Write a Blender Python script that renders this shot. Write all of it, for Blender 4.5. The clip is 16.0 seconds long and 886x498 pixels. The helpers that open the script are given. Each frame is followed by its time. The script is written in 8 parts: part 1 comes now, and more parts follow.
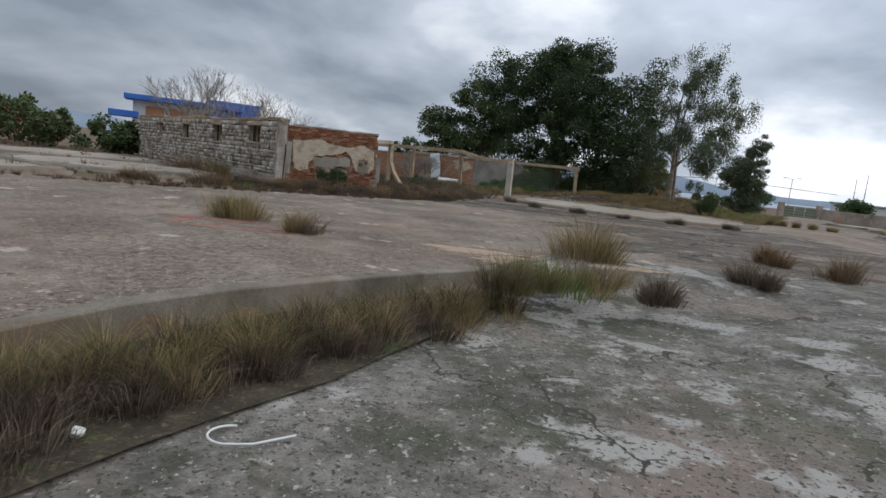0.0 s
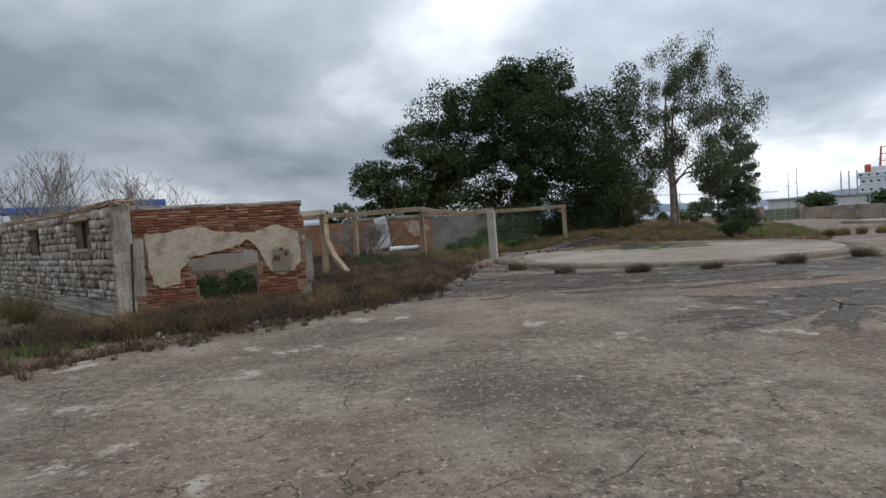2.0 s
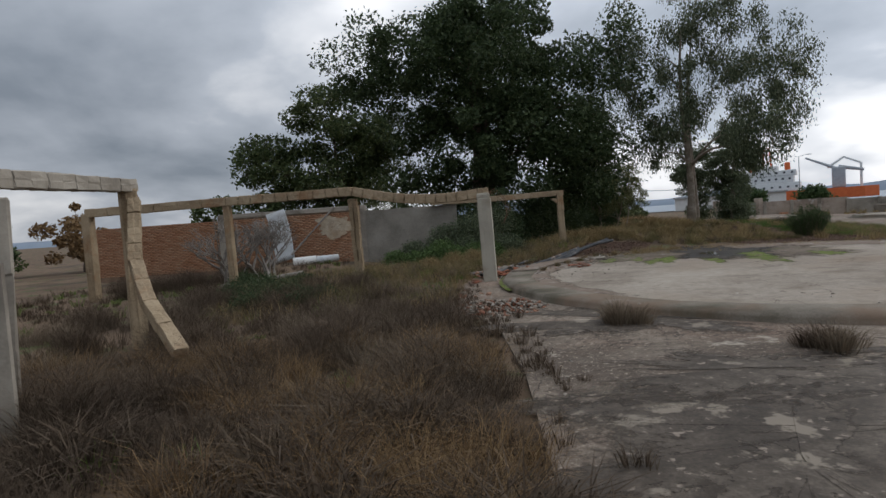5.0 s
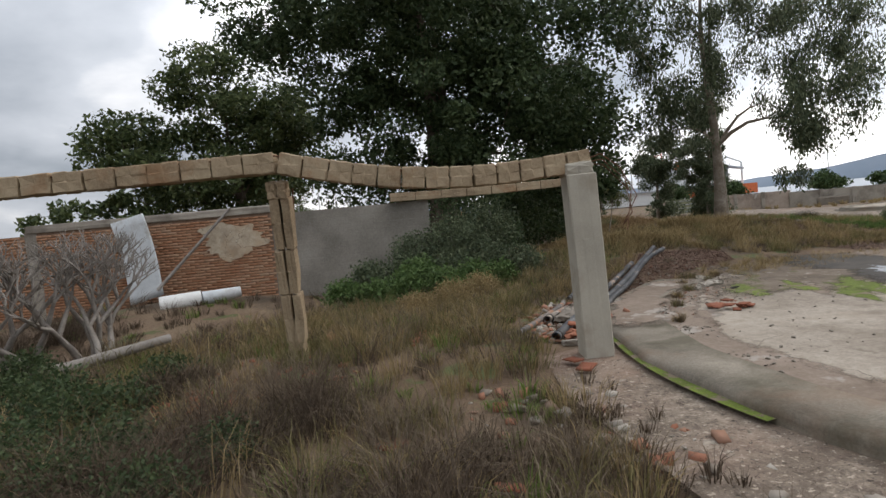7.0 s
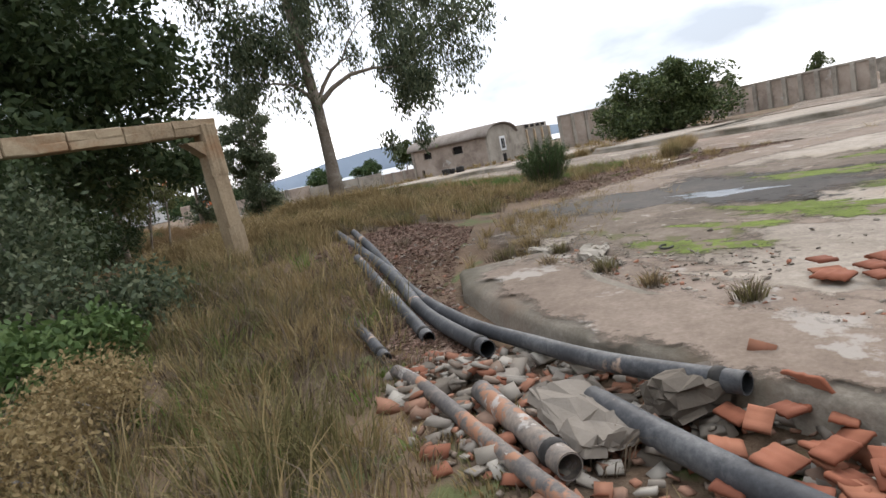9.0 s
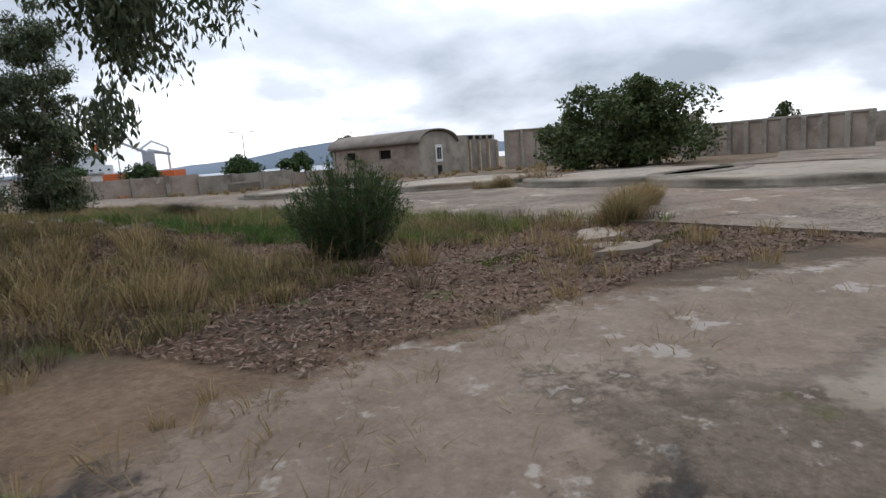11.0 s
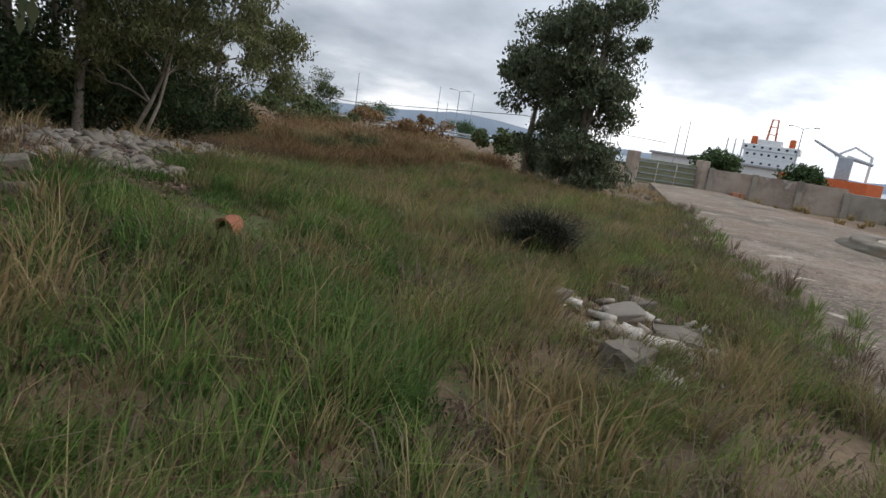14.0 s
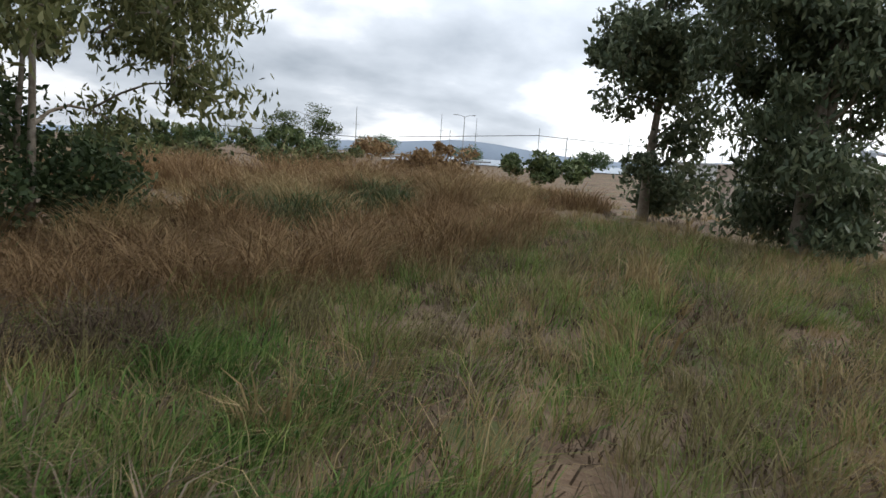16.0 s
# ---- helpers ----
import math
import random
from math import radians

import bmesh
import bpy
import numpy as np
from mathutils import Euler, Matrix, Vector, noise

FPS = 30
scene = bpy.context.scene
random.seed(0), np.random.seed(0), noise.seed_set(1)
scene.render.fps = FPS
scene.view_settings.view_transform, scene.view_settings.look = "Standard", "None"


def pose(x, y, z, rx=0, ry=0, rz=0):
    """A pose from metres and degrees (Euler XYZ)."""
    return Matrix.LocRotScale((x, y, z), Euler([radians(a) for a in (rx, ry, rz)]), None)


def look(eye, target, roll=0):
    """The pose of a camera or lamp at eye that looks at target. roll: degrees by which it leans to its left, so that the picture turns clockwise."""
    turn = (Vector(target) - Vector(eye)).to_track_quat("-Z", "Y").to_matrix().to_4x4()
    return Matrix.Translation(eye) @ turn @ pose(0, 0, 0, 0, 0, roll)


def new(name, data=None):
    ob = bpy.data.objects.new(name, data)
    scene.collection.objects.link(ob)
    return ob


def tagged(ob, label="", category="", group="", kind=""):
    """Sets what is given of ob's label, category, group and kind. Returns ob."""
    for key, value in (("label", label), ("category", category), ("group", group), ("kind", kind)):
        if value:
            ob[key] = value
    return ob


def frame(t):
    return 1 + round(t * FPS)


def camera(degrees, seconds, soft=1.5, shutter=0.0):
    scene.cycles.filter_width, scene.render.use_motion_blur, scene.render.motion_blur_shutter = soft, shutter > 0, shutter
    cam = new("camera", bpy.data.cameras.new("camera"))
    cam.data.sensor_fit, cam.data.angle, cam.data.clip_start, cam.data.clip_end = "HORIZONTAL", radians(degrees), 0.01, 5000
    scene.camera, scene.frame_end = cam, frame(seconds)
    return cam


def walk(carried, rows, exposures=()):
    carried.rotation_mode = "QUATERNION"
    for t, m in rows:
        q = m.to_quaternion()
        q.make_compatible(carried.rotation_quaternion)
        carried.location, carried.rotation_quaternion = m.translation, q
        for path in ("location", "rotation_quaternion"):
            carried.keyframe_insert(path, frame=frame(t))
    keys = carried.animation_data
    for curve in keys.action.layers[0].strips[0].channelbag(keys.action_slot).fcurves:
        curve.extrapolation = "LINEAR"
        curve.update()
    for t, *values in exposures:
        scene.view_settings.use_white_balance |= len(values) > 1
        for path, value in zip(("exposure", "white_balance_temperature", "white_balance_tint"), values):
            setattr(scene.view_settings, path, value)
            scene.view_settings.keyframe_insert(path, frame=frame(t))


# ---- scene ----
cam = camera(74.0, 16.0, shutter=0.035)
PATH = [
    (0, (3.074, -4.663, 1.552), (2.947, -2.687, 1.275), 6.2),
    (0.5, (3.027, -1.539, 1.635), (2.756, 0.425, 1.376), 5.3),
    (1, (2.484, 1.188, 1.839), (2.268, 3.164, 1.614), 3.5),
    (1.5, (1.691, 3.937, 1.832), (1.634, 5.931, 1.683), -0.4),
    (2, (0.984, 6.628, 1.8), (1.053, 8.625, 1.719), -3.5),
    (2.5, (0.41, 9.196, 1.747), (0.599, 11.186, 1.684), -5.5),
    (3, (0.075, 11.649, 1.691), (0.349, 13.629, 1.627), -5.4),
    (3.5, (-0.009, 13.813, 1.677), (0.313, 15.785, 1.604), -3.9),
    (4, (-0.001, 15.86, 1.69), (0.327, 17.831, 1.607), -3.4),
    (4.2, (0.078, 16.638, 1.682), (0.409, 18.608, 1.589), -2.9),
    (6.3, (-0.013, 26.027, 1.836), (0.562, 27.94, 1.731), -7.3),
    (6.5, (0.026, 26.953, 1.841), (0.629, 28.857, 1.736), -7.0),
    (7, (0.196, 29.2, 1.873), (0.919, 31.062, 1.762), -5.3),
    (7.5, (0.53, 31.438, 1.908), (1.466, 33.202, 1.793), -5.7),
    (8, (0.789, 33.555, 1.819), (2.038, 35.107, 1.647), -8.6),
    (8.5, (1.685, 35.59, 1.558), (3.29, 36.754, 1.278), -12.1),
    (9, (2.885, 36.832, 1.388), (4.712, 37.59, 1.084), -11.8),
    (9.5, (4.44, 37.276, 1.281), (6.354, 37.784, 0.992), -9.6),
    (9.7, (5.17, 37.35, 1.238), (7.1, 37.795, 0.965), -8.0),
    (11.8, (16.86, 36.387, 1.3), (18.604, 37.298, 0.941), 0.6),
    (12, (17.661, 36.404, 1.301), (19.323, 37.457, 0.945), 1.1),
    (12.5, (19.086, 36.824, 1.417), (20.408, 38.277, 1.037), 4.7),
    (13, (20.299, 37.373, 1.552), (21.242, 39.086, 1.133), 9.1),
    (13.5, (21.316, 39.072, 1.453), (21.996, 40.904, 1.026), 9.8),
    (14, (21.922, 41.067, 1.35), (22.372, 42.975, 0.951), 8.5),
    (14.5, (22.307, 42.981, 1.375), (22.593, 44.929, 1.02), 6.7),
    (15, (22.311, 45.105, 1.398), (22.54, 47.065, 1.069), 3.8),
    (15.5, (22.356, 47.595, 1.306), (22.611, 49.55, 0.967), 1.6),
    (16, (22.301, 50.085, 1.263), (22.717, 52.016, 0.952), 3.7),
]
walk(cam, [(t, look(eye, target, roll)) for t, eye, target, roll in PATH],
     [(0, -0.2, 6500, 10), (1.5, -0.2, 6500, 10), (2.5, -0.4, 6500, 10), (4.2, -0.6, 6550, 10), (6.3, -0.15, 7000, 12), (7.0, 0.12, 7050, 12), (7.6, 0.35, 7050, 12), (8.4, 0.66, 7000, 13), (9.2, 0.66, 6950, 13), (9.7, 0.48, 6900, 13),
      (11.8, -0.1, 6500, 11), (13.0, -0.08, 6850, 12), (14.5, 0.1, 6750, 10), (16.0, 0.32, 6850, 10)])

# ---- world, sun ----
SUN_AZ, SUN_EL = 75.0, 32.0      # degrees clockwise from +y, degrees above the horizon
sun_dir = Vector((math.sin(radians(SUN_AZ)) * math.cos(radians(SUN_EL)),
                  math.cos(radians(SUN_AZ)) * math.cos(radians(SUN_EL)), math.sin(radians(SUN_EL))))
world = bpy.data.worlds.new("overcast_sky")
scene.world = world
world.use_nodes = True
wt = world.node_tree
wn, wl = wt.nodes, wt.links
wn.clear()


def wnode(kind, **kw):
    n = wn.new(kind)
    for k, v in kw.items():
        if k == "operation":
            n.operation = v
        elif k == "blend_type":
            n.blend_type = v
    return n


def wmath(op, a, b=None, c=None):
    n = wnode("ShaderNodeMath", operation=op)
    for i, v in enumerate((a, b, c)):
        if v is None:
            continue
        if isinstance(v, (int, float)):
            n.inputs[i].default_value = v
        else:
            wl.new(v, n.inputs[i])
    return n.outputs[0]


def build_sky():
    tc = wn.new("ShaderNodeTexCoord")
    sep = wn.new("ShaderNodeSeparateXYZ")
    wl.new(tc.outputs["Generated"], sep.inputs[0])
    up = wmath("MAXIMUM", sep.outputs[2], 0.0)
    den = wmath("ADD", up, 0.32)
    comb = wn.new("ShaderNodeCombineXYZ")
    wl.new(wmath("DIVIDE", sep.outputs[0], den), comb.inputs[0])
    wl.new(wmath("DIVIDE", sep.outputs[1], den), comb.inputs[1])
    big = wn.new("ShaderNodeTexNoise")
    big.inputs["Scale"].default_value = 1.0
    big.inputs["Detail"].default_value = 7
    big.inputs["Roughness"].default_value = 0.50
    big.inputs["Distortion"].default_value = 0.12
    wl.new(comb.outputs[0], big.inputs["Vector"])
    ramp = wn.new("ShaderNodeValToRGB")
    ramp.color_ramp.elements[0].position, ramp.color_ramp.elements[0].color = 0.36, (0.265, 0.315, 0.385, 1)
    ramp.color_ramp.elements[1].position, ramp.color_ramp.elements[1].color = 0.62, (1.0, 1.04, 1.10, 1)
    mid = ramp.color_ramp.elements.new(0.50)
    mid.color = (0.49, 0.55, 0.64, 1)
    # clouds thin out on the brighter side of the sky
    side = wn.new("ShaderNodeVectorMath")
    side.operation = "DOT_PRODUCT"
    wl.new(tc.outputs["Generated"], side.inputs[0])
    side.inputs[1].default_value = (math.sin(radians(42)), math.cos(radians(42)), 0.0)
    thin = wmath("MULTIPLY", wmath("SUBTRACT", wmath("MAXIMUM", side.outputs["Value"], 0.66), 0.80), 0.26)
    wl.new(wmath("ADD", big.outputs["Fac"], thin), ramp.inputs["Fac"])
    # brighter towards the veiled sun and towards the zenith, as overcast skies are
    dot = wn.new("ShaderNodeVectorMath")
    dot.operation = "DOT_PRODUCT"
    wl.new(tc.outputs["Generated"], dot.inputs[0])
    dot.inputs[1].default_value = sun_dir
    glow = wmath("POWER", wmath("MAXIMUM", wmath("MULTIPLY_ADD", dot.outputs["Value"], 0.5, 0.5), 0.0), 3.0)
    zen = wmath("MULTIPLY_ADD", wmath("POWER", up, 1.4), 1.7, 0.95)
    gain = wmath("ADD", zen, wmath("MULTIPLY", glow, 0.95))
    mul = wn.new("ShaderNodeVectorMath")
    mul.operation = "SCALE"
    wl.new(ramp.outputs["Color"], mul.inputs[0])
    wl.new(gain, mul.inputs["Scale"])
    sky = wn.new("ShaderNodeTexSky")
    sky.sky_type, sky.sun_disc = "NISHITA", False
    sky.sun_elevation, sky.sun_rotation = radians(SUN_EL), radians(SUN_AZ)
    clear = wn.new("ShaderNodeBackground")
    clear.inputs["Strength"].default_value = 0.05
    wl.new(sky.outputs[0], clear.inputs["Color"])
    cloud = wn.new("ShaderNodeBackground")
    cloud.inputs["Strength"].default_value = 0.95
    wl.new(mul.outputs[0], cloud.inputs["Color"])
    mix = wn.new("ShaderNodeMixShader")
    mix.inputs[0].default_value = 0.93
    wl.new(clear.outputs[0], mix.inputs[1])
    wl.new(cloud.outputs[0], mix.inputs[2])
    out = wn.new("ShaderNodeOutputWorld")
    wl.new(mix.outputs[0], out.inputs[0])


build_sky()
sun = new("sun", bpy.data.lights.new("sun", "SUN"))
sun.data.energy, sun.data.angle, sun.data.color = 1.05, radians(16), (1.0, 0.95, 0.88)
sun.matrix_world = look(sun_dir * 100, (0, 0, 0))


# ---- materials ----
def material(name, stops, scale=3.0, rough=0.9, bump=0.3, fine=40.0, fine_mix=0.35, metal=0.0, island=0.0, objvar=0.0, spots=None, stain=None,
             cracks=None, bump_dist=0.02, transl=0.0, mid=None, fade=False):
    """stops: colours dark to light, spread by large and fine noise. spots: (colour, scale, threshold). stain: the same, soft. cracks: (colour, scale, width)."""
    m = bpy.data.materials.new(name)
    m.use_nodes = True
    nt = m.node_tree
    N, L = nt.nodes, nt.links
    bsdf = N["Principled BSDF"]
    tc = N.new("ShaderNodeTexCoord")
    geo = N.new("ShaderNodeNewGeometry")
    pos = geo.outputs["Position"]

    def noise_at(sc, detail=5, rg=0.6):
        n = N.new("ShaderNodeTexNoise")
        n.inputs["Scale"].default_value, n.inputs["Detail"].default_value, n.inputs["Roughness"].default_value = sc, detail, rg
        L.new(pos, n.inputs["Vector"])
        return n.outputs["Fac"]

    def mth(op, a, b, c=None):
        n = N.new("ShaderNodeMath")
        n.operation = op
        for i, v in enumerate((a, b, c)):
            if v is None:
                continue
            if isinstance(v, (int, float)):
                n.inputs[i].default_value = v
            else:
                L.new(v, n.inputs[i])
        return n.outputs[0]

    big, small = noise_at(scale), noise_at(fine, 4, 0.7)
    fac = mth("ADD", mth("MULTIPLY", big, 1 - fine_mix), mth("MULTIPLY", small, fine_mix))
    if mid:
        fac = mth("ADD", fac, mth("MULTIPLY", mth("SUBTRACT", noise_at(mid[0], 8, 0.75), 0.5), mid[1]))
    if island:
        fac = mth("ADD", mth("MULTIPLY", fac, 1 - island), mth("MULTIPLY", geo.outputs["Random Per Island"], island))
    if objvar:
        oi = N.new("ShaderNodeObjectInfo")
        fac = mth("ADD", mth("MULTIPLY", fac, 1 - objvar), mth("MULTIPLY", oi.outputs["Random"], objvar))
    ramp = N.new("ShaderNodeValToRGB")
    cr = ramp.color_ramp
    spread = max(island, objvar)
    lo, hi = (0.33, 0.67) if spread < 0.3 else (0.15, 0.85)
    n = len(stops)
    cr.elements[0].position, cr.elements[0].color = lo, (*stops[0], 1)
    cr.elements[1].position, cr.elements[1].color = hi, (*stops[-1], 1)
    for i, c in enumerate(stops[1:-1], 1):
        e = cr.elements.new(lo + (hi - lo) * i / (n - 1))
        e.color = (*c, 1)
    L.new(fac, ramp.inputs["Fac"])
    col = ramp.outputs["Color"]

    def over(colour, mask):
        nonlocal col
        mx = N.new("ShaderNodeMix")
        mx.data_type = "RGBA"
        L.new(mask, mx.inputs[0])
        L.new(col, mx.inputs[6])
        mx.inputs[7].default_value = (*colour, 1)
        col = mx.outputs[2]

    def step(value, at, soft):
        r = N.new("ShaderNodeMapRange")
        r.inputs[1].default_value, r.inputs[2].default_value = at - soft, at + soft
        L.new(value, r.inputs[0])
        return r.outputs[0]

    if stain:
        for c, sc, th in stain:
            over(c, mth("MULTIPLY", step(noise_at(sc, 6, 0.65), th, 0.07), 0.75))
    if spots:
        for c, sc, th in spots:
            over(c, step(noise_at(sc, 7, 0.62), th, 0.018))
    height = mth("ADD", mth("MULTIPLY", big, 0.5), mth("MULTIPLY", small, 0.5))
    if cracks:
        c, sc, w = cracks
        v = N.new("ShaderNodeTexVoronoi")
        v.feature = "DISTANCE_TO_EDGE"
        v.inputs["Scale"].default_value = sc
        wob = N.new("ShaderNodeTexNoise")
        wob.inputs["Scale"].default_value, wob.inputs["Detail"].default_value = 1.3, 6
        L.new(pos, wob.inputs["Vector"])
        va = N.new("ShaderNodeVectorMath")
        va.operation = "MULTIPLY_ADD"
        L.new(wob.outputs["Color"], va.inputs[0])
        va.inputs[1].default_value = (1.6, 1.6, 1.6)
        L.new(pos, va.inputs[2])
        L.new(va.outputs[0], v.inputs["Vector"])
        line = mth("MULTIPLY", mth("LESS_THAN", v.outputs["Distance"], w), mth("GREATER_THAN", noise_at(0.45, 3), 0.50))
        over(c, line)
        height = mth("SUBTRACT", height, line)
    L.new(col, bsdf.inputs["Base Color"])
    bsdf.inputs["Roughness"].default_value, bsdf.inputs["Metallic"].default_value = rough, metal
    if "Specular IOR Level" in bsdf.inputs:
        bsdf.inputs["Specular IOR Level"].default_value = 0.25
    if transl:
        bsdf.inputs["Subsurface Weight"].default_value = 0.0
        tr = N.new("ShaderNodeBsdfTranslucent")
        L.new(col, tr.inputs["Color"])
        ms = N.new("ShaderNodeMixShader")
        ms.inputs[0].default_value = transl
        L.new(bsdf.outputs[0], ms.inputs[1])
        L.new(tr.outputs[0], ms.inputs[2])
        L.new(ms.outputs[0], N["Material Output"].inputs["Surface"])
    if fade:
        at = N.new("ShaderNodeAttribute")
        at.attribute_name = "cover"
        edge = mth("ADD", at.outputs["Fac"], mth("MULTIPLY", mth("SUBTRACT", noise_at(5.0, 9, 0.75), 0.5), 2.0))
        L.new(step(edge, 0.5, 0.2), bsdf.inputs["Alpha"])
    if bump:
        b = N.new("ShaderNodeBump")
        b.inputs["Strength"].default_value, b.inputs["Distance"].default_value = bump, bump_dist
        L.new(height, b.inputs["Height"])
        L.new(b.outputs[0], bsdf.inputs["Normal"])
    return m


M_SOIL = material("dry_soil", [(0.07, 0.045, 0.028), (0.14, 0.093, 0.06), (0.22, 0.16, 0.105)], 0.5, 1.0, 0.8, 14, 0.45,
                  spots=[((0.09, 0.10, 0.04), 0.9, 0.60)], stain=[((0.05, 0.04, 0.03), 0.35, 0.58)], bump_dist=0.06)
# Mossy soil, its colour darkened for the shade between kerb and grass.
M_SHADESOIL = material("shade_toned_mossy_soil", [(0.02, 0.016, 0.011), (0.05, 0.04, 0.026), (0.095, 0.078, 0.05)], 3.0, 1.0, 0.9, 30, 0.5, spots=[((0.05, 0.07, 0.02), 2.2, 0.58), ((0.12, 0.095, 0.06), 14.0, 0.6)], bump_dist=0.03)
M_DAMP = material("damp_silt", [(0.0378, 0.029, 0.0216), (0.067, 0.052, 0.0396), (0.124, 0.1, 0.0774)], 0.9, 0.75, 0.6, 30, 0.45, spots=[((0.216, 0.18, 0.14), 1.7, 0.60), ((0.259, 0.21, 0.167), 6.0, 0.63)], mid=(5.0, 0.9), bump_dist=0.01, fade=True)
M_YARD = material("weathered_concrete_yard", [(0.0734, 0.055, 0.0414), (0.181, 0.144, 0.112), (0.34, 0.278, 0.219)], 0.30, 0.95, 1.0, 38, 0.5,
                  spots=[((0.367, 0.32, 0.261), 0.85, 0.63), ((0.324, 0.28, 0.23), 3.2, 0.665), ((0.081, 0.062, 0.0477), 5.0, 0.645), ((0.356, 0.295, 0.234), 15.0, 0.61), ((0.0432, 0.033, 0.0252), 19.0, 0.61), ((0.389, 0.33, 0.261), 38.0, 0.64), ((0.0378, 0.03, 0.0234), 45.0, 0.625)],
                  stain=[((0.0864, 0.066, 0.0513), 0.22, 0.54), ((0.216, 0.14, 0.104), 0.16, 0.56), ((0.27, 0.225, 0.18), 0.5, 0.58), ((0.119, 0.09, 0.0675), 1.3, 0.58)], cracks=((0.0648, 0.052, 0.0405), 0.38, 0.004), bump_dist=0.02, mid=(7.0, 0.9))
M_PAD = material("mossy_concrete_pad", [(0.085, 0.074, 0.063), (0.165, 0.148, 0.13), (0.25, 0.228, 0.2)], 0.6, 0.95, 1.0, 45, 0.45,
                 spots=[((0.31, 0.29, 0.262), 0.75, 0.58), ((0.33, 0.31, 0.28), 9.0, 0.63), ((0.065, 0.062, 0.04), 13.0, 0.60), ((0.04, 0.04, 0.026), 26.0, 0.60), ((0.36, 0.34, 0.31), 32.0, 0.65)],
                 stain=[((0.05, 0.048, 0.034), 1.6, 0.54), ((0.08, 0.08, 0.05), 0.9, 0.57), ((0.20, 0.15, 0.125), 0.3, 0.60)], cracks=((0.05, 0.045, 0.035), 0.33, 0.006), bump_dist=0.02, mid=(7.0, 0.9))
M_DISC = material("pale_basin_concrete", [(0.189, 0.155, 0.123), (0.294, 0.25, 0.203), (0.399, 0.35, 0.29)], 0.4, 0.9, 0.5, 40, 0.35,
                  spots=[((0.189, 0.155, 0.121), 2.5, 0.66)], stain=[((0.2, 0.145, 0.102), 0.2, 0.55), ((0.158, 0.125, 0.093), 0.7, 0.60)], cracks=((0.126, 0.1, 0.0744), 0.45, 0.004), bump_dist=0.01, mid=(5.0, 0.6))
M_RIM = material("grey_rim_concrete", [(0.105, 0.09, 0.0707), (0.184, 0.158, 0.126), (0.273, 0.24, 0.195)], 1.2, 0.95, 0.7, 40, 0.45,
                 stain=[((0.0735, 0.065, 0.0418), 0.8, 0.55), ((0.168, 0.11, 0.0744), 0.5, 0.58)], bump_dist=0.01)
M_COLUMN = material("smooth_column_concrete", [(0.309, 0.285, 0.235), (0.391, 0.36, 0.299), (0.453, 0.42, 0.35)], 1.0, 0.85, 0.25, 60, 0.3,
                    stain=[((0.268, 0.23, 0.175), 1.2, 0.62)], bump_dist=0.004)
M_BEAM = material("cracked_beam_concrete", [(0.187, 0.135, 0.086), (0.33, 0.25, 0.163), (0.44, 0.35, 0.237)], 1.4, 0.95, 0.6, 30, 0.4,
                  stain=[((0.264, 0.14, 0.0688), 1.1, 0.60)], bump_dist=0.01)
M_RUST = material("rusty_steel", [(0.06, 0.03, 0.02), (0.13, 0.065, 0.04), (0.2, 0.1, 0.06)], 6, 0.9, 0.4, 40)
M_BRICK = material("old_red_brick", [(0.0952, 0.035, 0.0209), (0.196, 0.068, 0.0342), (0.28, 0.115, 0.0589), (0.414, 0.25, 0.157)], 2.0, 0.95, 0.6, 40, 0.35, objvar=0.6, bump_dist=0.006)
M_BRICKS = material("old_red_brickwork", [(0.0952, 0.035, 0.0209), (0.196, 0.068, 0.0342), (0.28, 0.115, 0.0589), (0.414, 0.25, 0.157)], 2.0, 0.95, 0.6, 40, 0.3, island=0.6, bump_dist=0.006)
M_BRICKBAY = material("faded_orange_brick", [(0.22, 0.09, 0.05), (0.34, 0.165, 0.092), (0.41, 0.235, 0.145), (0.43, 0.32, 0.225)], 1.0, 0.95, 0.5, 30, 0.3, island=0.35, bump_dist=0.005)
M_MORTAR = material("crumbling_mortar", [(0.127, 0.0784, 0.0528), (0.23, 0.152, 0.106), (0.356, 0.25, 0.176)], 3, 1.0, 0.7, 40)
M_PLASTER = material("flaking_cream_plaster", [(0.33, 0.26, 0.185), (0.50, 0.415, 0.31), (0.60, 0.53, 0.43)], 1.6, 0.9, 0.5, 25, 0.4,
                     stain=[((0.26, 0.19, 0.13), 1.6, 0.58), ((0.46, 0.32, 0.20), 0.9, 0.56)], cracks=((0.16, 0.12, 0.09), 1.6, 0.006), mid=(5.0, 0.5), bump_dist=0.006)
M_LIME = material("flaking_limewash", [(0.20, 0.165, 0.135), (0.36, 0.315, 0.27), (0.52, 0.48, 0.43)], 1.6, 0.95, 0.8, 22, 0.45, stain=[((0.14, 0.11, 0.085), 1.3, 0.56)], bump_dist=0.03)
# Dark brown that paints the shade inside the ruin's windows.
M_ROOMSHADE = material("room_shade_brown", [(0.03, 0.022, 0.016), (0.07, 0.052, 0.04), (0.13, 0.105, 0.08)], 6, 0.95, 0.5, 40, 0.4)
M_STONE = material("pale_rubble_stone", [(0.15, 0.115, 0.086), (0.28, 0.235, 0.19), (0.42, 0.375, 0.325), (0.55, 0.51, 0.46)], 2, 0.95, 0.7, 30, 0.35, island=0.55, bump_dist=0.015)
M_STONE1 = material("rubble_stone", [(0.092, 0.0749, 0.0585), (0.16, 0.136, 0.11), (0.272, 0.238, 0.201)], 3, 0.95, 0.7, 30, 0.35, objvar=0.5, bump_dist=0.01)
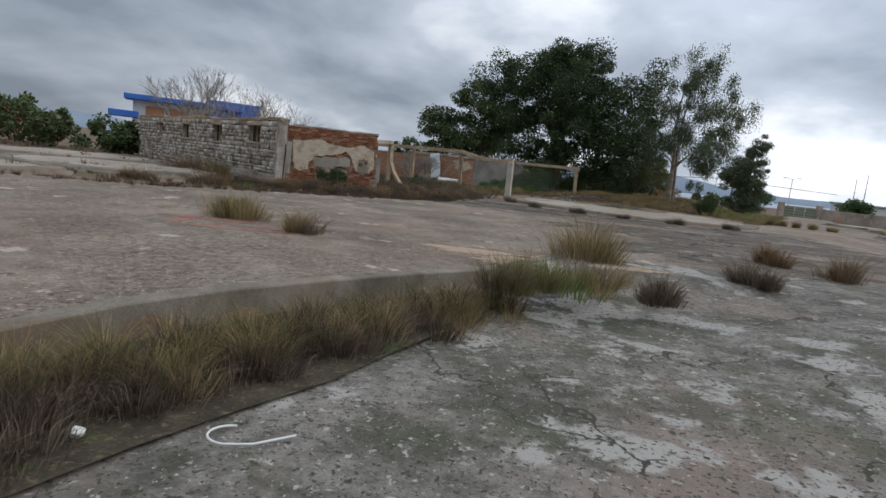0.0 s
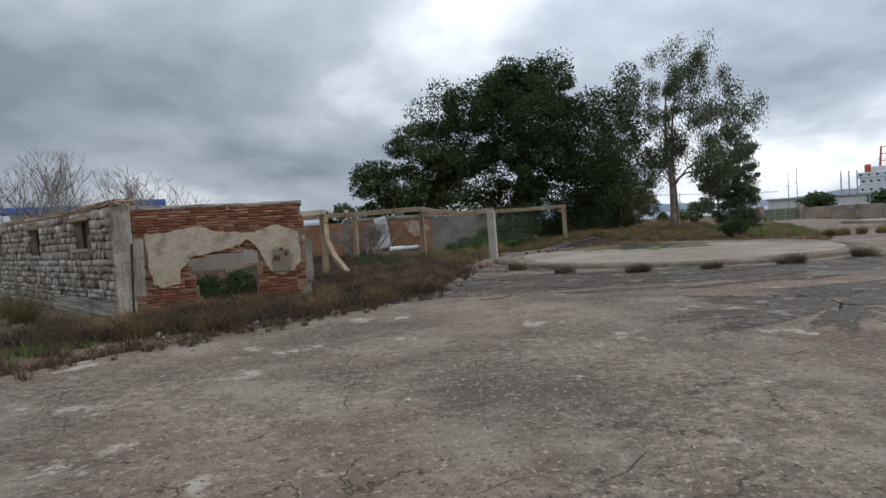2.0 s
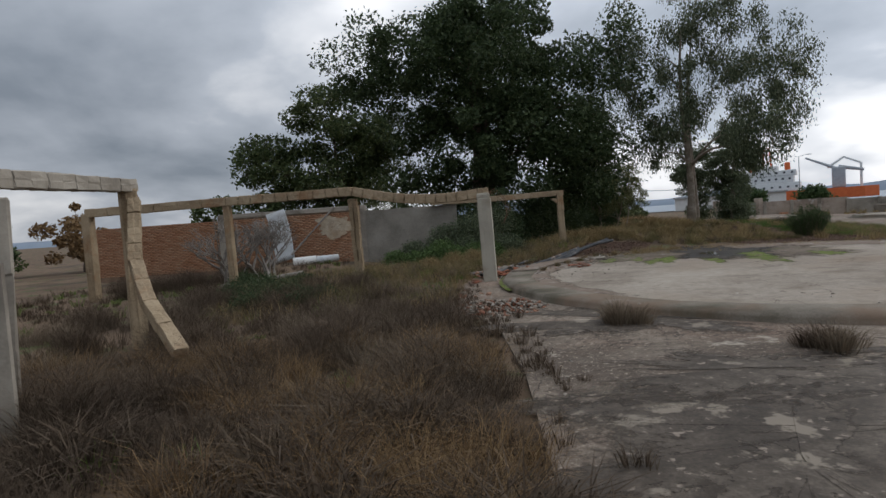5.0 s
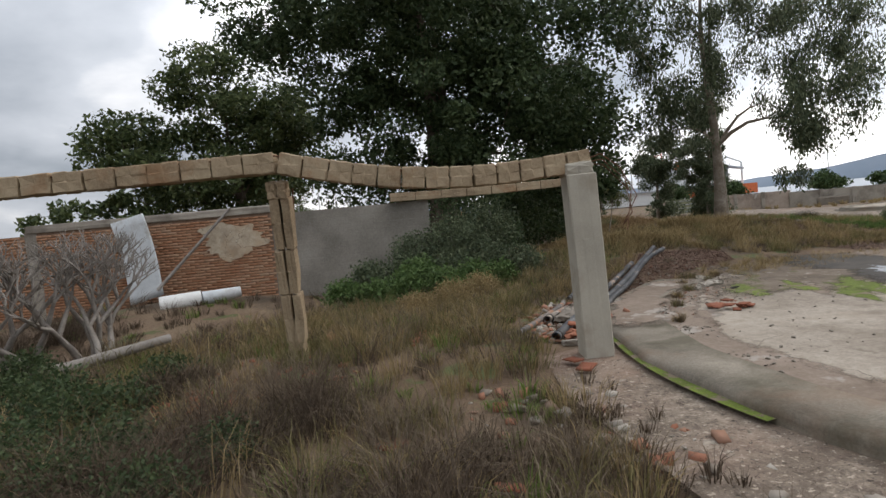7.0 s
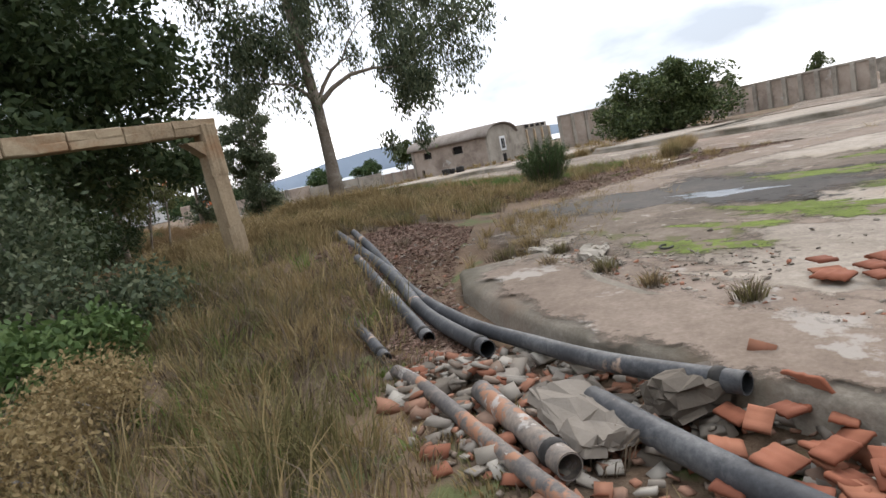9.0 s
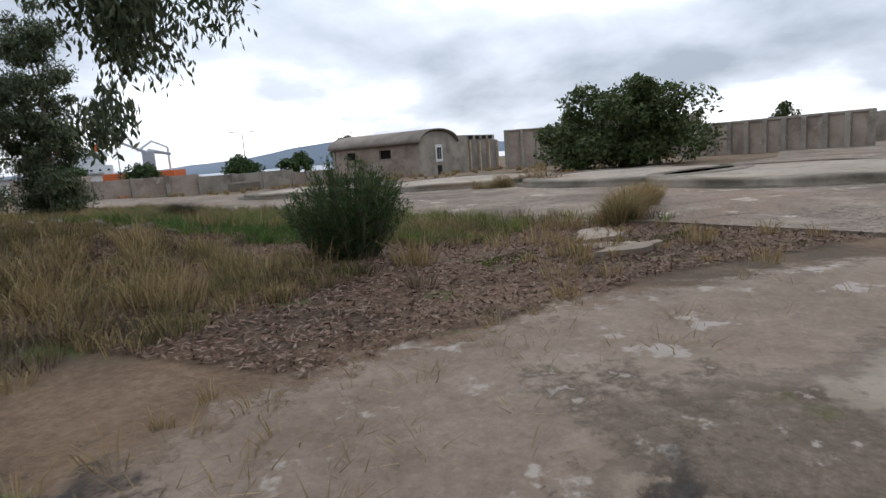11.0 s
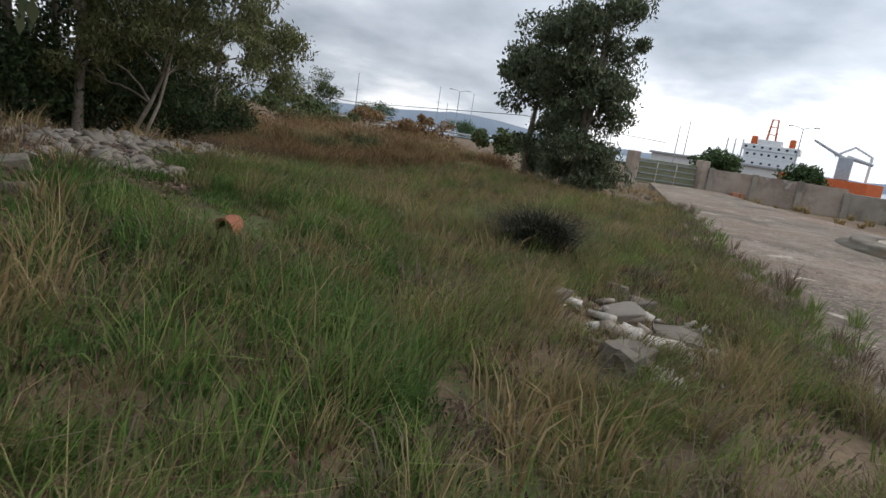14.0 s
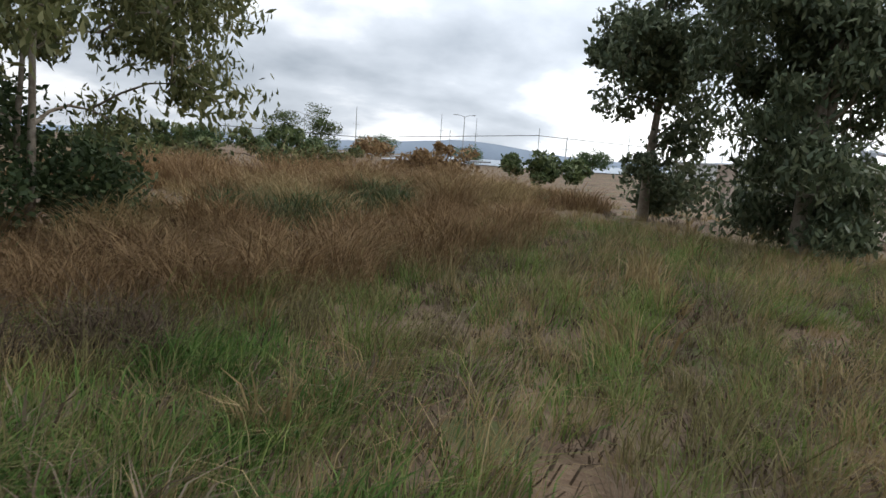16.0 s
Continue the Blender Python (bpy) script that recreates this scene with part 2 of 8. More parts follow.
M_RENDER = material("grey_cement_render", [(0.231, 0.205, 0.172), (0.336, 0.3, 0.251), (0.42, 0.38, 0.321)], 0.7, 0.95, 0.5, 25, 0.35,
                    stain=[((0.147, 0.125, 0.102), 0.5, 0.57)], bump_dist=0.01)
M_PINKWALL = material("patched_pinkish_render", [(0.25, 0.20, 0.165), (0.37, 0.30, 0.245), (0.47, 0.40, 0.34)], 0.6, 0.95, 0.5, 20, 0.35,
                      stain=[((0.17, 0.13, 0.105), 0.45, 0.58)], spots=[((0.42, 0.39, 0.35), 0.5, 0.62)], bump_dist=0.01)
M_BLOCK = material("grey_block_wall", [(0.14, 0.125, 0.105), (0.23, 0.21, 0.18), (0.32, 0.295, 0.255)], 0.9, 0.95, 0.5, 22, 0.35)
# Near-black that paints the unlit inside of openings.
M_DARK = material("unlit_inside_black", [(0.012, 0.011, 0.01), (0.02, 0.018, 0.016)], 2, 1.0, 0.0)
M_PIPE = material("weathered_dark_pipe", [(0.028, 0.029, 0.032), (0.06, 0.062, 0.066), (0.15, 0.15, 0.15)], 2.2, 0.6, 0.3, 30, 0.35,
                  spots=[((0.34, 0.25, 0.19), 2.4, 0.63)], bump_dist=0.004)
M_PIPECLAY = material("clay_stained_pipe", [(0.05, 0.05, 0.052), (0.13, 0.115, 0.105), (0.30, 0.24, 0.19)], 2.6, 0.7, 0.3, 30, 0.35, spots=[((0.30, 0.15, 0.09), 3.0, 0.56), ((0.36, 0.33, 0.30), 5.0, 0.62)], bump_dist=0.004)
M_TERRACOTTA = material("broken_terracotta", [(0.15, 0.053, 0.032), (0.26, 0.092, 0.052), (0.34, 0.15, 0.09)], 3, 0.9, 0.4, 40, 0.3, objvar=0.5, bump_dist=0.004)
M_RUBBLES = material("rubble_mix", [(0.22, 0.085, 0.05), (0.28, 0.14, 0.09), (0.17, 0.14, 0.11), (0.24, 0.21, 0.175), (0.34, 0.31, 0.265)], 3, 0.95, 0.5, 40, 0.3, island=0.8, bump_dist=0.006)
M_SHEET = material("pale_corrugated_sheet", [(0.40, 0.42, 0.43), (0.55, 0.57, 0.58), (0.66, 0.68, 0.69)], 2, 0.7, 0.2, 30, 0.3, stain=[((0.32, 0.30, 0.27), 2.0, 0.6)])
M_BARK = material("grey_brown_bark", [(0.05, 0.038, 0.028), (0.11, 0.085, 0.065), (0.2, 0.165, 0.13)], 4, 1.0, 1.0, 25, 0.5, bump_dist=0.03)
M_PALEBARK = material("pale_eucalyptus_bark", [(0.12, 0.09, 0.065), (0.22, 0.18, 0.14), (0.36, 0.32, 0.27)], 3, 0.95, 0.8, 18, 0.4, bump_dist=0.02)
M_TWIG = material("bare_grey_twigs", [(0.14, 0.12, 0.105), (0.24, 0.215, 0.19), (0.34, 0.31, 0.28)], 4, 0.95, 0.2, 25)
M_LEAFDARK = material("dark_green_leaves", [(0.023, 0.041, 0.016), (0.05, 0.077, 0.031), (0.095, 0.126, 0.054)], 1.2, 0.6, 0.0, 10, 0.3, island=0.6, transl=0.3)
M_LEAFEUC = material("grey_green_leaves", [(0.0438, 0.0625, 0.0336), (0.0875, 0.112, 0.06), (0.163, 0.181, 0.102)], 1.2, 0.55, 0.0, 10, 0.3, island=0.65, transl=0.25)
M_LEAFOLIVE = material("olive_green_leaves", [(0.028, 0.045, 0.017), (0.068, 0.095, 0.034), (0.14, 0.165, 0.065)], 1.2, 0.6, 0.0, 10, 0.3, island=0.6, transl=0.22)
# Lighter copy of M_LEAFOLIVE: light from behind the crown put into the colour.
M_LEAFLIGHT = material("backlight_toned_leaves", [(0.055, 0.068, 0.026), (0.12, 0.132, 0.052), (0.23, 0.225, 0.10)], 1.2, 0.55, 0.0, 10, 0.3, island=0.65, transl=0.42)
M_LEAFBUSH = material("mid_green_leaves", [(0.025, 0.05, 0.018), (0.055, 0.095, 0.032), (0.1, 0.14, 0.055)], 1.2, 0.6, 0.0, 10, 0.3, island=0.6, transl=0.22)
M_LEAFNETTLE = material("fresh_green_leaves", [(0.04, 0.075, 0.022), (0.085, 0.14, 0.042), (0.15, 0.21, 0.075)], 1.2, 0.6, 0.0, 10, 0.3, island=0.6, transl=0.25)
M_SCRUB = material("brown_scrub", [(0.095, 0.058, 0.03), (0.21, 0.132, 0.066), (0.35, 0.235, 0.12)], 0.6, 0.9, 0.0, 10, 0.3, island=0.5, transl=0.2)
M_DRY = material("dry_straw_grass", [(0.15, 0.105, 0.05), (0.28, 0.205, 0.10), (0.42, 0.325, 0.175)], 0.5, 0.9, 0.0, 8, 0.3, island=0.55, transl=0.3)
M_GREYGRASS = material("withered_grey_grass", [(0.085, 0.062, 0.042), (0.17, 0.13, 0.09), (0.28, 0.225, 0.165)], 0.5, 0.9, 0.0, 8, 0.3, island=0.55, transl=0.25)
M_WEED = material("dark_withered_weed", [(0.048, 0.033, 0.023), (0.098, 0.07, 0.048), (0.17, 0.13, 0.092)], 0.5, 0.9, 0.0, 8, 0.3, island=0.55, transl=0.2)
M_GREEN = material("green_grass", [(0.058, 0.1, 0.022), (0.135, 0.192, 0.045), (0.255, 0.295, 0.095)], 0.4, 0.8, 0.0, 8, 0.3, island=0.5, transl=0.3)
M_LUSH = material("deep_green_grass", [(0.0312, 0.0696, 0.0149), (0.0744, 0.138, 0.0299), (0.156, 0.228, 0.0633)], 0.4, 0.8, 0.0, 8, 0.3, island=0.5, transl=0.3)
M_MOSS = material("bright_green_moss", [(0.06, 0.06, 0.02), (0.10, 0.13, 0.025), (0.17, 0.22, 0.04)], 3, 1.0, 0.8, 40, 0.5, spots=[((0.16, 0.125, 0.09), 3.5, 0.56)], bump_dist=0.02)
M_MOSSFLAT = material("patchy_green_moss", [(0.06, 0.06, 0.02), (0.10, 0.13, 0.025), (0.17, 0.22, 0.04)], 3, 1.0, 0.8, 40, 0.5, spots=[((0.16, 0.125, 0.09), 3.5, 0.56)], bump_dist=0.02, fade=True)
M_OLIVEGRASS = material("olive_dry_grass", [(0.07, 0.064, 0.026), (0.15, 0.132, 0.055), (0.26, 0.225, 0.11)], 0.5, 0.9, 0.0, 8, 0.3, island=0.55, transl=0.3)
M_LITTER = material("fallen_leaf_litter", [(0.06, 0.031, 0.021), (0.12, 0.066, 0.045), (0.185, 0.113, 0.083), (0.27, 0.195, 0.155)], 1.5, 0.9, 0.0, 20, 0.3, island=0.75)
M_MUD = material("peach_mud_film", [(0.25, 0.175, 0.12), (0.32, 0.23, 0.16), (0.38, 0.29, 0.215)], 0.9, 0.9, 0.2, 25, 0.3, fade=True)
M_DUST = material("pinkish_dust", [(0.13, 0.096, 0.072), (0.19, 0.145, 0.112), (0.26, 0.205, 0.165)], 0.8, 0.95, 0.4, 30, 0.4, spots=[((0.30, 0.265, 0.23), 1.8, 0.6)], mid=(6.0, 0.5), fade=True)
M_DIRT = material("brown_washed_earth", [(0.07, 0.052, 0.038), (0.125, 0.096, 0.072), (0.20, 0.16, 0.125)], 0.9, 0.95, 0.5, 30, 0.45, spots=[((0.09, 0.085, 0.035), 1.6, 0.60), ((0.27, 0.235, 0.2), 5.0, 0.64)], mid=(6.0, 0.6), fade=True)
M_REDPAINT = material("worn_red_paint", [(0.20, 0.075, 0.055), (0.30, 0.12, 0.09), (0.36, 0.20, 0.16)], 1.5, 0.9, 0.3, 30, 0.4, mid=(6.0, 0.7), fade=True)
M_OIL = material("black_oily_stain", [(0.014, 0.012, 0.011), (0.032, 0.028, 0.024), (0.075, 0.06, 0.05)], 0.9, 0.8, 0.3, 12, 0.4, fade=True)
M_WATER = material("still_puddle_water", [(0.02, 0.021, 0.02), (0.03, 0.03, 0.028)], 1, 0.05, 0.0, fade=True)
M_WHITE = material("white_paint", [(0.62, 0.62, 0.61), (0.74, 0.74, 0.73)], 1.0, 0.5, 0.0, 10)
M_ORANGE = material("orange_red_paint", [(0.50, 0.10, 0.03), (0.62, 0.15, 0.05)], 1.0, 0.5, 0.0, 10)
M_GREYMETAL = material("grey_painted_steel", [(0.30, 0.32, 0.34), (0.42, 0.44, 0.46)], 1.0, 0.5, 0.0, 10)
M_BLUE = material("bright_blue_cladding", [(0.03, 0.10, 0.36), (0.05, 0.15, 0.48)], 0.3, 0.6, 0.1, 5)
M_BRICKFAR = material("orange_brick_infill", [(0.36, 0.17, 0.10), (0.46, 0.23, 0.14)], 0.8, 0.9, 0.1, 10)
# The air's haze is painted into the hills' blue-grey; there is no mist.
M_HILL = material("haze_tinted_hills", [(0.20, 0.245, 0.30), (0.24, 0.285, 0.34)], 0.004, 1.0, 0.0, 0.02)
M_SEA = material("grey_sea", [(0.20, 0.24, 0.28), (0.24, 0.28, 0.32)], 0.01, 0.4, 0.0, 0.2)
M_ROOF = material("old_fibre_cement_roof", [(0.15, 0.12, 0.10), (0.23, 0.195, 0.165), (0.30, 0.265, 0.235)], 0.8, 0.95, 0.4, 10, 0.4)
M_BOX = material("grey_switch_box", [(0.19, 0.159, 0.119), (0.275, 0.232, 0.176)], 2, 0.8, 0.2, 25)
M_WHITEPL = material("white_plastic", [(0.58, 0.57, 0.54), (0.7, 0.69, 0.66)], 3, 0.5, 0.0, 20)
M_BLACK = material("black_rubber", [(0.015, 0.014, 0.013), (0.04, 0.037, 0.034)], 5, 0.7, 0.2, 40)
M_GREENMETAL = material("faded_green_gate_paint", [(0.16, 0.17, 0.10), (0.24, 0.25, 0.16)], 1.5, 0.7, 0.1, 12)
M_GLASS = material("dark_window_glass", [(0.02, 0.025, 0.03), (0.035, 0.04, 0.045)], 1, 0.12, 0.0)


# ---- mesh helpers ----
def np_mesh(name, verts, polys, mats, smooth=False, index=None):
    """A mesh from arrays: verts (n, 3); polys (m, k) of one size k."""
    me = bpy.data.meshes.new(name)
    verts, polys = np.asarray(verts, np.float32), np.asarray(polys, np.int32)
    m, k = polys.shape
    me.vertices.add(len(verts))
    me.vertices.foreach_set("co", verts.ravel())
    me.loops.add(m * k)
    me.loops.foreach_set("vertex_index", polys.ravel())
    me.polygons.add(m)
    me.polygons.foreach_set("loop_start", np.arange(m, dtype=np.int32) * k)
    me.polygons.foreach_set("loop_total", np.full(m, k, np.int32))
    for mt in (mats if isinstance(mats, (list, tuple)) else [mats]):
        me.materials.append(mt)
    if index is not None:
        me.polygons.foreach_set("material_index", np.asarray(index, np.int32))
    if smooth:
        me.polygons.foreach_set("use_smooth", np.ones(m, bool))
    me.update(calc_edges=True)
    return me


def bm_mesh(name, bm, mat, smooth=False):
    me = bpy.data.meshes.new(name)
    bm.normal_update()
    bm.to_mesh(me)
    bm.free()
    me.materials.append(mat)
    if smooth:
        for p in me.polygons:
            p.use_smooth = True
    return me


def thing(name, label, category, loc=(0, 0, 0), rz=0.0, group="", kind=""):
    ob = new(name)
    ob.empty_display_size = 0.2
    ob.matrix_world = pose(*loc, 0, 0, rz)
    return tagged(ob, label, category, group, kind)


def part(name, data, parent, label="", m=None):
    ob = new(name, data)
    ob.parent = parent
    if m is not None:
        ob.matrix_basis = m
    if label:
        tagged(ob, label)
    return ob


def box_bm(sx, sy, sz, bevel=0.0, jit=0.0, rng=None, cuts=0):
    """A box on z = 0, centred in x and y; bevelled, its corners shaken by jit."""
    bm = bmesh.new()
    bmesh.ops.create_cube(bm, size=1)
    bmesh.ops.scale(bm, vec=(sx, sy, sz), verts=bm.verts)
    bmesh.ops.translate(bm, vec=(0, 0, sz / 2), verts=bm.verts)
    if cuts:
        bmesh.ops.subdivide_edges(bm, edges=bm.edges[:], cuts=cuts, use_grid_fill=True)
    if bevel:
        bmesh.ops.bevel(bm, geom=bm.edges[:], offset=bevel, segments=1, affect="EDGES")
    if jit:
        for v in bm.verts:
            v.co += Vector((rng.uniform(-jit, jit), rng.uniform(-jit, jit), rng.uniform(-jit, jit)))
    return bm


def box(name, sx, sy, sz, mat, bevel=0.0, jit=0.0, rng=None, cuts=0):
    return bm_mesh(name, box_bm(sx, sy, sz, bevel, jit, rng, cuts), mat)


def prism(name, outline, z0, z1, mat):
    """A flat polygon (x, y), drawn anticlockwise, with thickness."""
    bm = bmesh.new()
    top = [bm.verts.new((x, y, z1)) for x, y in outline]
    low = [bm.verts.new((x, y, z0)) for x, y in outline]
    n = len(outline)
    for i in range(n):
        bm.faces.new((low[i], low[(i + 1) % n], top[(i + 1) % n], top[i]))
    f1 = bm.faces.new(top)
    f2 = bm.faces.new(low[::-1])
    bm.normal_update()
    bmesh.ops.triangulate(bm, faces=[f1, f2])
    return bm_mesh(name, bm, mat)


def rock_mesh(name, rx, ry, rz, mat, seed):
    """A lump broken along flat faces: the hull of a few points near a box's skin."""
    rng = random.Random(seed)
    bm = bmesh.new()
    for sx in (-1, 1):
        for sy in (-1, 1):
            for sz in (-1, 1):
                for _ in range(2):
                    bm.verts.new((sx * rx * rng.uniform(0.45, 1.05), sy * ry * rng.uniform(0.45, 1.05), sz * rz * rng.uniform(0.6, 1.05)))
    bmesh.ops.convex_hull(bm, input=bm.verts[:])
    bmesh.ops.delete(bm, geom=[v for v in bm.verts if not v.link_faces], context="VERTS")
    bmesh.ops.bevel(bm, geom=bm.edges[:], offset=min(rx, ry, rz) * 0.1, segments=1, affect="EDGES")
    return bm_mesh(name, bm, mat)


def tube(points, radii, sides=7, cap=True):
    """Verts and quads of a tube along points."""
    pts = [Vector(p) for p in points]
    V, Fq = [], []
    ref = Vector((0.31, 0.2, 0.93))
    for i, p in enumerate(pts):
        d = (pts[min(i + 1, len(pts) - 1)] - pts[max(i - 1, 0)]).normalized()
        a = d.cross(ref)
        a = a.normalized() if a.length > 1e-3 else d.cross(Vector((1, 0, 0))).normalized()
        b = d.cross(a)
        for k in range(sides):
            w = 2 * math.pi * k / sides
            V.append(p + (a * math.cos(w) + b * math.sin(w)) * radii[i])
    for i in range(len(pts) - 1):
        for k in range(sides):
            k2 = (k + 1) % sides
            Fq.append((i * sides + k, i * sides + k2, (i + 1) * sides + k2, (i + 1) * sides + k))
    return V, Fq


def tubes_mesh(name, lines, mat, sides=6, smooth=True):
    V, Fq = [], []
    for pts, rad in lines:
        v, f = tube(pts, rad, sides)
        o = len(V)
        V += [tuple(p) for p in v]
        Fq += [tuple(i + o for i in q) for q in f]
    return np_mesh(name, V, Fq, mat, smooth)


def smooth_step(a, b, x):
    t = np.clip((x - a) / (b - a), 0, 1)
    return t * t * (3 - 2 * t)


def in_poly(x, y, poly):
    x, y = np.asarray(x, float), np.asarray(y, float)
    inside = np.zeros(x.shape, bool)
    n = len(poly)
    for i in range(n):
        x1, y1 = poly[i]
        x2, y2 = poly[(i + 1) % n]
        if y1 == y2:
            continue
        c = ((y1 > y) != (y2 > y)) & (x < (x2 - x1) * (y - y1) / (y2 - y1) + x1)
        inside ^= c
    return inside


def wave(x, y, s=1.0, seed=0.0):
    """A cheap smooth noise of about -1 to 1."""
    return (np.sin(x * 1.31 * s + seed) * np.cos(y * 1.07 * s - seed * 1.7) + 0.6 * np.sin(x * 2.3 * s - y * 1.9 * s + seed * 2.1)
            + 0.4 * np.cos(x * 4.1 * s + y * 3.7 * s + seed * 0.7)) / 1.6


# ---- ground ----
BASIN = (11.5, 32.0)
MOUNDS = ((18.4, 46.0, 0.72, 4.5), (9.9, 43.0, 0.42, 3.5), (14.0, 46.0, 0.3, 4.0), (1.0, 36.8, 0.25, 3.0), (-4.0, 24.0, 0.15, 3.5), (19.5, 51.0, 0.3, 2.5), (24.0, 62.0, 0.4, 6.0), (-1.0, 45.0, 0.45, 3.0))
CURB = [(-2.6, -6.0), (-1.2, -2.6), (-0.39, -0.69), (-0.08, 0.33), (0.44, 1.28), (1.14, 2.22), (2.09, 3.38), (3.33, 4.7), (4.76, 7.35)]
WEST = [(-70, 6), (-30, 8.5), (-12, 11.2), (-8.2, 12.4), (-6.1, 14.3), (-4.2, 16.4), (-2.3, 18.1), (-0.3, 20.1), (0.9, 21.7), (2.1, 26.0), (2.6, 28.5), (2.7, 31.4), (3.3, 34.2),
        (3.9, 35.6), (4.6, 35.7)]
ROADWEST = [(20.4, 33.8), (22.3, 36.4), (22.75, 38.1), (23.3, 39.8), (24.0, 41.1), (25.4, 43.7), (27.0, 46.4), (28.6, 50.1), (32.8, 57.3), (36.5, 64.0), (41.5, 73.2)]
ROADEAST = [(46.2, 73.2), (43.0, 66.0), (40.8, 58.0), (38.0, 52.5), (38.5, 47.0), (38.0, 41.0), (36.0, 36.0), (44.0, 30.0), (80, 22), (80, -60)]
arc = [(BASIN[0] + 7.2 * math.cos(a), BASIN[1] + 7.2 * math.sin(a)) for a in np.linspace(radians(152), radians(372), 30)]
YARD = [(-70, -60)] + CURB[:1] + CURB[1:] + [(15, 9.5), (15, -60)] + [(80, -60)] + ROADEAST[::-1][1:] + ROADWEST[::-1] + arc[::-1] + WEST[::-1]


def ground_height(x, y):
    x, y = np.asarray(x, float), np.asarray(y, float)
    z = -0.055 + 0.03 * wave(x, y, 0.9)
    soft = ~in_poly(x, y, YARD)
    for mx, my, h, r in MOUNDS:
        z = z + h * np.exp(-((x - mx) ** 2 + (y - my) ** 2) / (r * r)) * soft
    far = np.hypot(x - 15, y - 30)
    z = z - 0.6 * smooth_step(30, 75, far) * (x > 20) + 0.0
    ra, an = np.hypot(x - BASIN[0], y - BASIN[1]), np.degrees(np.arctan2(y - BASIN[1], x - BASIN[0]))
    ditch = np.exp(-((ra - 7.85) / 0.42) ** 2) * smooth_step(98, 110, an) * (1 - smooth_step(146, 154, an))
    z = z - (0.1 + z) * ditch
    low = in_poly(x, y, CURB + [(15, 9.5), (15, -14), (-6, -14)])
    z = np.where(low, z - 0.45, z)
    return z


def axis(lo, hi, stepw, far):
    inner = np.arange(lo, hi + 0.01, stepw)
    outer = np.geomspace(1.5, far, 16)
    return np.concatenate([lo - outer[::-1], inner, hi + outer])


def build_ground():
    gx, gy = axis(-22, 66, 0.5, 3500), axis(-14, 84, 0.5, 3500)
    X, Y = np.meshgrid(gx, gy)
    Z = ground_height(X, Y)
    V = np.stack([X, Y, Z], -1).reshape(-1, 3)
    w = len(gx)
    idx = (np.arange(len(gy) - 1)[:, None] * w + np.arange(w - 1)[None]).ravel()
    Q = np.stack([idx, idx + 1, idx + w + 1, idx + w], -1)
    tagged(new("ground", np_mesh("ground", V, Q, M_SOIL, True)), "dry brown soil with weeds around the concrete yard", "ground", kind="structure")


build_ground()


def build_yard():
    ob = new("pavement", prism("pavement", YARD, -0.34, 0.0, M_YARD))
    tagged(ob, "cracked grey weathered concrete yard and road", "concrete yard", kind="structure")
    # sunken pad beside the raised slab: low along the kerb, level with the yard at its far sides
    gx, gy = np.arange(-6, 15.01, 0.25), np.arange(-14, 9.6, 0.25)
    X, Y = np.meshgrid(gx, gy)
    k = np.clip((X - 4.5) / 5.5, 0, 1)
    k2 = np.clip((Y - 3.6 - 0.25 * (X - 4.0)) / 2.2, 0, 1)
    Z = -0.32 * (1 - smooth_step(0, 1, np.maximum(k, k2))) - 0.006 + 0.008 * wave(X, Y, 1.1)
    V = np.stack([X, Y, Z], -1).reshape(-1, 3)
    w = len(gx)
    jj, ii = np.meshgrid(np.arange(len(gy) - 1), np.arange(w - 1), indexing="ij")
    cx, cy = gx[ii] + 0.12, gy[jj] + 0.12
    keep = in_poly(cx, cy, [(a + 0.0, b) for a, b in CURB] + [(15, 9.5), (15, -14), (-6, -14)])
    near = np.zeros_like(keep)
    for dx, dy in ((0.3, 0), (-0.3, 0), (0, 0.3), (0, -0.3), (0.3, -0.3)):
        near |= in_poly(cx + dx, cy + dy, [(a, b) for a, b in CURB] + [(15, 9.5), (15, -14), (-6, -14)])
    keep |= near
    idx = (jj * w + ii)[keep]
    Q = np.stack([idx, idx + 1, idx + w + 1, idx + w], -1)
    tagged(new("sunken_pad", np_mesh("sunken_pad", V, Q, M_PAD, True)), "sunken grey concrete pad below a low kerb", "concrete pad", kind="structure")
    # kerb along the raised slab
    bm = bmesh.new()
    prev = None
    for i, (x, y) in enumerate(CURB):
        a = CURB[max(i - 1, 0)]
        b = CURB[min(i + 1, len(CURB) - 1)]
        d = Vector((b[0] - a[0], b[1] - a[1], 0)).normalized()
        nrm = Vector((d.y, -d.x, 0))
        p = Vector((x, y, 0))
        ring = [bm.verts.new(p + nrm * o + Vector((0, 0, z))) for o, z in ((0.03, -0.5), (0.03, 0.0), (0.015, 0.018), (-0.19, 0.02), (-0.2, -0.01))]
        if prev:
            for k in range(4):
                bm.faces.new((prev[k], ring[k], ring[k + 1], prev[k + 1]))
        prev = ring
    tagged(new("kerb", bm_mesh("kerb", bm, M_RIM)), "low weathered concrete kerb with overgrown edge", "kerb", kind="structure")


build_yard()


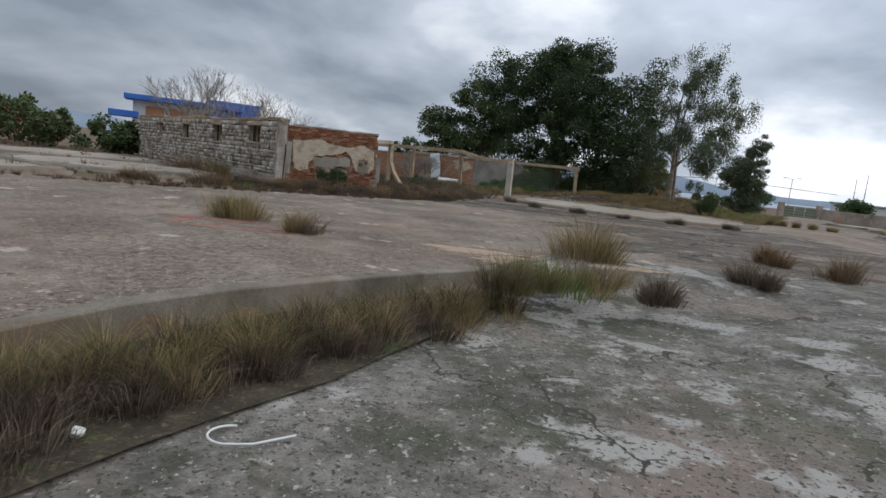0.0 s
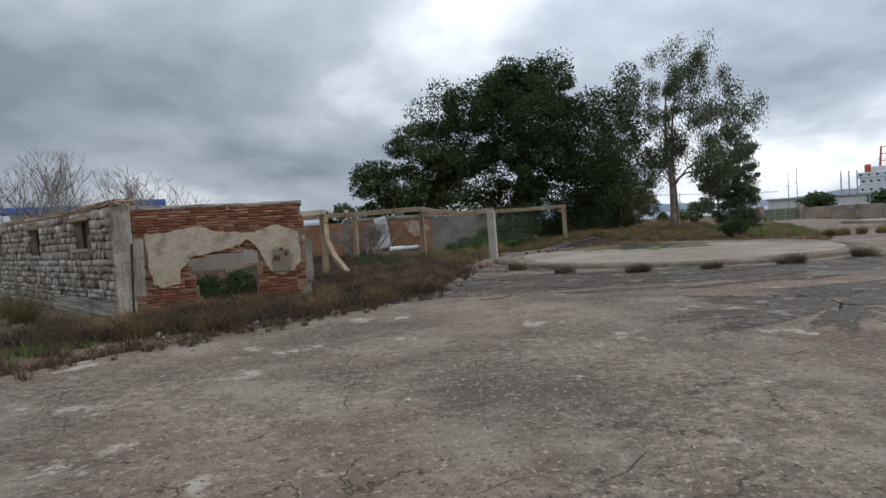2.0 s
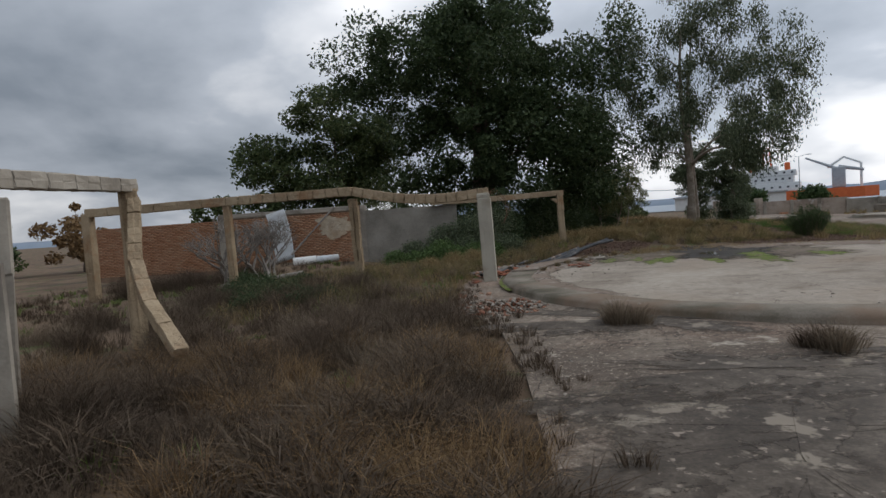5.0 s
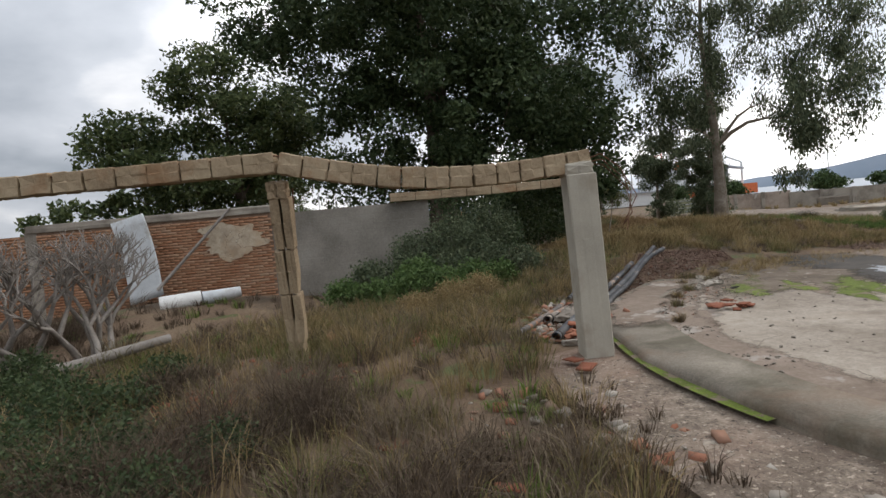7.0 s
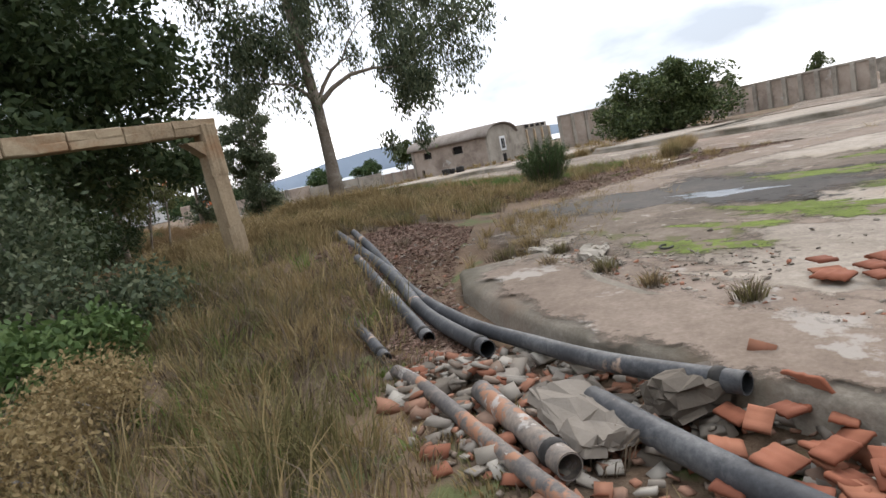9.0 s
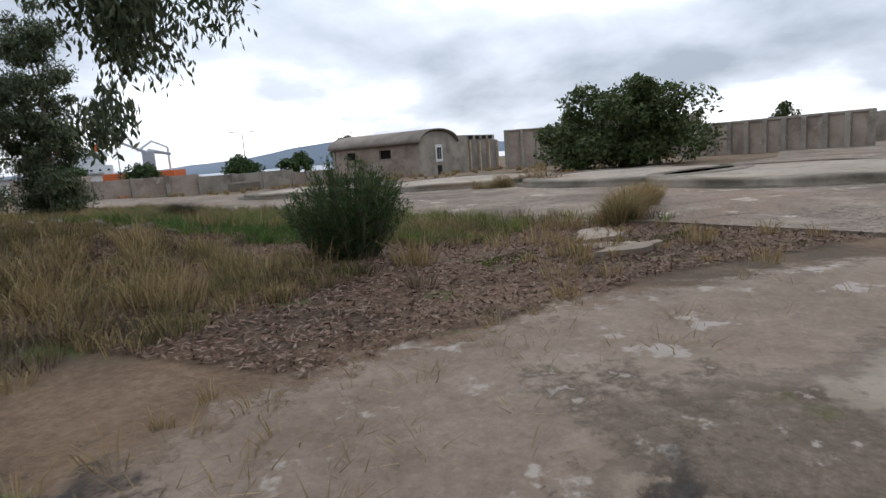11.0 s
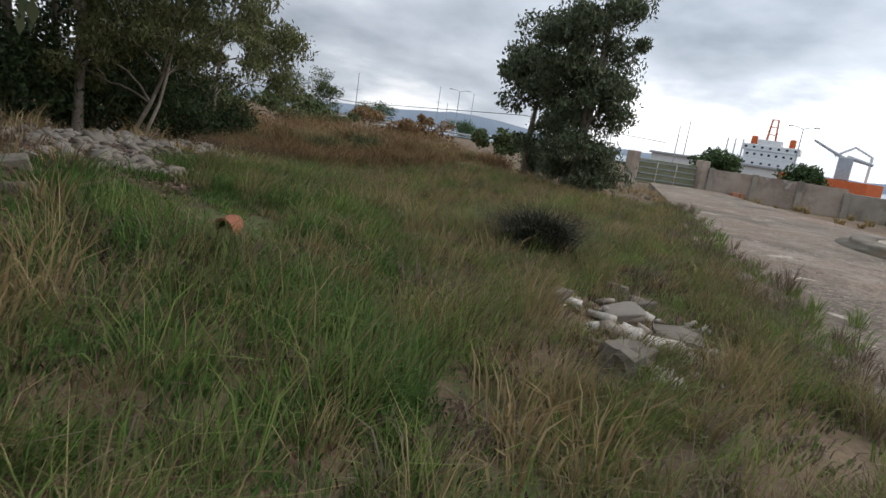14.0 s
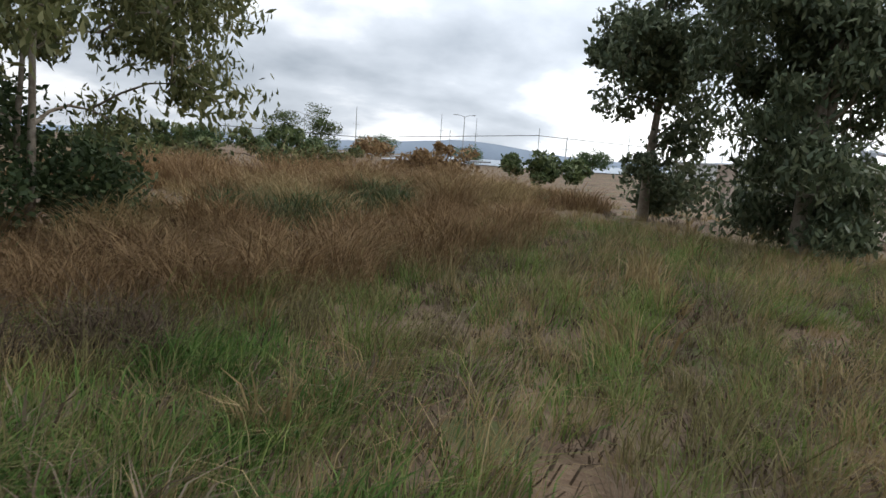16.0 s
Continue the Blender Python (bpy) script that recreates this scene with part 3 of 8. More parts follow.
def blob(cx, cy, rx, ry, rot, seed, n=26, rough=0.25):
    rng = random.Random(seed)
    n = max(n, 64)
    ph = [rng.uniform(0, 6.28) for _ in range(4)]
    out = []
    for i in range(n):
        a = 2 * math.pi * i / n
        r = 1 + rough * (0.5 * math.sin(2 * a + ph[0]) + 0.35 * math.sin(3 * a + ph[1]) + 0.3 * math.sin(5 * a + ph[2]) + 0.25 * math.sin(9 * a + ph[3]) + rng.uniform(-0.3, 0.3))
        x, y = rx * r * math.cos(a), ry * r * math.sin(a)
        c, s = math.cos(rot), math.sin(rot)
        out.append((cx + c * x - s * y, cy + s * x + c * y))
    return out


def round_basin(cx, cy, r, top, rim_w, label, arc_from=0, arc_to=360, swell=0.0):
    """A shallow round basin platform: floor disc, rim ring with a stepped outer face."""
    ob = thing("round_basin", label, "basin", (cx, cy, 0), kind="structure")
    n = 72
    prof = [(r + 0.55, -0.1), (r + 0.55, 0.03), (r + 0.30, 0.045), (r + 0.28, top - 0.06), (r + 0.24, top - 0.01), (r - rim_w, top + 0.01), (r - rim_w - 0.02, top - 0.03)]
    ang = np.linspace(0, 2 * math.pi, n, endpoint=False)
    V, Q = [], []
    for k, (rr, z) in enumerate(prof):
        for a in ang:
            w = 0.03 * math.sin(a * 9 + k) + 0.02 * math.sin(a * 23) + (swell if k < 5 else 0) * min(1, max(0, (155 - math.degrees(a)) / 40))
            if k < 3 and swell and 100 < math.degrees(a) < 152:
                z = -0.16 - 0.02 * (2 - k)
            V.append(((rr + w * (k > 1)) * math.cos(a), (rr + w * (k > 1)) * math.sin(a), z + 0.012 * math.sin(a * 7 + k)))
    for k in range(len(prof) - 1):
        for i in range(n):
            if not arc_from <= i * 360 / n < arc_to:
                continue
            j = (i + 1) % n
            Q.append((k * n + i, k * n + j, (k + 1) * n + j, (k + 1) * n + i))
    part("rim", np_mesh("rim", V, Q, M_RIM), ob, "stepped grey concrete rim")
    rings = np.linspace(0.3, r - rim_w - 0.02, 10)
    V, Q = [], []
    for k, rr in enumerate(rings):
        for a in ang:
            x, y = rr * math.cos(a), rr * math.sin(a)
            V.append((x, y, top - 0.028))
    for k in range(len(rings) - 1):
        for i in range(n):
            j = (i + 1) % n
            Q.append((k * n + i, k * n + j, (k + 1) * n + j, (k + 1) * n + i))
    V.append((0, 0, top - 0.028))
    me = np_mesh("floor", V, Q, M_DISC, True)
    bm = bmesh.new()
    bm.from_mesh(me)
    bm.verts.ensure_lookup_table()
    c = bm.verts[len(V) - 1]
    for i in range(n):
        bm.faces.new((c, bm.verts[i], bm.verts[(i + 1) % n]))
    bm.to_mesh(me)
    bm.free()
    part("basin_floor", me, ob, "pale concrete floor with stains")
    return ob


round_basin(11.5, 32.0, 7.1, 0.14, 0.42, "round pale concrete basin with a stepped rim", 108, 345, 0.24)
for bx, by, br in ((38.0, 50.6, 3.6), (37.6, 43.6, 3.7), (34.6, 36.6, 3.6), (31.4, 32.2, 3.8)):
    round_basin(bx, by, br, 0.2, 0.3, "small round raised concrete basin beside the road")
for bx, by, br in ((-13.0, 19.6, 3.9), (-19.0, 25.5, 4.2), (-13.5, 12.6, 2.6)):
    round_basin(bx, by, br, 0.16, 0.35, "round pale concrete basin among dry weeds")


def flat_patch(name, outline, z, mat, label, category, soft=True):
    """A thin film: rings round its middle; the attribute cover thins it out at the rim."""
    o = np.array(outline)
    c = o.mean(0)
    V, cov, Q = [], [], []
    n = len(o)
    for f, cv in ((1.2, 0.0), (0.8, 0.6), (0.5, 1.0), (0.05, 1.0)):
        V += [(c[0] + (x - c[0]) * f, c[1] + (y - c[1]) * f, z) for x, y in o]
        cov += [cv] * n
    for k in range(3):
        Q += [(k * n + a, k * n + (a + 1) % n, (k + 1) * n + (a + 1) % n, (k + 1) * n + a) for a in range(n)]
    return film(name, V, Q, cov, mat, label, category)


def film(name, V, Q, cov, mat, label, category):
    me = np_mesh(name, np.array(V, float), np.array(Q), mat)
    me.attributes.new("cover", "FLOAT", "POINT").data.foreach_set("value", np.array(cov, np.float32))
    return tagged(new(name, me), label, category, kind="structure")


def arc_patch(name, r0, r1, a0, a1, z, mat, label, category):
    """A film along the basin's edge."""
    V, cov, Q = [], [], []
    n = 48
    rows = ((r0, 0.0), (r0 * 0.7 + r1 * 0.3, 1.0), (r0 * 0.3 + r1 * 0.7, 1.0), (r1, 0.0))
    for i, a in enumerate(np.linspace(radians(a0), radians(a1), n)):
        for r, cv in rows:
            w = r + 0.1 * math.sin(i * 0.9 + r) * (cv == 0)
            V.append((BASIN[0] + w * math.cos(a), BASIN[1] + w * math.sin(a), z))
            cov.append(cv * min(1, 6 * min(i, n - 1 - i) / n))
    for i in range(n - 1):
        Q += [(i * 4 + k, i * 4 + k + 1, i * 4 + k + 5, i * 4 + k + 4) for k in range(3)]
    return film(name, V, Q, cov, mat, label, category)


def plain_patch(name, outline, z, mat, label, category):
    me = bpy.data.meshes.new(name)
    bm = bmesh.new()
    f = bm.faces.new([bm.verts.new((x, y, z)) for x, y in outline])
    bm.normal_update()
    bmesh.ops.triangulate(bm, faces=[f])
    bm.to_mesh(me)
    bm.free()
    me.materials.append(mat)
    return tagged(new(name, me), label, category, kind="structure")


def build_patches():
    for cx, cy, rx, ry, rot, sd in ((2.9, 6.6, 1.0, 0.55, -0.2, 1), (3.5, 5.9, 0.7, 0.5, 0.6, 2), (5.9, 6.6, 0.8, 0.35, 0.2, 3), (4.3, 6.9, 0.5, 0.2, 0.9, 8)):
        flat_patch("mud_film", blob(cx, cy, rx, ry, rot, sd, rough=0.35), 0.006 + 0.0012 * sd, M_MUD, "thin peach-coloured film of dried mud on concrete", "mud")
    arc_patch("dirt_band", 5.2, 7.7, -14, 112, 0.1145, M_DUST, "brown soil washed over the basin's open side", "dirt")
    for k, (cx, cy, rx, ry, rot) in enumerate(((8.2, 37.4, 1.5, 0.45, 0.75), (6.6, 36.0, 1.1, 0.3, 1.0), (5.35, 33.6, 1.6, 0.28, 1.35), (9.9, 36.6, 1.3, 0.9, 1.1), (11.6, 35.6, 1.4, 0.9, 1.1))):
        flat_patch("dirt_smear", blob(cx, cy, rx, ry, rot, 30 + k, 40, 0.6), 0.1130 + 0.0002 * k, M_DUST, "pinkish brown dirt smear on the basin floor", "dirt")
    # soil strips whose dark tone also paints the shade along the kerb
    pad = [(x + 0.05, y - 0.03) for x, y in CURB[2:8]] + [(x + 0.75 + 0.25 * math.sin(i * 2.3), y - 0.55 + 0.2 * math.cos(i * 3.1)) for i, (x, y) in enumerate(CURB[2:8])][::-1]
    plain_patch("soil_strip", [(-0.6, -2.8), (0.75, -2.4), (1.15, -1.5), (1.5, -0.85), (1.95, -0.1), (2.35, 0.9), (2.95, 2.2), (3.5, 3.2), (3.1, 3.3), (2.4, 2.2), (1.5, 0.7), (0.5, -0.7), (-0.6, -1.9)], -0.296, M_SHADESOIL, "soil spread on the sunken pad, shade put into its dark colour", "soil")
    plain_patch("soil_strip", pad, -0.300, M_SHADESOIL, "mossy soil below the kerb, shade put into its dark colour", "soil")
    arc_patch("dirt_smear", 6.0, 7.05, 108, 205, 0.1142, M_DUST, "gritty dirt gathered inside the basin rim", "dirt")
    flat_patch("dirt_smear", blob(10.9, 37.2, 2.6, 1.7, 0.9, 37, 60, 0.5), 0.1150, M_DIRT, "brown earth washed over the basin floor", "dirt")
    flat_patch("dirt_smear", blob(13.2, 35.0, 2.4, 1.6, 1.1, 38, 60, 0.5), 0.1152, M_DIRT, "brown earth washed over the basin floor", "dirt")
    flat_patch("oil_stain", blob(12.5, 36.7, 2.6, 1.75, 1.2, 4, 40, 0.4), 0.1160, M_OIL, "black oily wet stain on the basin floor", "stain")
    flat_patch("puddle", blob(11.9, 36.3, 0.7, 0.26, 1.25, 5, 36, 0.6), 0.1172, M_WATER, "shallow still puddle reflecting the sky", "puddle")
    for cx, cy, rx, ry, rot, sd in ((8.75, 36.85, 0.68, 0.3, 1.19, 11), (9.45, 36.35, 0.5, 0.24, 1.1, 16), (9.9, 35.6, 0.95, 0.42, 1.1, 12), (9.3, 35.3, 0.6, 0.26, 1.1, 17), (12.3, 34.7, 1.2, 0.45, 1.15, 13), (11.7, 33.6, 0.9, 0.45, 1.1, 18), (10.6, 34.3, 0.7, 0.3, 1.1, 14), (13.6, 33.6, 0.8, 0.4, 1.0, 15)):
        flat_patch("moss_patch", blob(cx, cy, rx, ry, rot, sd, 34, 0.5), 0.1164 + 0.0001 * (sd - 10), M_MOSSFLAT, "bright green moss growing on the basin floor", "moss")
    ring = [(BASIN[0] + rr * math.cos(a), BASIN[1] + rr * math.sin(a)) for rr, sgn in ((7.47, 1), (7.29, -1)) for a in (np.linspace(radians(150), radians(176), 24)[::sgn])]
    plain_patch("moss_channel", ring[::-1], 0.052, M_MOSS, "green moss filling the channel around the rim", "moss")
    for k, (cx, cy, rx, ry, rot) in enumerate(((4.3, 23.4, 3.4, 1.0, -0.15), (10.5, 22.2, 4.2, 1.0, 0.05), (7.2, 24.2, 3.6, 0.5, -0.2), (2.6, 21.8, 1.6, 0.7, 0.3), (15.0, 20.8, 3.6, 1.6, 0.3), (8.2, 16.6, 2.6, 1.5, 0.5), (9.5, 12.4, 2.4, 1.6, 0.9), (4.9, 28.2, 2.6, 0.9, -0.5), (4.2, 25.2, 1.5, 0.5, -0.4), (8.8, 24.6, 2.4, 0.45, -0.3), (6.4, 22.4, 1.4, 0.4, 0.3), (3.0, 23.2, 0.9, 0.35, 0.9), (6.0, 20.4, 1.0, 0.4, -0.2), (9.6, 20.6, 1.3, 0.5, 0.4))):
        flat_patch("damp_stain", blob(cx, cy, rx, ry, rot, 70 + k, 90, 1.0), 0.0045 + 0.0003 * k, M_DAMP, "dark damp silt stain on the concrete", "stain")
    for band, (x0, x1, y0, y1, seed) in enumerate(((1.2, 19.0, 20.6, 25.4, 3.0), (7.0, 20.0, 8.5, 19.5, 8.0))):
        gx, gy = np.linspace(x0, x1, 46), np.linspace(y0, y1, 22)
        X, Y = np.meshgrid(gx, gy)
        side = np.minimum.reduce([(X - x0) / 1.6, (x1 - X) / 3.0, (Y - y0) / 1.0, (y1 - Y) / 0.8])
        cov = np.clip(side, 0, 1) * np.clip(0.78 - 0.3 * band + 0.55 * wave(X * 0.5, Y * 1.3, 1.0, seed), 0, 1)
        cov = cov * (np.hypot(X - BASIN[0], Y - BASIN[1]) > 7.8)
        w = len(gx)
        idx = (np.arange(len(gy) - 1)[:, None] * w + np.arange(w - 1)[None]).ravel()
        film("damp_stain", np.stack([X, Y, np.full_like(X, 0.0036 + 0.0004 * band)], -1).reshape(-1, 3), np.stack([idx, idx + 1, idx + w + 1, idx + w], -1), cov.ravel(), M_DAMP, "broad dark damp stain across the concrete yard", "stain")
    arc_patch("dirt_smear", 6.5, 7.55, 109, 152, 0.159, M_DUST, "gritty dirt spread over the broken basin rim", "dirt")
    rng = random.Random(7)
    # worn dark joints with dirt on the yard
    V, Q = [], []
    for _ in range(120):
        x, y = rng.uniform(-9, 22), rng.uniform(7, 30)
        a, ln = rng.choice((0.5, 1.1, 1.9, 2.3)) + rng.uniform(-0.3, 0.3), rng.uniform(0.25, 1.1)
        for s in range(4):
            w = rng.uniform(0.003, 0.011) * (1 if 0 < s < 3 else 0.3)
            px, py = x + math.cos(a) * ln * s / 3 + rng.uniform(-0.07, 0.07), y + math.sin(a) * ln * s / 3 + rng.uniform(-0.07, 0.07)
            V += [(px - math.sin(a) * w, py + math.cos(a) * w, 0.005), (px + math.sin(a) * w, py - math.cos(a) * w, 0.005)]
            if s:
                b = len(V) - 4
                Q.append((b, b + 1, b + 3, b + 2))
    V = np.array(V)
    keep = in_poly(V[:, 0], V[:, 1], YARD)
    Q = [q for q in Q if all(keep[i] for i in q) and not any(math.hypot(V[i][0] - 11.5, V[i][1] - 32) < 7.8 for i in q)]
    tagged(new("pavement_cracks", np_mesh("pavement_cracks", V, Q, M_BLACK)), "short dark dirt-filled cracks in the concrete", "cracks", kind="stuff")
    for i, (x, y, ln, wd, a) in enumerate(((-2.0, 6.85, 0.9, 0.13, 0.12), (-1.3, 5.95, 1.0, 0.16, 0.2), (-2.7, 6.3, 0.6, 0.12, 1.45), (-2.9, 6.75, 0.5, 0.14, 0.3))):
        flat_patch("paint_line", blob(x, y, ln, wd, a, 50 + i, 60, 0.5), 0.0052 + 0.0004 * i, M_REDPAINT, "worn faded red paint on concrete", "painted line")


build_patches()


# ---- ruined building ----
WALL_A, WALL_B = Vector((-6.0, 20.9, 0)), Vector((-2.1, 22.3, 0))
PLASTER = [(0.36, 1.99), (0.8, 2.0), (1.2, 2.08), (1.61, 2.12), (1.97, 1.96), (2.4, 1.93), (2.79, 1.88), (3.05, 1.95), (3.4, 2.08), (3.7, 1.95), (3.95, 1.84), (4.0, 1.45), (4.0, 1.09), (3.8, 0.86),
           (3.5, 0.74), (3.25, 0.84), (3.12, 1.02), (3.02, 1.3), (2.92, 1.5), (2.7, 1.74), (2.5, 1.62), (2.2, 1.52), (1.8, 1.44), (1.3, 1.36), (1.24, 1.2), (1.08, 1.08), (1.06, 0.74), (0.85, 0.72), (0.68, 0.66), (0.48, 0.78), (0.40, 1.2)]
HOLE = [(1.28, 1.33), (1.9, 1.38), (2.3, 1.42), (2.9, 1.45), (2.95, 1.3), (2.86, 0.8), (2.84, 0.25), (2.2, 0.2), (1.55, 0.25), (1.46, 0.45), (1.4, 0.8), (1.3, 1.05)]


def build_brick_wall(parent):
    d = (WALL_B - WALL_A)
    ln = d.length
    rz = math.degrees(math.atan2(d.y, d.x))
    base = pose(*WALL_A, 0, 0, rz)
    T = 0.30
    # mortar core with the broken window opening left out
    cell = 0.07
    bm = bmesh.new()
    nx, nz = int(ln / cell), int(2.62 / cell)
    verts = {}

    def vert(i, k, s):
        key = (i, k, s)
        if key not in verts:
            verts[key] = bm.verts.new((i * cell, s * T, k * cell))
        return verts[key]

    def solid(i, k):
        if not (0 <= i < nx and 0 <= k < nz):
            return False
        x, z = (i + 0.5) * cell, (k + 0.5) * cell
        if bool(in_poly(x, z, HOLE)):
            return False
        return z < 2.60 + 0.05 * math.sin(x * 5) and x < ln - 0.04 + 0.05 * math.sin(z * 7)

    for i in range(nx):
        for k in range(nz):
            if not solid(i, k):
                continue
            bm.faces.new((vert(i, k, 0), vert(i + 1, k, 0), vert(i + 1, k + 1, 0), vert(i, k + 1, 0)))
            bm.faces.new((vert(i, k, 1), vert(i, k + 1, 1), vert(i + 1, k + 1, 1), vert(i + 1, k, 1)))
            if not solid(i, k + 1):
                bm.faces.new((vert(i, k + 1, 0), vert(i + 1, k + 1, 0), vert(i + 1, k + 1, 1), vert(i, k + 1, 1)))
            if not solid(i, k - 1):
                bm.faces.new((vert(i, k, 0), vert(i, k, 1), vert(i + 1, k, 1), vert(i + 1, k, 0)))
            if not solid(i - 1, k):
                bm.faces.new((vert(i, k, 0), vert(i, k + 1, 0), vert(i, k + 1, 1), vert(i, k, 1)))
            if not solid(i + 1, k):
                bm.faces.new((vert(i + 1, k, 0), vert(i + 1, k, 1), vert(i + 1, k + 1, 1), vert(i + 1, k + 1, 0)))
    core = part("brick_wall", bm_mesh("brick_wall", bm, M_MORTAR), parent, "broken red brick wall with a ragged window hole", base @ pose(0, 0, 0.02))
    # plaster skin
    bm = bmesh.new()
    out = []
    for i, (x, z) in enumerate(PLASTER):
        x2, z2 = PLASTER[(i + 1) % len(PLASTER)]
        for t in (0, 0.33, 0.66):
            out.append((x + (x2 - x) * t + 0.018 * math.sin(i * 7.3 + t * 9), z + (z2 - z) * t + 0.018 * math.cos(i * 5.1 + t * 11)))
    fr = [bm.verts.new((x, -0.042, z)) for x, z in out]
    bk = [bm.verts.new((x, 0.01, z)) for x, z in out]
    f = bm.faces.new(fr)
    for i in range(len(out)):
        j = (i + 1) % len(out)
        bm.faces.new((fr[j], fr[i], bk[i], bk[j]))
    bm.normal_update()
    bmesh.ops.triangulate(bm, faces=[f])
    bmesh.ops.recalc_face_normals(bm, faces=bm.faces[:])
    part("plaster", bm_mesh("plaster", bm, M_PLASTER), parent, "flaking cream plaster patch", base @ pose(0, 0, 0.02))
    # a strip of plaster beside the corner and a smear at the far foot
    part("plaster_strip", box("plaster_strip", 0.22, 0.03, 1.35, M_RENDER, 0.01, 0.015, random.Random(3), 2), parent, "grey plaster strip", base @ pose(0.2, -0.02, 0.55))
    part("plaster_foot", prism("plaster_foot", [(3.3, 0.0), (4.2, 0.0), (4.22, 0.5), (4.05, 0.35), (3.8, 0.16), (3.5, 0.12)], 0.0, 0.035, M_RENDER), parent, "",
         base @ Matrix(((1, 0, 0, 0), (0, 0, 1, -0.045), (0, 1, 0, 0.02), (0, 0, 0, 1))))
    # grey switch plate with round holes
    plate = part("switch_plate", box("switch_plate", 0.46, 0.03, 0.58, M_BOX, 0.006, 0.004, random.Random(1)), parent, "grey cement panel with two dark holes", base @ pose(3.5, -0.055, 0.86))
    for hx, hz, rr, sq in ((-0.11, 0.36, 0.085, 0.8), (0.13, 0.44, 0.05, 1.2), (0.0, 0.585, 0.06, 0.5)):
        part("broken_socket", rock_mesh("broken_socket", rr, 0.014, rr * sq, M_RUST, int(hx * 1000) + 7), plate, "rusty broken socket", pose(hx, -0.016, hz, 0, 20, 0))
    for x0, z0, x1, z1 in ((-0.26, 0.26, -0.05, 0.36), (-0.2, 0.6, -0.05, 0.64), (0.0, 0.6, 0.1, 0.63), (0.25, 0.2, 0.28, 0.42), (0.25, 0.42, 0.33, 0.40), (0.05, 0.42, 0.16, 0.62)):
        part("loose_wire", tubes_mesh("loose_wire", [([(x0, -0.02, z0), ((x0 + x1) / 2, -0.035, (z0 + z1) / 2 + 0.015), (x1, -0.02, z1)], [0.006, 0.008, 0.005])], M_RUST, 5), plate, "rusty wire end")
    # coping of thin concrete along the top
    for i in range(4):
        x0 = 0.35 + i * 0.95
        part("coping", box("coping", 0.9 + 0.1 * (i % 2), 0.36, 0.07, M_RENDER, 0.012, 0.02, random.Random(i), 1), parent, "broken cement coping", base @ pose(x0 + 0.4, 0.15, 2.60 + 0.02 * math.sin(i * 3), 0, random.Random(i).uniform(-1, 1), 0))
    # bricks of the outer face: one by one, in courses of 7 cm
    rng = random.Random(21)
    brick = bm_mesh("brick", box_bm(0.234, 0.05, 0.054, 0.009, 0.006, random.Random(1)), M_BRICK)
    half = bm_mesh("half_brick", box_bm(0.112, 0.05, 0.054, 0.009, 0.006, random.Random(2)), M_BRICK)
    V, Q, count = [], [], 0
    for c in range(36):
        z = 0.06 + c * 0.071
        x = 0.05 + (0.12 if c % 2 else 0.0)
        while x < ln - 0.1:
            short = rng.random() < 0.25
            w = 0.122 if short else 0.247
            cx = x + w / 2
            x += w
            if bool(in_poly(cx, z, PLASTER)) or (0.06 < cx < 0.33 and 0.5 < z < 1.95):
                continue
            if any(bool(in_poly(cx + s * w * 0.42, z + 0.03, HOLE)) for s in (-1, 0, 1)):
                continue
            if z > 2.58 or rng.random() < 0.03 or cx + w / 2 > ln + 0.03 * math.sin(z * 9):
                continue
            out_y = rng.uniform(-0.012, 0.01)
            tilt = rng.uniform(-1.2, 1.2)
            if count < 300 and (z > 1.9 or cx > 2.8 or z < 0.6):
                ob = part("brick", half if short else brick, core, "", pose(cx, out_y, z - 0.02 + rng.uniform(-0.006, 0.006), 0, tilt * 1.6, rng.uniform(-1.5, 1.5)))
                count += 1
            else:
                hw = w / 2 - 0.006
                b = len(V)
                for yy in (-0.024 + out_y, 0.03):
                    for sx, zz in ((-hw, z), (hw, z), (hw, z + 0.055), (-hw, z + 0.055)):
                        V.append((cx + sx, yy, zz))
                Q += [(b, b + 1, b + 2, b + 3), (b + 4, b + 7, b + 6, b + 5), (b, b + 4, b + 5, b + 1), (b + 1, b + 5, b + 6, b + 2), (b + 2, b + 6, b + 7, b + 3), (b + 3, b + 7, b + 4, b)]
    if V:
        tagged(part("brickwork", np_mesh("brickwork", V, Q, M_BRICKS), core), kind="stuff")


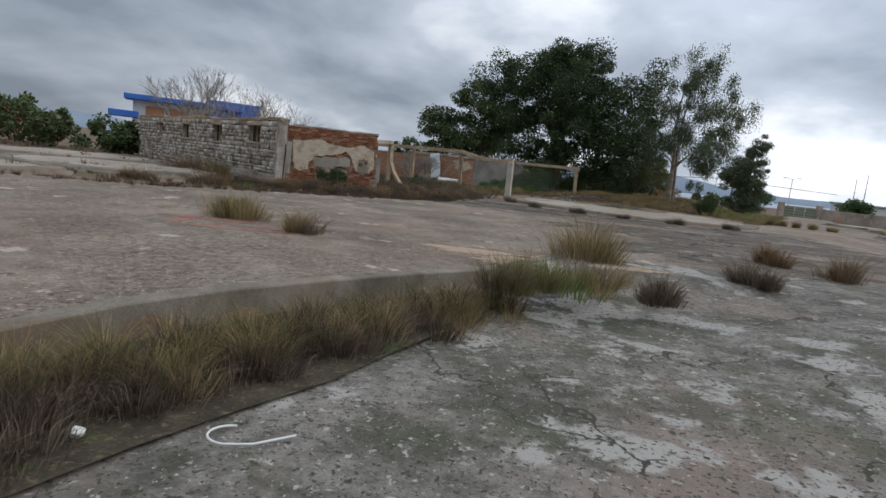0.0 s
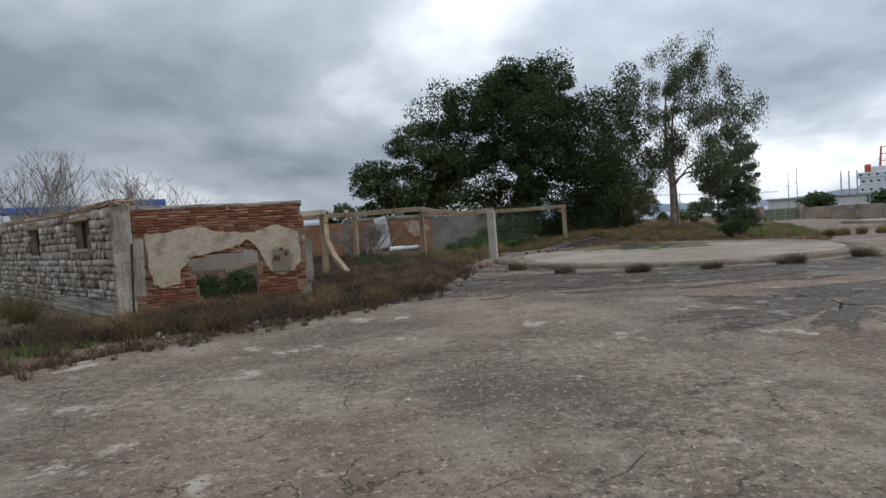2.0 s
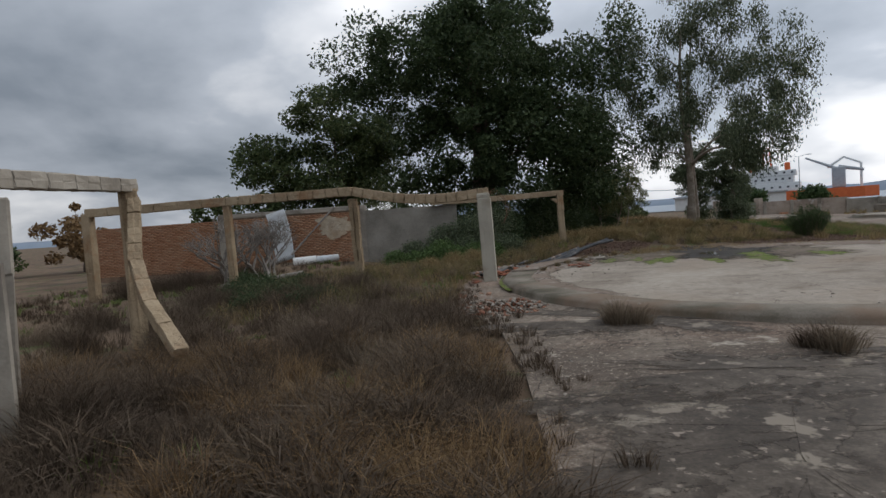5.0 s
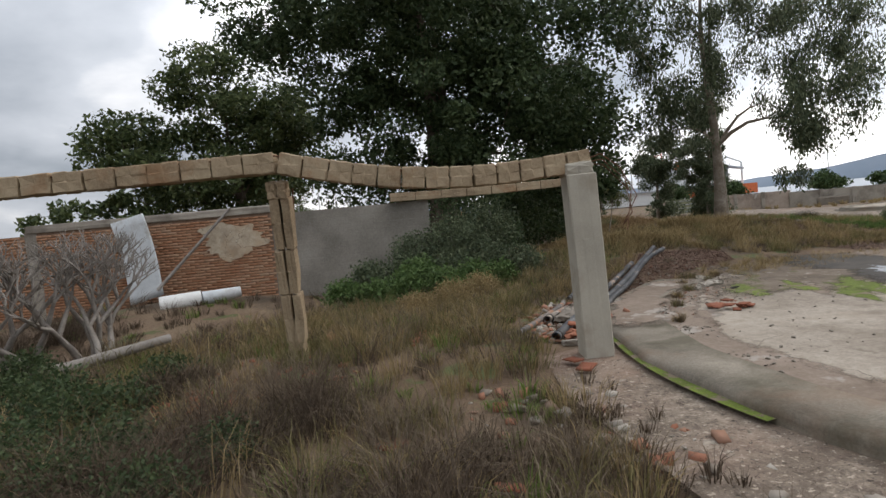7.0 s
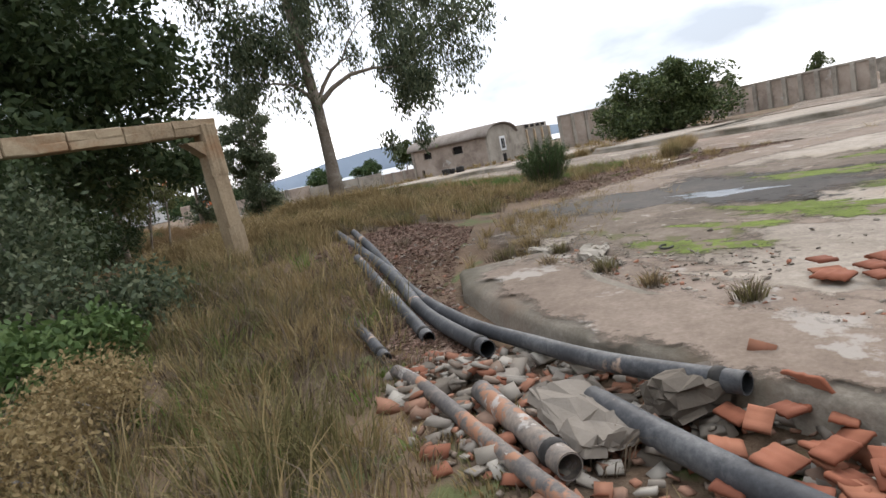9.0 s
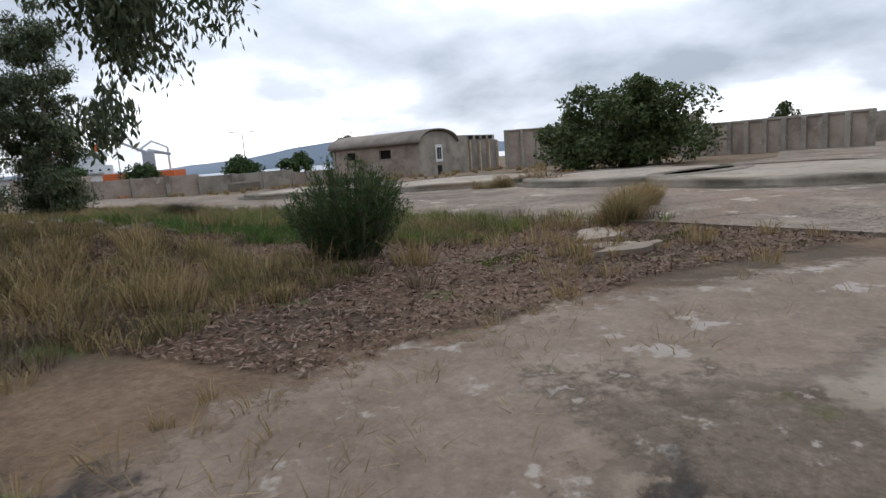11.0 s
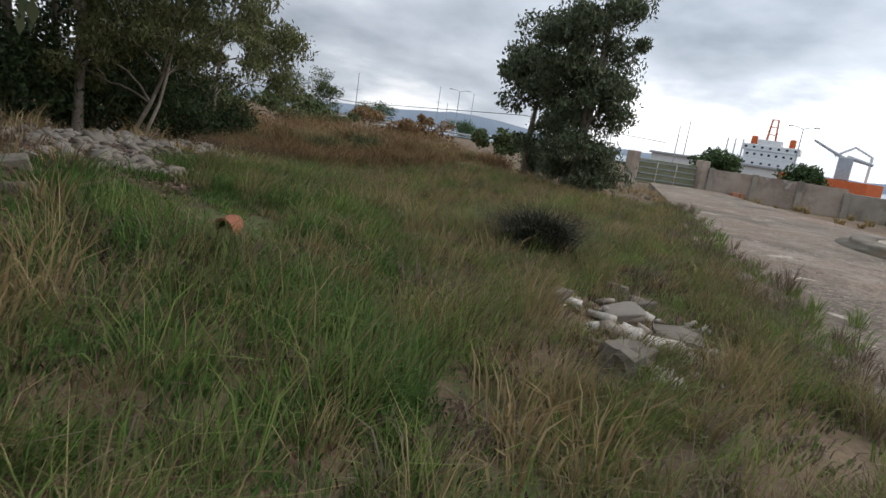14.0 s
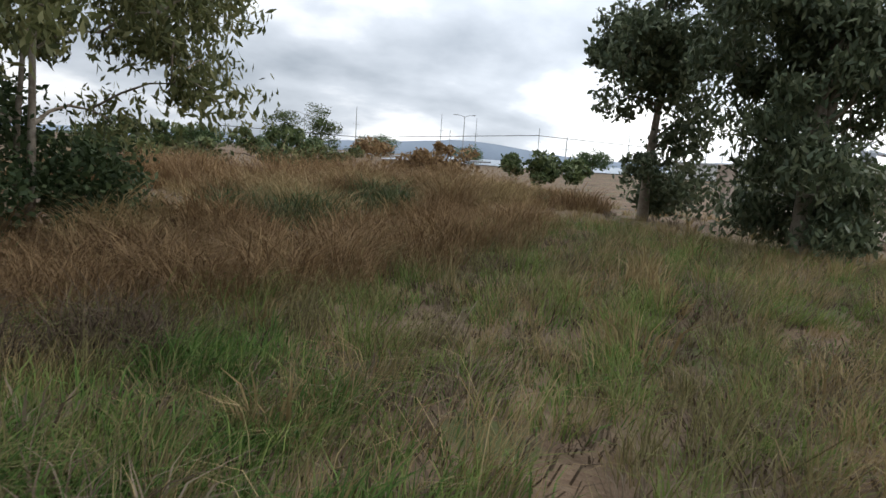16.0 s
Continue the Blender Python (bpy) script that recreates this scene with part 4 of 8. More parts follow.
def stone_courses(ln, h, holes, seed, mn=0.12, mx=0.42):
    """Rough squared stones in uneven courses, as joined geometry on the plane y = 0."""
    rng = random.Random(seed)
    V, Q = [], []
    z = 0.0
    while z < h - 0.08:
        ch = rng.uniform(0.10, 0.25)
        x = rng.uniform(-0.1, 0)
        while x < ln:
            w = rng.uniform(mn, mx)
            cx, cz = x + w / 2, z + ch / 2
            x += w
            if any(a - 0.05 < cx < b + 0.05 and lo - 0.03 < cz < hi + 0.03 for a, b, lo, hi in holes) or cx > ln - 0.05:
                continue
            o = rng.uniform(-0.035, 0.02)
            hw, hh = w / 2 - 0.012, ch / 2 - 0.012
            b = len(V)
            for yy, sh in ((0.03, 1.0), (-0.028 + o, 0.97), (-0.04 + o, 0.86)):
                for sx, sz in ((-1, -1), (1, -1), (1, 1), (-1, 1)):
                    V.append((cx + sx * hw * sh + rng.uniform(-0.03, 0.03), yy + rng.uniform(-0.008, 0.008), cz + sz * hh * sh + rng.uniform(-0.026, 0.026)))
            Q.append((b + 8, b + 9, b + 10, b + 11))
            for l in (0, 4):
                for k in range(4):
                    k2 = (k + 1) % 4
                    Q.append((b + l + k, b + l + k2, b + l + 4 + k2, b + l + 4 + k))
        z += ch
    return V, Q


def wall_with_holes(ln, h, t, holes):
    """A straight wall along x, outer face y = 0, with rectangular openings (x0, x1, z0, z1) through it."""
    xs = sorted({0.0, ln, *[v for a in holes for v in a[:2]]})
    zs = sorted({-0.3, h, *[v for a in holes for v in a[2:]]})
    bm = bmesh.new()

    def full(i, k):
        if not (0 <= i < len(xs) - 1 and 0 <= k < len(zs) - 1):
            return False
        cx, cz = (xs[i] + xs[i + 1]) / 2, (zs[k] + zs[k + 1]) / 2
        return not any(a < cx < b and lo < cz < hi for a, b, lo, hi in holes)

    for i in range(len(xs) - 1):
        for k in range(len(zs) - 1):
            if not full(i, k):
                continue
            x0, x1, z0, z1 = xs[i], xs[i + 1], zs[k], zs[k + 1]
            c = [bm.verts.new(p) for p in ((x0, 0, z0), (x1, 0, z0), (x1, 0, z1), (x0, 0, z1), (x0, t, z0), (x1, t, z0), (x1, t, z1), (x0, t, z1))]
            bm.faces.new((c[0], c[1], c[2], c[3]))
            bm.faces.new((c[4], c[7], c[6], c[5]))
            if not full(i, k - 1):
                bm.faces.new((c[0], c[4], c[5], c[1]))
            if not full(i, k + 1):
                bm.faces.new((c[3], c[2], c[6], c[7]))
            if not full(i - 1, k):
                bm.faces.new((c[0], c[3], c[7], c[4]))
            if not full(i + 1, k):
                bm.faces.new((c[1], c[5], c[6], c[2]))
    bmesh.ops.remove_doubles(bm, verts=bm.verts[:], dist=0.0005)
    return bm


def build_ruin():
    ob = thing("ruined_building", "roofless ruin with rubble-stone side and broken red brick front", "ruin")
    build_brick_wall(ob)
    # stone side wall running back from the corner
    s0, s1 = Vector((-6.25, 21.0, 0)), Vector((-22.5, 37.0, 0))
    d = s0 - s1
    ln = d.length
    rz = math.degrees(math.atan2(d.y, d.x))
    base = pose(s1.x, s1.y, 0, 0, 0, rz)
    holes = [(ln - 3.45, ln - 2.1, 1.75, 2.5), (ln - 8.2, ln - 6.9, 1.6, 2.45), (ln - 13.2, ln - 12.0, 1.6, 2.4), (ln - 18.0, ln - 17.0, 1.5, 2.4)]
    w = part("stone_wall", bm_mesh("stone_wall", wall_with_holes(ln, 2.75, 0.4, holes), M_LIME), ob, "pale rubble-stone wall with small high windows", base)
    V, Q = stone_courses(ln, 2.72, holes, 5)
    tagged(part("stonework", np_mesh("stonework", V, Q, M_STONE), w), kind="stuff")
    for a, b, lo, hi in holes:
        fr = part("window_frame", box("window_frame", b - a + 0.1, 0.10, 0.09, M_RENDER, 0.01), w, "cement sill", pose((a + b) / 2, -0.04, lo - 0.09))
        part("lintel", box("lintel", b - a + 0.3, 0.12, 0.12, M_BEAM, 0.012, 0.012, random.Random(int(a)), 1), w, "cracked brick-brown lintel", pose((a + b) / 2, -0.03, hi))
        # added panel: its dark colour stands for the shaded room behind
        part("shutter", box("shutter", b - a, 0.05, hi - lo, M_ROOMSHADE, 0.008, 0.01, random.Random(int(a) + 1), 2), w, "added dark panel standing for the shaded room behind the window", pose((a + b) / 2, 0.26, lo))
        for k in (0.06, 0.5, 0.94):
            part("frame_post", box("frame_post", 0.07, 0.07, hi - lo, M_BEAM, 0.008, 0.006, random.Random(k), 1), w, "weathered timber frame", pose(a + (b - a) * k, 0.17, lo))
    for i in range(8):
        part("stone_coping", box("stone_coping", ln / 8 - 0.04, 0.46, 0.13, M_BEAM, 0.015, 0.02, random.Random(i), 1), w, "", pose(ln / 8 * (i + 0.5), 0.2, 2.72 + 0.05 * math.sin(i * 2.1)))
    part("render_skirt", box("render_skirt", 5.5, 0.06, 0.5, M_RENDER, 0.02, 0.02, random.Random(2), 3), w, "grey cement skirt", pose(ln - 2.8, -0.06, -0.1))
    # corner pillar, split
    cp = part("corner_pillar", box("corner_pillar", 0.40, 0.40, 2.82, M_LIME, 0.02, 0.012, random.Random(4), 3), ob, "cracked cement corner pillar", pose(-6.15, 20.9, -0.05, 0, 0, 30))
    part("crack", box("crack", 0.03, 0.02, 1.7, M_BLACK, 0, 0.008, random.Random(5), 3), cp, "", pose(0.12, -0.215, 0.15, 0, 2, 0))
    part("cap", box("cap", 0.42, 0.40, 0.09, M_BEAM, 0.02, 0.03, random.Random(6), 1), cp, "broken tile cap", pose(0, 0, 2.80, 0, -8, 20))
    # inner and rear walls seen through the hole
    inner = part("inner_wall", bm_mesh("inner_wall", wall_with_holes(5.4, 1.62, 0.25, [(0.5, 2.9, -0.3, 0.88), (3.0, 3.9, -0.3, 1.0), (4.1, 5.0, -0.3, 1.1)]), M_RENDER), ob, "grey inner wall", pose(-7.6, 23.6, 0, 0, 0, 19.7))
    part("rear_wall", bm_mesh("rear_wall", wall_with_holes(10.0, 2.2, 0.3, [(2, 3, 0.8, 1.9), (6, 7, 0.8, 1.9)]), M_MORTAR), ob, "broken rear wall", pose(-14.5, 38.5, 0, 0, 0, -44))


build_ruin()


# ---- concrete frames ----
def beam_pieces(parent, a, b, sag, width, depth, n, mat, seed):
    """A cracked beam: blocks split by dark gaps along a sagging line."""
    rng = random.Random(seed)
    a, b = Vector(a), Vector(b)
    d = (b - a)
    for i in range(n):
        t0, t1 = i / n, (i + 1) / n
        p0, p1 = a + d * t0, a + d * t1
        p0.z -= sag * math.sin(math.pi * t0)
        p1.z -= sag * math.sin(math.pi * t1)
        seg = p1 - p0
        ry = -math.degrees(math.asin(seg.z / seg.length))
        rz = math.degrees(math.atan2(seg.y, seg.x))
        mid = (p0 + p1) / 2
        ln = seg.length - rng.choice((0.008, 0.014, 0.026))
        part("beam_block", box("beam_block", ln, width, depth, mat, 0.012, 0.008, rng, 1), parent, "", pose(mid.x, mid.y, mid.z - depth, 0, ry + rng.uniform(-0.8, 0.8), rz))
    for off in (-width / 2 + 0.05, width / 2 - 0.05):
        pts = []
        nrm = Vector((-d.y, d.x, 0)).normalized()
        for i in range(9):
            t = i / 8
            p = a + d * t + nrm * off
            p.z -= sag * math.sin(math.pi * t) + 0.04
            pts.append(p)
        part("reinforcing_bar", tubes_mesh("reinforcing_bar", [(pts, [0.011] * 9)], M_RUST, 5), parent, "rusty reinforcing bar")


def build_frames():
    f = thing("ruined_colonnade", "derelict concrete frame with a sagging cracked beam", "colonnade")
    C1, C3, C4, C5 = Vector((4.45, 35.25, 0)), Vector((1.0, 36.45, 0)), Vector((-2.45, 37.65, 0)), Vector((-6.6, 39.1, 0))
    rot = math.degrees(math.atan2(C3.y - C1.y, C3.x - C1.x))
    col = part("column", box("column", 0.36, 0.34, 2.38, M_COLUMN, 0.015, 0.003, random.Random(2), 2), f, "smooth grey concrete column", pose(C1.x, C1.y, -0.15, 0.6, 1.2, rot))
    part("column_head", box("column_head", 0.34, 0.32, 0.16, M_COLUMN, 0.02, 0.012, random.Random(8), 1), col, "", pose(0.02, 0, 2.36))
    for k in range(3):
        part("rebar_loop", tubes_mesh("rebar_loop", [([(0.1 - 0.1 * k, 0.02 * k, 2.5), (-0.3, 0.03 * k, 2.6 - 0.07 * k), (-0.5 - 0.06 * k, 0.03, 2.42 - 0.16 * k), (-0.68 + 0.1 * k, 0.05 + 0.06 * k, 2.05 - 0.2 * k), (-0.5 + 0.04 * k, 0.08 * k, 1.72 - 0.02 * k)],
                                                       [0.007] * 5)], M_RUST, 5), col, "bent rusty wire")
    rng = random.Random(5)
    # the split column
    sp = part("split_column", box("split_column", 0.2, 0.17, 0.5, M_BEAM, 0.012, 0.012, rng, 1), f, "split concrete column showing its bars", pose(1.08, 36.89, 0.0, -9.2, -1.4, rot))
    for i, (dz, h, dx) in enumerate(((0.48, 0.62, 0.0), (1.12, 0.55, 0.02), (1.69, 0.62, 0.0), (2.3, 0.2, 0.02))):
        for s in (-1, 1):
            part("column_half", box("column_half", 0.11, 0.2, h, M_BEAM, 0.01, 0.012, rng, 1), sp, "", pose(dx + s * 0.062, rng.uniform(-0.02, 0.02), dz, rng.uniform(-1.5, 1.5), rng.uniform(-1.5, 1.5), 0))
    for s in (-1, 0, 1):
        part("bar", tubes_mesh("bar", [([(0.06 * s, -0.1, 0.1), (0.05 * s - 0.02, -0.11, 1.2), (0.05 * s - 0.08, -0.1, 2.4)], [0.01] * 3)], M_RUST, 5), sp, "rusty reinforcing bar")
    part("post", box("post", 0.2, 0.2, 2.6, M_BEAM, 0.015, 0.01, rng, 2), f, "cracked concrete post", pose(C4.x, C4.y, 0, 0, 1, rot))
    part("post", box("post", 0.26, 0.26, 2.6, M_BEAM, 0.015, 0.01, rng, 2), f, "cracked concrete post", pose(C5.x, C5.y, 0, 0, 0, rot))
    beam_pieces(f, C1 + Vector((0.1, 0, 2.52)), C3 + Vector((0, 0, 2.80)), 0.2, 0.28, 0.25, 13, M_BEAM, 1)
    beam_pieces(f, C3 + Vector((0, 0, 2.80)), C4 + Vector((0, 0, 2.78)), 0.0, 0.28, 0.24, 10, M_BEAM, 2)
    beam_pieces(f, C4 + Vector((0, 0, 2.78)), C5 + Vector((0, 0, 2.74)), 0.0, 0.28, 0.24, 6, M_BEAM, 3)
    # second frame, behind
    g = thing("ruined_portal", "thin derelict concrete portal before a dark tree", "portal")
    C2, W2 = Vector((9.95, 43.05, 0)), Vector((4.7, 44.4, 0))
    r2 = math.degrees(math.atan2(W2.y - C2.y, W2.x - C2.x))
    part("column", box("column", 0.25, 0.25, 2.3, M_BEAM, 0.015, 0.012, rng, 2), g, "weathered concrete column", pose(C2.x, C2.y, 0.25, 0, 1.5, r2))
    part("bracket", prism("bracket", [(0, 0), (0.45, 0), (0, -0.35)], -0.1, 0.1, M_BEAM), g, "corner bracket", pose(C2.x, C2.y, 2.3, 90, 0, r2 ))
    beam_pieces(g, C2 + Vector((0.12, 0, 2.63)), W2 + Vector((0, 0, 2.6)), 0.04, 0.24, 0.22, 8, M_BEAM, 4)
    # tilted broken posts of the middle bay
    h = thing("broken_frame", "broken concrete post and beam leaning into weeds", "concrete frame")
    part("post", box("post", 0.5, 0.26, 2.3, M_RENDER, 0.015, 0.012, rng, 2), h, "wide grey concrete post", pose(-3.3, 26.6, -0.05, 0, 2, 25))
    part("post", box("post", 0.24, 0.24, 2.55, M_BEAM, 0.015, 0.012, rng, 2), h, "", pose(-2.9, 30.2, 0, 0, 0, 25))
    beam_pieces(h, Vector((-3.3, 26.5, 2.55)), Vector((-2.9, 30.4, 2.72)), 0.0, 0.25, 0.2, 6, M_RENDER, 6)
    pts = [(-2.8, 30.2, 2.5), (-2.75, 29.9, 2.0), (-2.65, 29.4, 1.5), (-2.3, 28.6, 0.95), (-1.75, 27.7, 0.4)]
    for i in range(4):
        a, b = Vector(pts[i]), Vector(pts[i + 1])
        beam_pieces(h, a, b, 0, 0.18, 0.16, 2, M_BEAM, 20 + i)


build_frames()


def build_rear_walls():
    """The wall behind the frames: brick bay, then grey blocks."""
    ob = thing("rear_boundary_wall", "half-plastered brick and grey block wall behind concrete frames", "wall")
    rz = 162.0
    w = part("block_wall", bm_mesh("block_wall", wall_with_holes(3.95, 2.35, 0.25, []), M_BLOCK), ob, "grey concrete block wall", pose(5.71, 44.19, 0, 0, 0, rz) @ pose(0, -0.25, 0))
    rng = random.Random(9)
    blk = bm_mesh("block", box_bm(0.39, 0.02, 0.19, 0.004), M_BLOCK)
    for r in range(11):
        for c in range(9):
            if rng.random() < 0.04:
                continue
            part("block", blk, w, "", pose(0.25 + c * 0.405 + (0.2 if r % 2 else 0), 0.2435 + rng.uniform(-0.002, 0.002), 0.06 + r * 0.205))
    b = part("brick_bay", bm_mesh("brick_bay", wall_with_holes(6.2, 2.4, 0.25, []), M_MORTAR), ob, "orange brick wall bay with cracked plaster", pose(1.75, 45.5, 0, 0, 0, rz) @ pose(0, -0.25, 0))
    V, Q = [], []
    for c in range(30):
        x = 0.0 + (0.13 if c % 2 else 0)
        while x < 6.0:
            hw, z, o = 0.122, 0.15 + c * 0.073, rng.uniform(-0.006, 0.006)
            cx = x + hw
            x += 0.255
            i = len(V)
            for yy in (0.24, 0.268 + o):
                for sx, zz in ((-hw, z), (hw, z), (hw, z + 0.058), (-hw, z + 0.058)):
                    V.append((cx + sx, yy, zz))
            Q += [(i + 7, i + 6, i + 5, i + 4), (i, i + 4, i + 5, i + 1), (i + 1, i + 5, i + 6, i + 2), (i + 2, i + 6, i + 7, i + 3), (i + 3, i + 7, i + 4, i)]
    tagged(part("brickwork", np_mesh("brickwork", V, Q, M_BRICKBAY), b), kind="stuff")
    courses = np_mesh("bay_courses", V, Q, M_BRICKBAY)
    sk = part("plaster", prism("plaster", blob(1.1, 1.75, 0.9, 0.4, 0.0, 6, 40, 0.35), 0.0, 0.02, M_PLASTER), b, "peeling pinkish plaster", Matrix(((1, 0, 0, 0), (0, 0, 1, 0.272), (0, 1, 0, 0), (0, 0, 0, 1))))
    for i, x in enumerate((-0.1, 6.25)):
        part("pier", box("pier", 0.3, 0.32, 2.45, M_RENDER, 0.015, 0.01, rng, 2), b, "cement pier", pose(x, 0.12, 0))
    part("ring_beam", box("ring_beam", 6.6, 0.36, 0.2, M_RENDER, 0.015, 0.008, rng, 2), b, "cement ring beam", pose(3.05, 0.12, 2.4))
    c = part("dark_bay", bm_mesh("dark_bay", wall_with_holes(6.0, 2.35, 0.25, []), M_MORTAR), ob, "orange brick wall bay", pose(-4.35, 47.5, 0, 0, 0, rz) @ pose(0, -0.25, 0))
    tagged(part("brickwork", courses, c), kind="stuff")
    # leaning corrugated sheet
    sh = thing("corrugated_sheet", "pale corrugated sheet leaning against a brick wall", "sheet")
    V, Q = [], []
    n, m = 24, 10
    for j in range(m + 1):
        for i in range(n + 1):
            u, v = i / n * 0.85 - 0.42, j / m * 2.2
            V.append((u + 0.1 * math.sin(v), 0.03 * math.cos(i * math.pi) * 0.8 + 0.04 * math.sin(v * 1.5) , v))
    for j in range(m):
        for i in range(n):
            a0 = j * (n + 1) + i
            Q.append((a0, a0 + 1, a0 + n + 2, a0 + n + 1))
    s = part("sheet", np_mesh("sheet", V, Q, M_SHEET, True), sh, "", pose(-1.5, 45.7, 0.45, -12, -14, -15))
    sm = s.modifiers.new("thickness", "SOLIDIFY")
    sm.thickness = 0.012
    tp = thing("timber_prop", "grey timber pole leaning across the wall", "pole")
    part("pole", tubes_mesh("pole", [([(-1.2, 45.3, 0.7), (-0.3, 45.6, 1.6), (0.7, 45.75, 2.6)], [0.045, 0.04, 0.035])], M_TWIG, 7), tp)
    pp = thing("fallen_pipe", "broken white pipe lying in the weeds", "pipe")
    part("pipe", tubes_mesh("pipe", [([(-1.1, 44.2, 0.42), (-0.2, 44.3, 0.45)], [0.2, 0.2])], M_WHITEPL, 14), pp)
    part("flange", tubes_mesh("flange", [([(-0.17, 44.3, 0.45), (0.7, 44.4, 0.5)], [0.17, 0.13])], M_SHEET, 10), pp, "torn rusty end")
    lg = thing("fallen_log", "grey fallen timber post in dry grass", "log")
    part("trunk", tubes_mesh("trunk", [([(-3.0, 38.6, 0.15), (-1.9, 38.9, 0.22), (-0.6, 39.5, 0.34)], [0.09, 0.085, 0.07])], M_TWIG, 8), lg)


build_rear_walls()


# ---- vegetation ----
def leaf_cloud(rng, centres, radii, count, size, droop=0.0, flat=1.0, shell=0.55, slim=0.0):
    """Leaf quads round clump centres; droop hangs them down."""
    centres, radii = np.asarray(centres, float), np.asarray(radii, float)
    k = rng.integers(0, len(centres), count)
    d = rng.normal(size=(count, 3))
    d /= np.linalg.norm(d, axis=1)[:, None]
    r = radii[k] * (shell + (1 - shell) * rng.random(count) ** 0.6) * (0.75 + 0.5 * rng.random(count))
    p = centres[k] + d * r[:, None] * np.array([1, 1, flat])
    a = rng.normal(size=(count, 3))
    a[:, 2] -= droop * 2.5
    a /= np.linalg.norm(a, axis=1)[:, None]
    b = np.cross(a, rng.normal(size=(count, 3)))
    b /= np.linalg.norm(b, axis=1)[:, None] + 1e-6
    s = size * (0.6 + 0.8 * rng.random(count))
    ln, wd = s[:, None], (s * (slim or (0.34 if droop > 0.4 else 0.52)))[:, None]
    q = np.stack([p - a * ln * 0.5, p + b * wd * 0.5 + a * ln * 0.05, p + a * ln * 0.5, p - b * wd * 0.5 + a * ln * 0.05], 1)
    return q.reshape(-1, 3), np.arange(count * 4).reshape(-1, 4)


def tree(name, label, base, lobes, trunk_r, leaf_mat, bark, leaves, leaf, seed, droop=0.0, trunks=1, fork=0.35, clump=0.85, nclump=60, flat=0.75, lean=(0, 0), shell=0.55):
    """lobes: (dx, dy, z, rx, ry, rz) ellipsoids that the crown fills, from the base."""
    rng = np.random.default_rng(seed)
    pr = random.Random(seed)
    ob = thing(name, label, "tree", base)
    vol = np.array([l[3] * l[4] * l[5] for l in lobes])
    cs, rs = [], []
    for _ in range(nclump):
        l = lobes[rng.choice(len(lobes), p=vol / vol.sum())]
        d = rng.normal(size=3)
        d /= np.linalg.norm(d)
        r = rng.random() ** 0.42
        cs.append((l[0] + d[0] * l[3] * r, l[1] + d[1] * l[4] * r, max(0.4, l[2] + d[2] * l[5] * r)))
        rs.append(clump * (0.6 + 0.8 * rng.random()))
    V, Q = leaf_cloud(rng, cs, rs, leaves, leaf, droop, flat, shell)
    part("crown", np_mesh("crown", V, Q, leaf_mat), ob, "")
    top = max(l[2] for l in lobes)
    lines, nodes = [], []
    for t in range(trunks):
        ox, oy = (0, 0) if trunks == 1 else (pr.uniform(-0.5, 0.5) * trunks * 0.35, pr.uniform(-0.5, 0.5) * trunks * 0.35)
        pts, rad = [], []
        n = 7
        for i in range(n):
            u = i / (n - 1)
            p = Vector((ox + lean[0] * u * top + 0.25 * math.sin(u * 5 + seed + t) * u, oy + lean[1] * u * top + 0.25 * math.cos(u * 4 + seed * 2 + t) * u, -0.25 + u * top * 0.95))
            pts.append(p)
            rad.append(trunk_r * (1 - 0.82 * u) * (1.25 if i == 0 else 1) / (1 if t == 0 else 1.3))
            if u > fork * 0.6:
                nodes.append((p, rad[-1]))
        lines.append((pts, rad))
    axis_xy = Vector((lean[0] * top * 0.5, lean[1] * top * 0.5, 0))
    order = sorted((Vector(c) for c in cs[: min(nclump, 70)]), key=lambda c: (c.xy - axis_xy.xy).length)
    for cv in order:
        s, sr = min(nodes, key=lambda n: (n[0] - cv).length + 1.6 * max(0.0, n[0].z + 0.25 - cv.z))
        d = cv - s
        bow = Vector((pr.uniform(-0.12, 0.12), pr.uniform(-0.12, 0.12), 0.16)) * d.length
        w = max(0.016, min(sr * 0.62, 0.03 + 0.022 * d.length))
        pts = [s + d * u + bow * math.sin(math.pi * u) for u in (0, 0.25, 0.5, 0.75, 1.0)]
        rad = [w, w * 0.85, w * 0.7, w * 0.5, 0.010]
        lines.append((pts, rad))
        nodes += [(pts[2], rad[2]), (pts[3], rad[3])]
    part("trunk", tubes_mesh("trunk", lines, bark, 7), ob, "")
    return ob


def gz(x, y):
    return float(ground_height(np.array([x]), np.array([y]))[0])


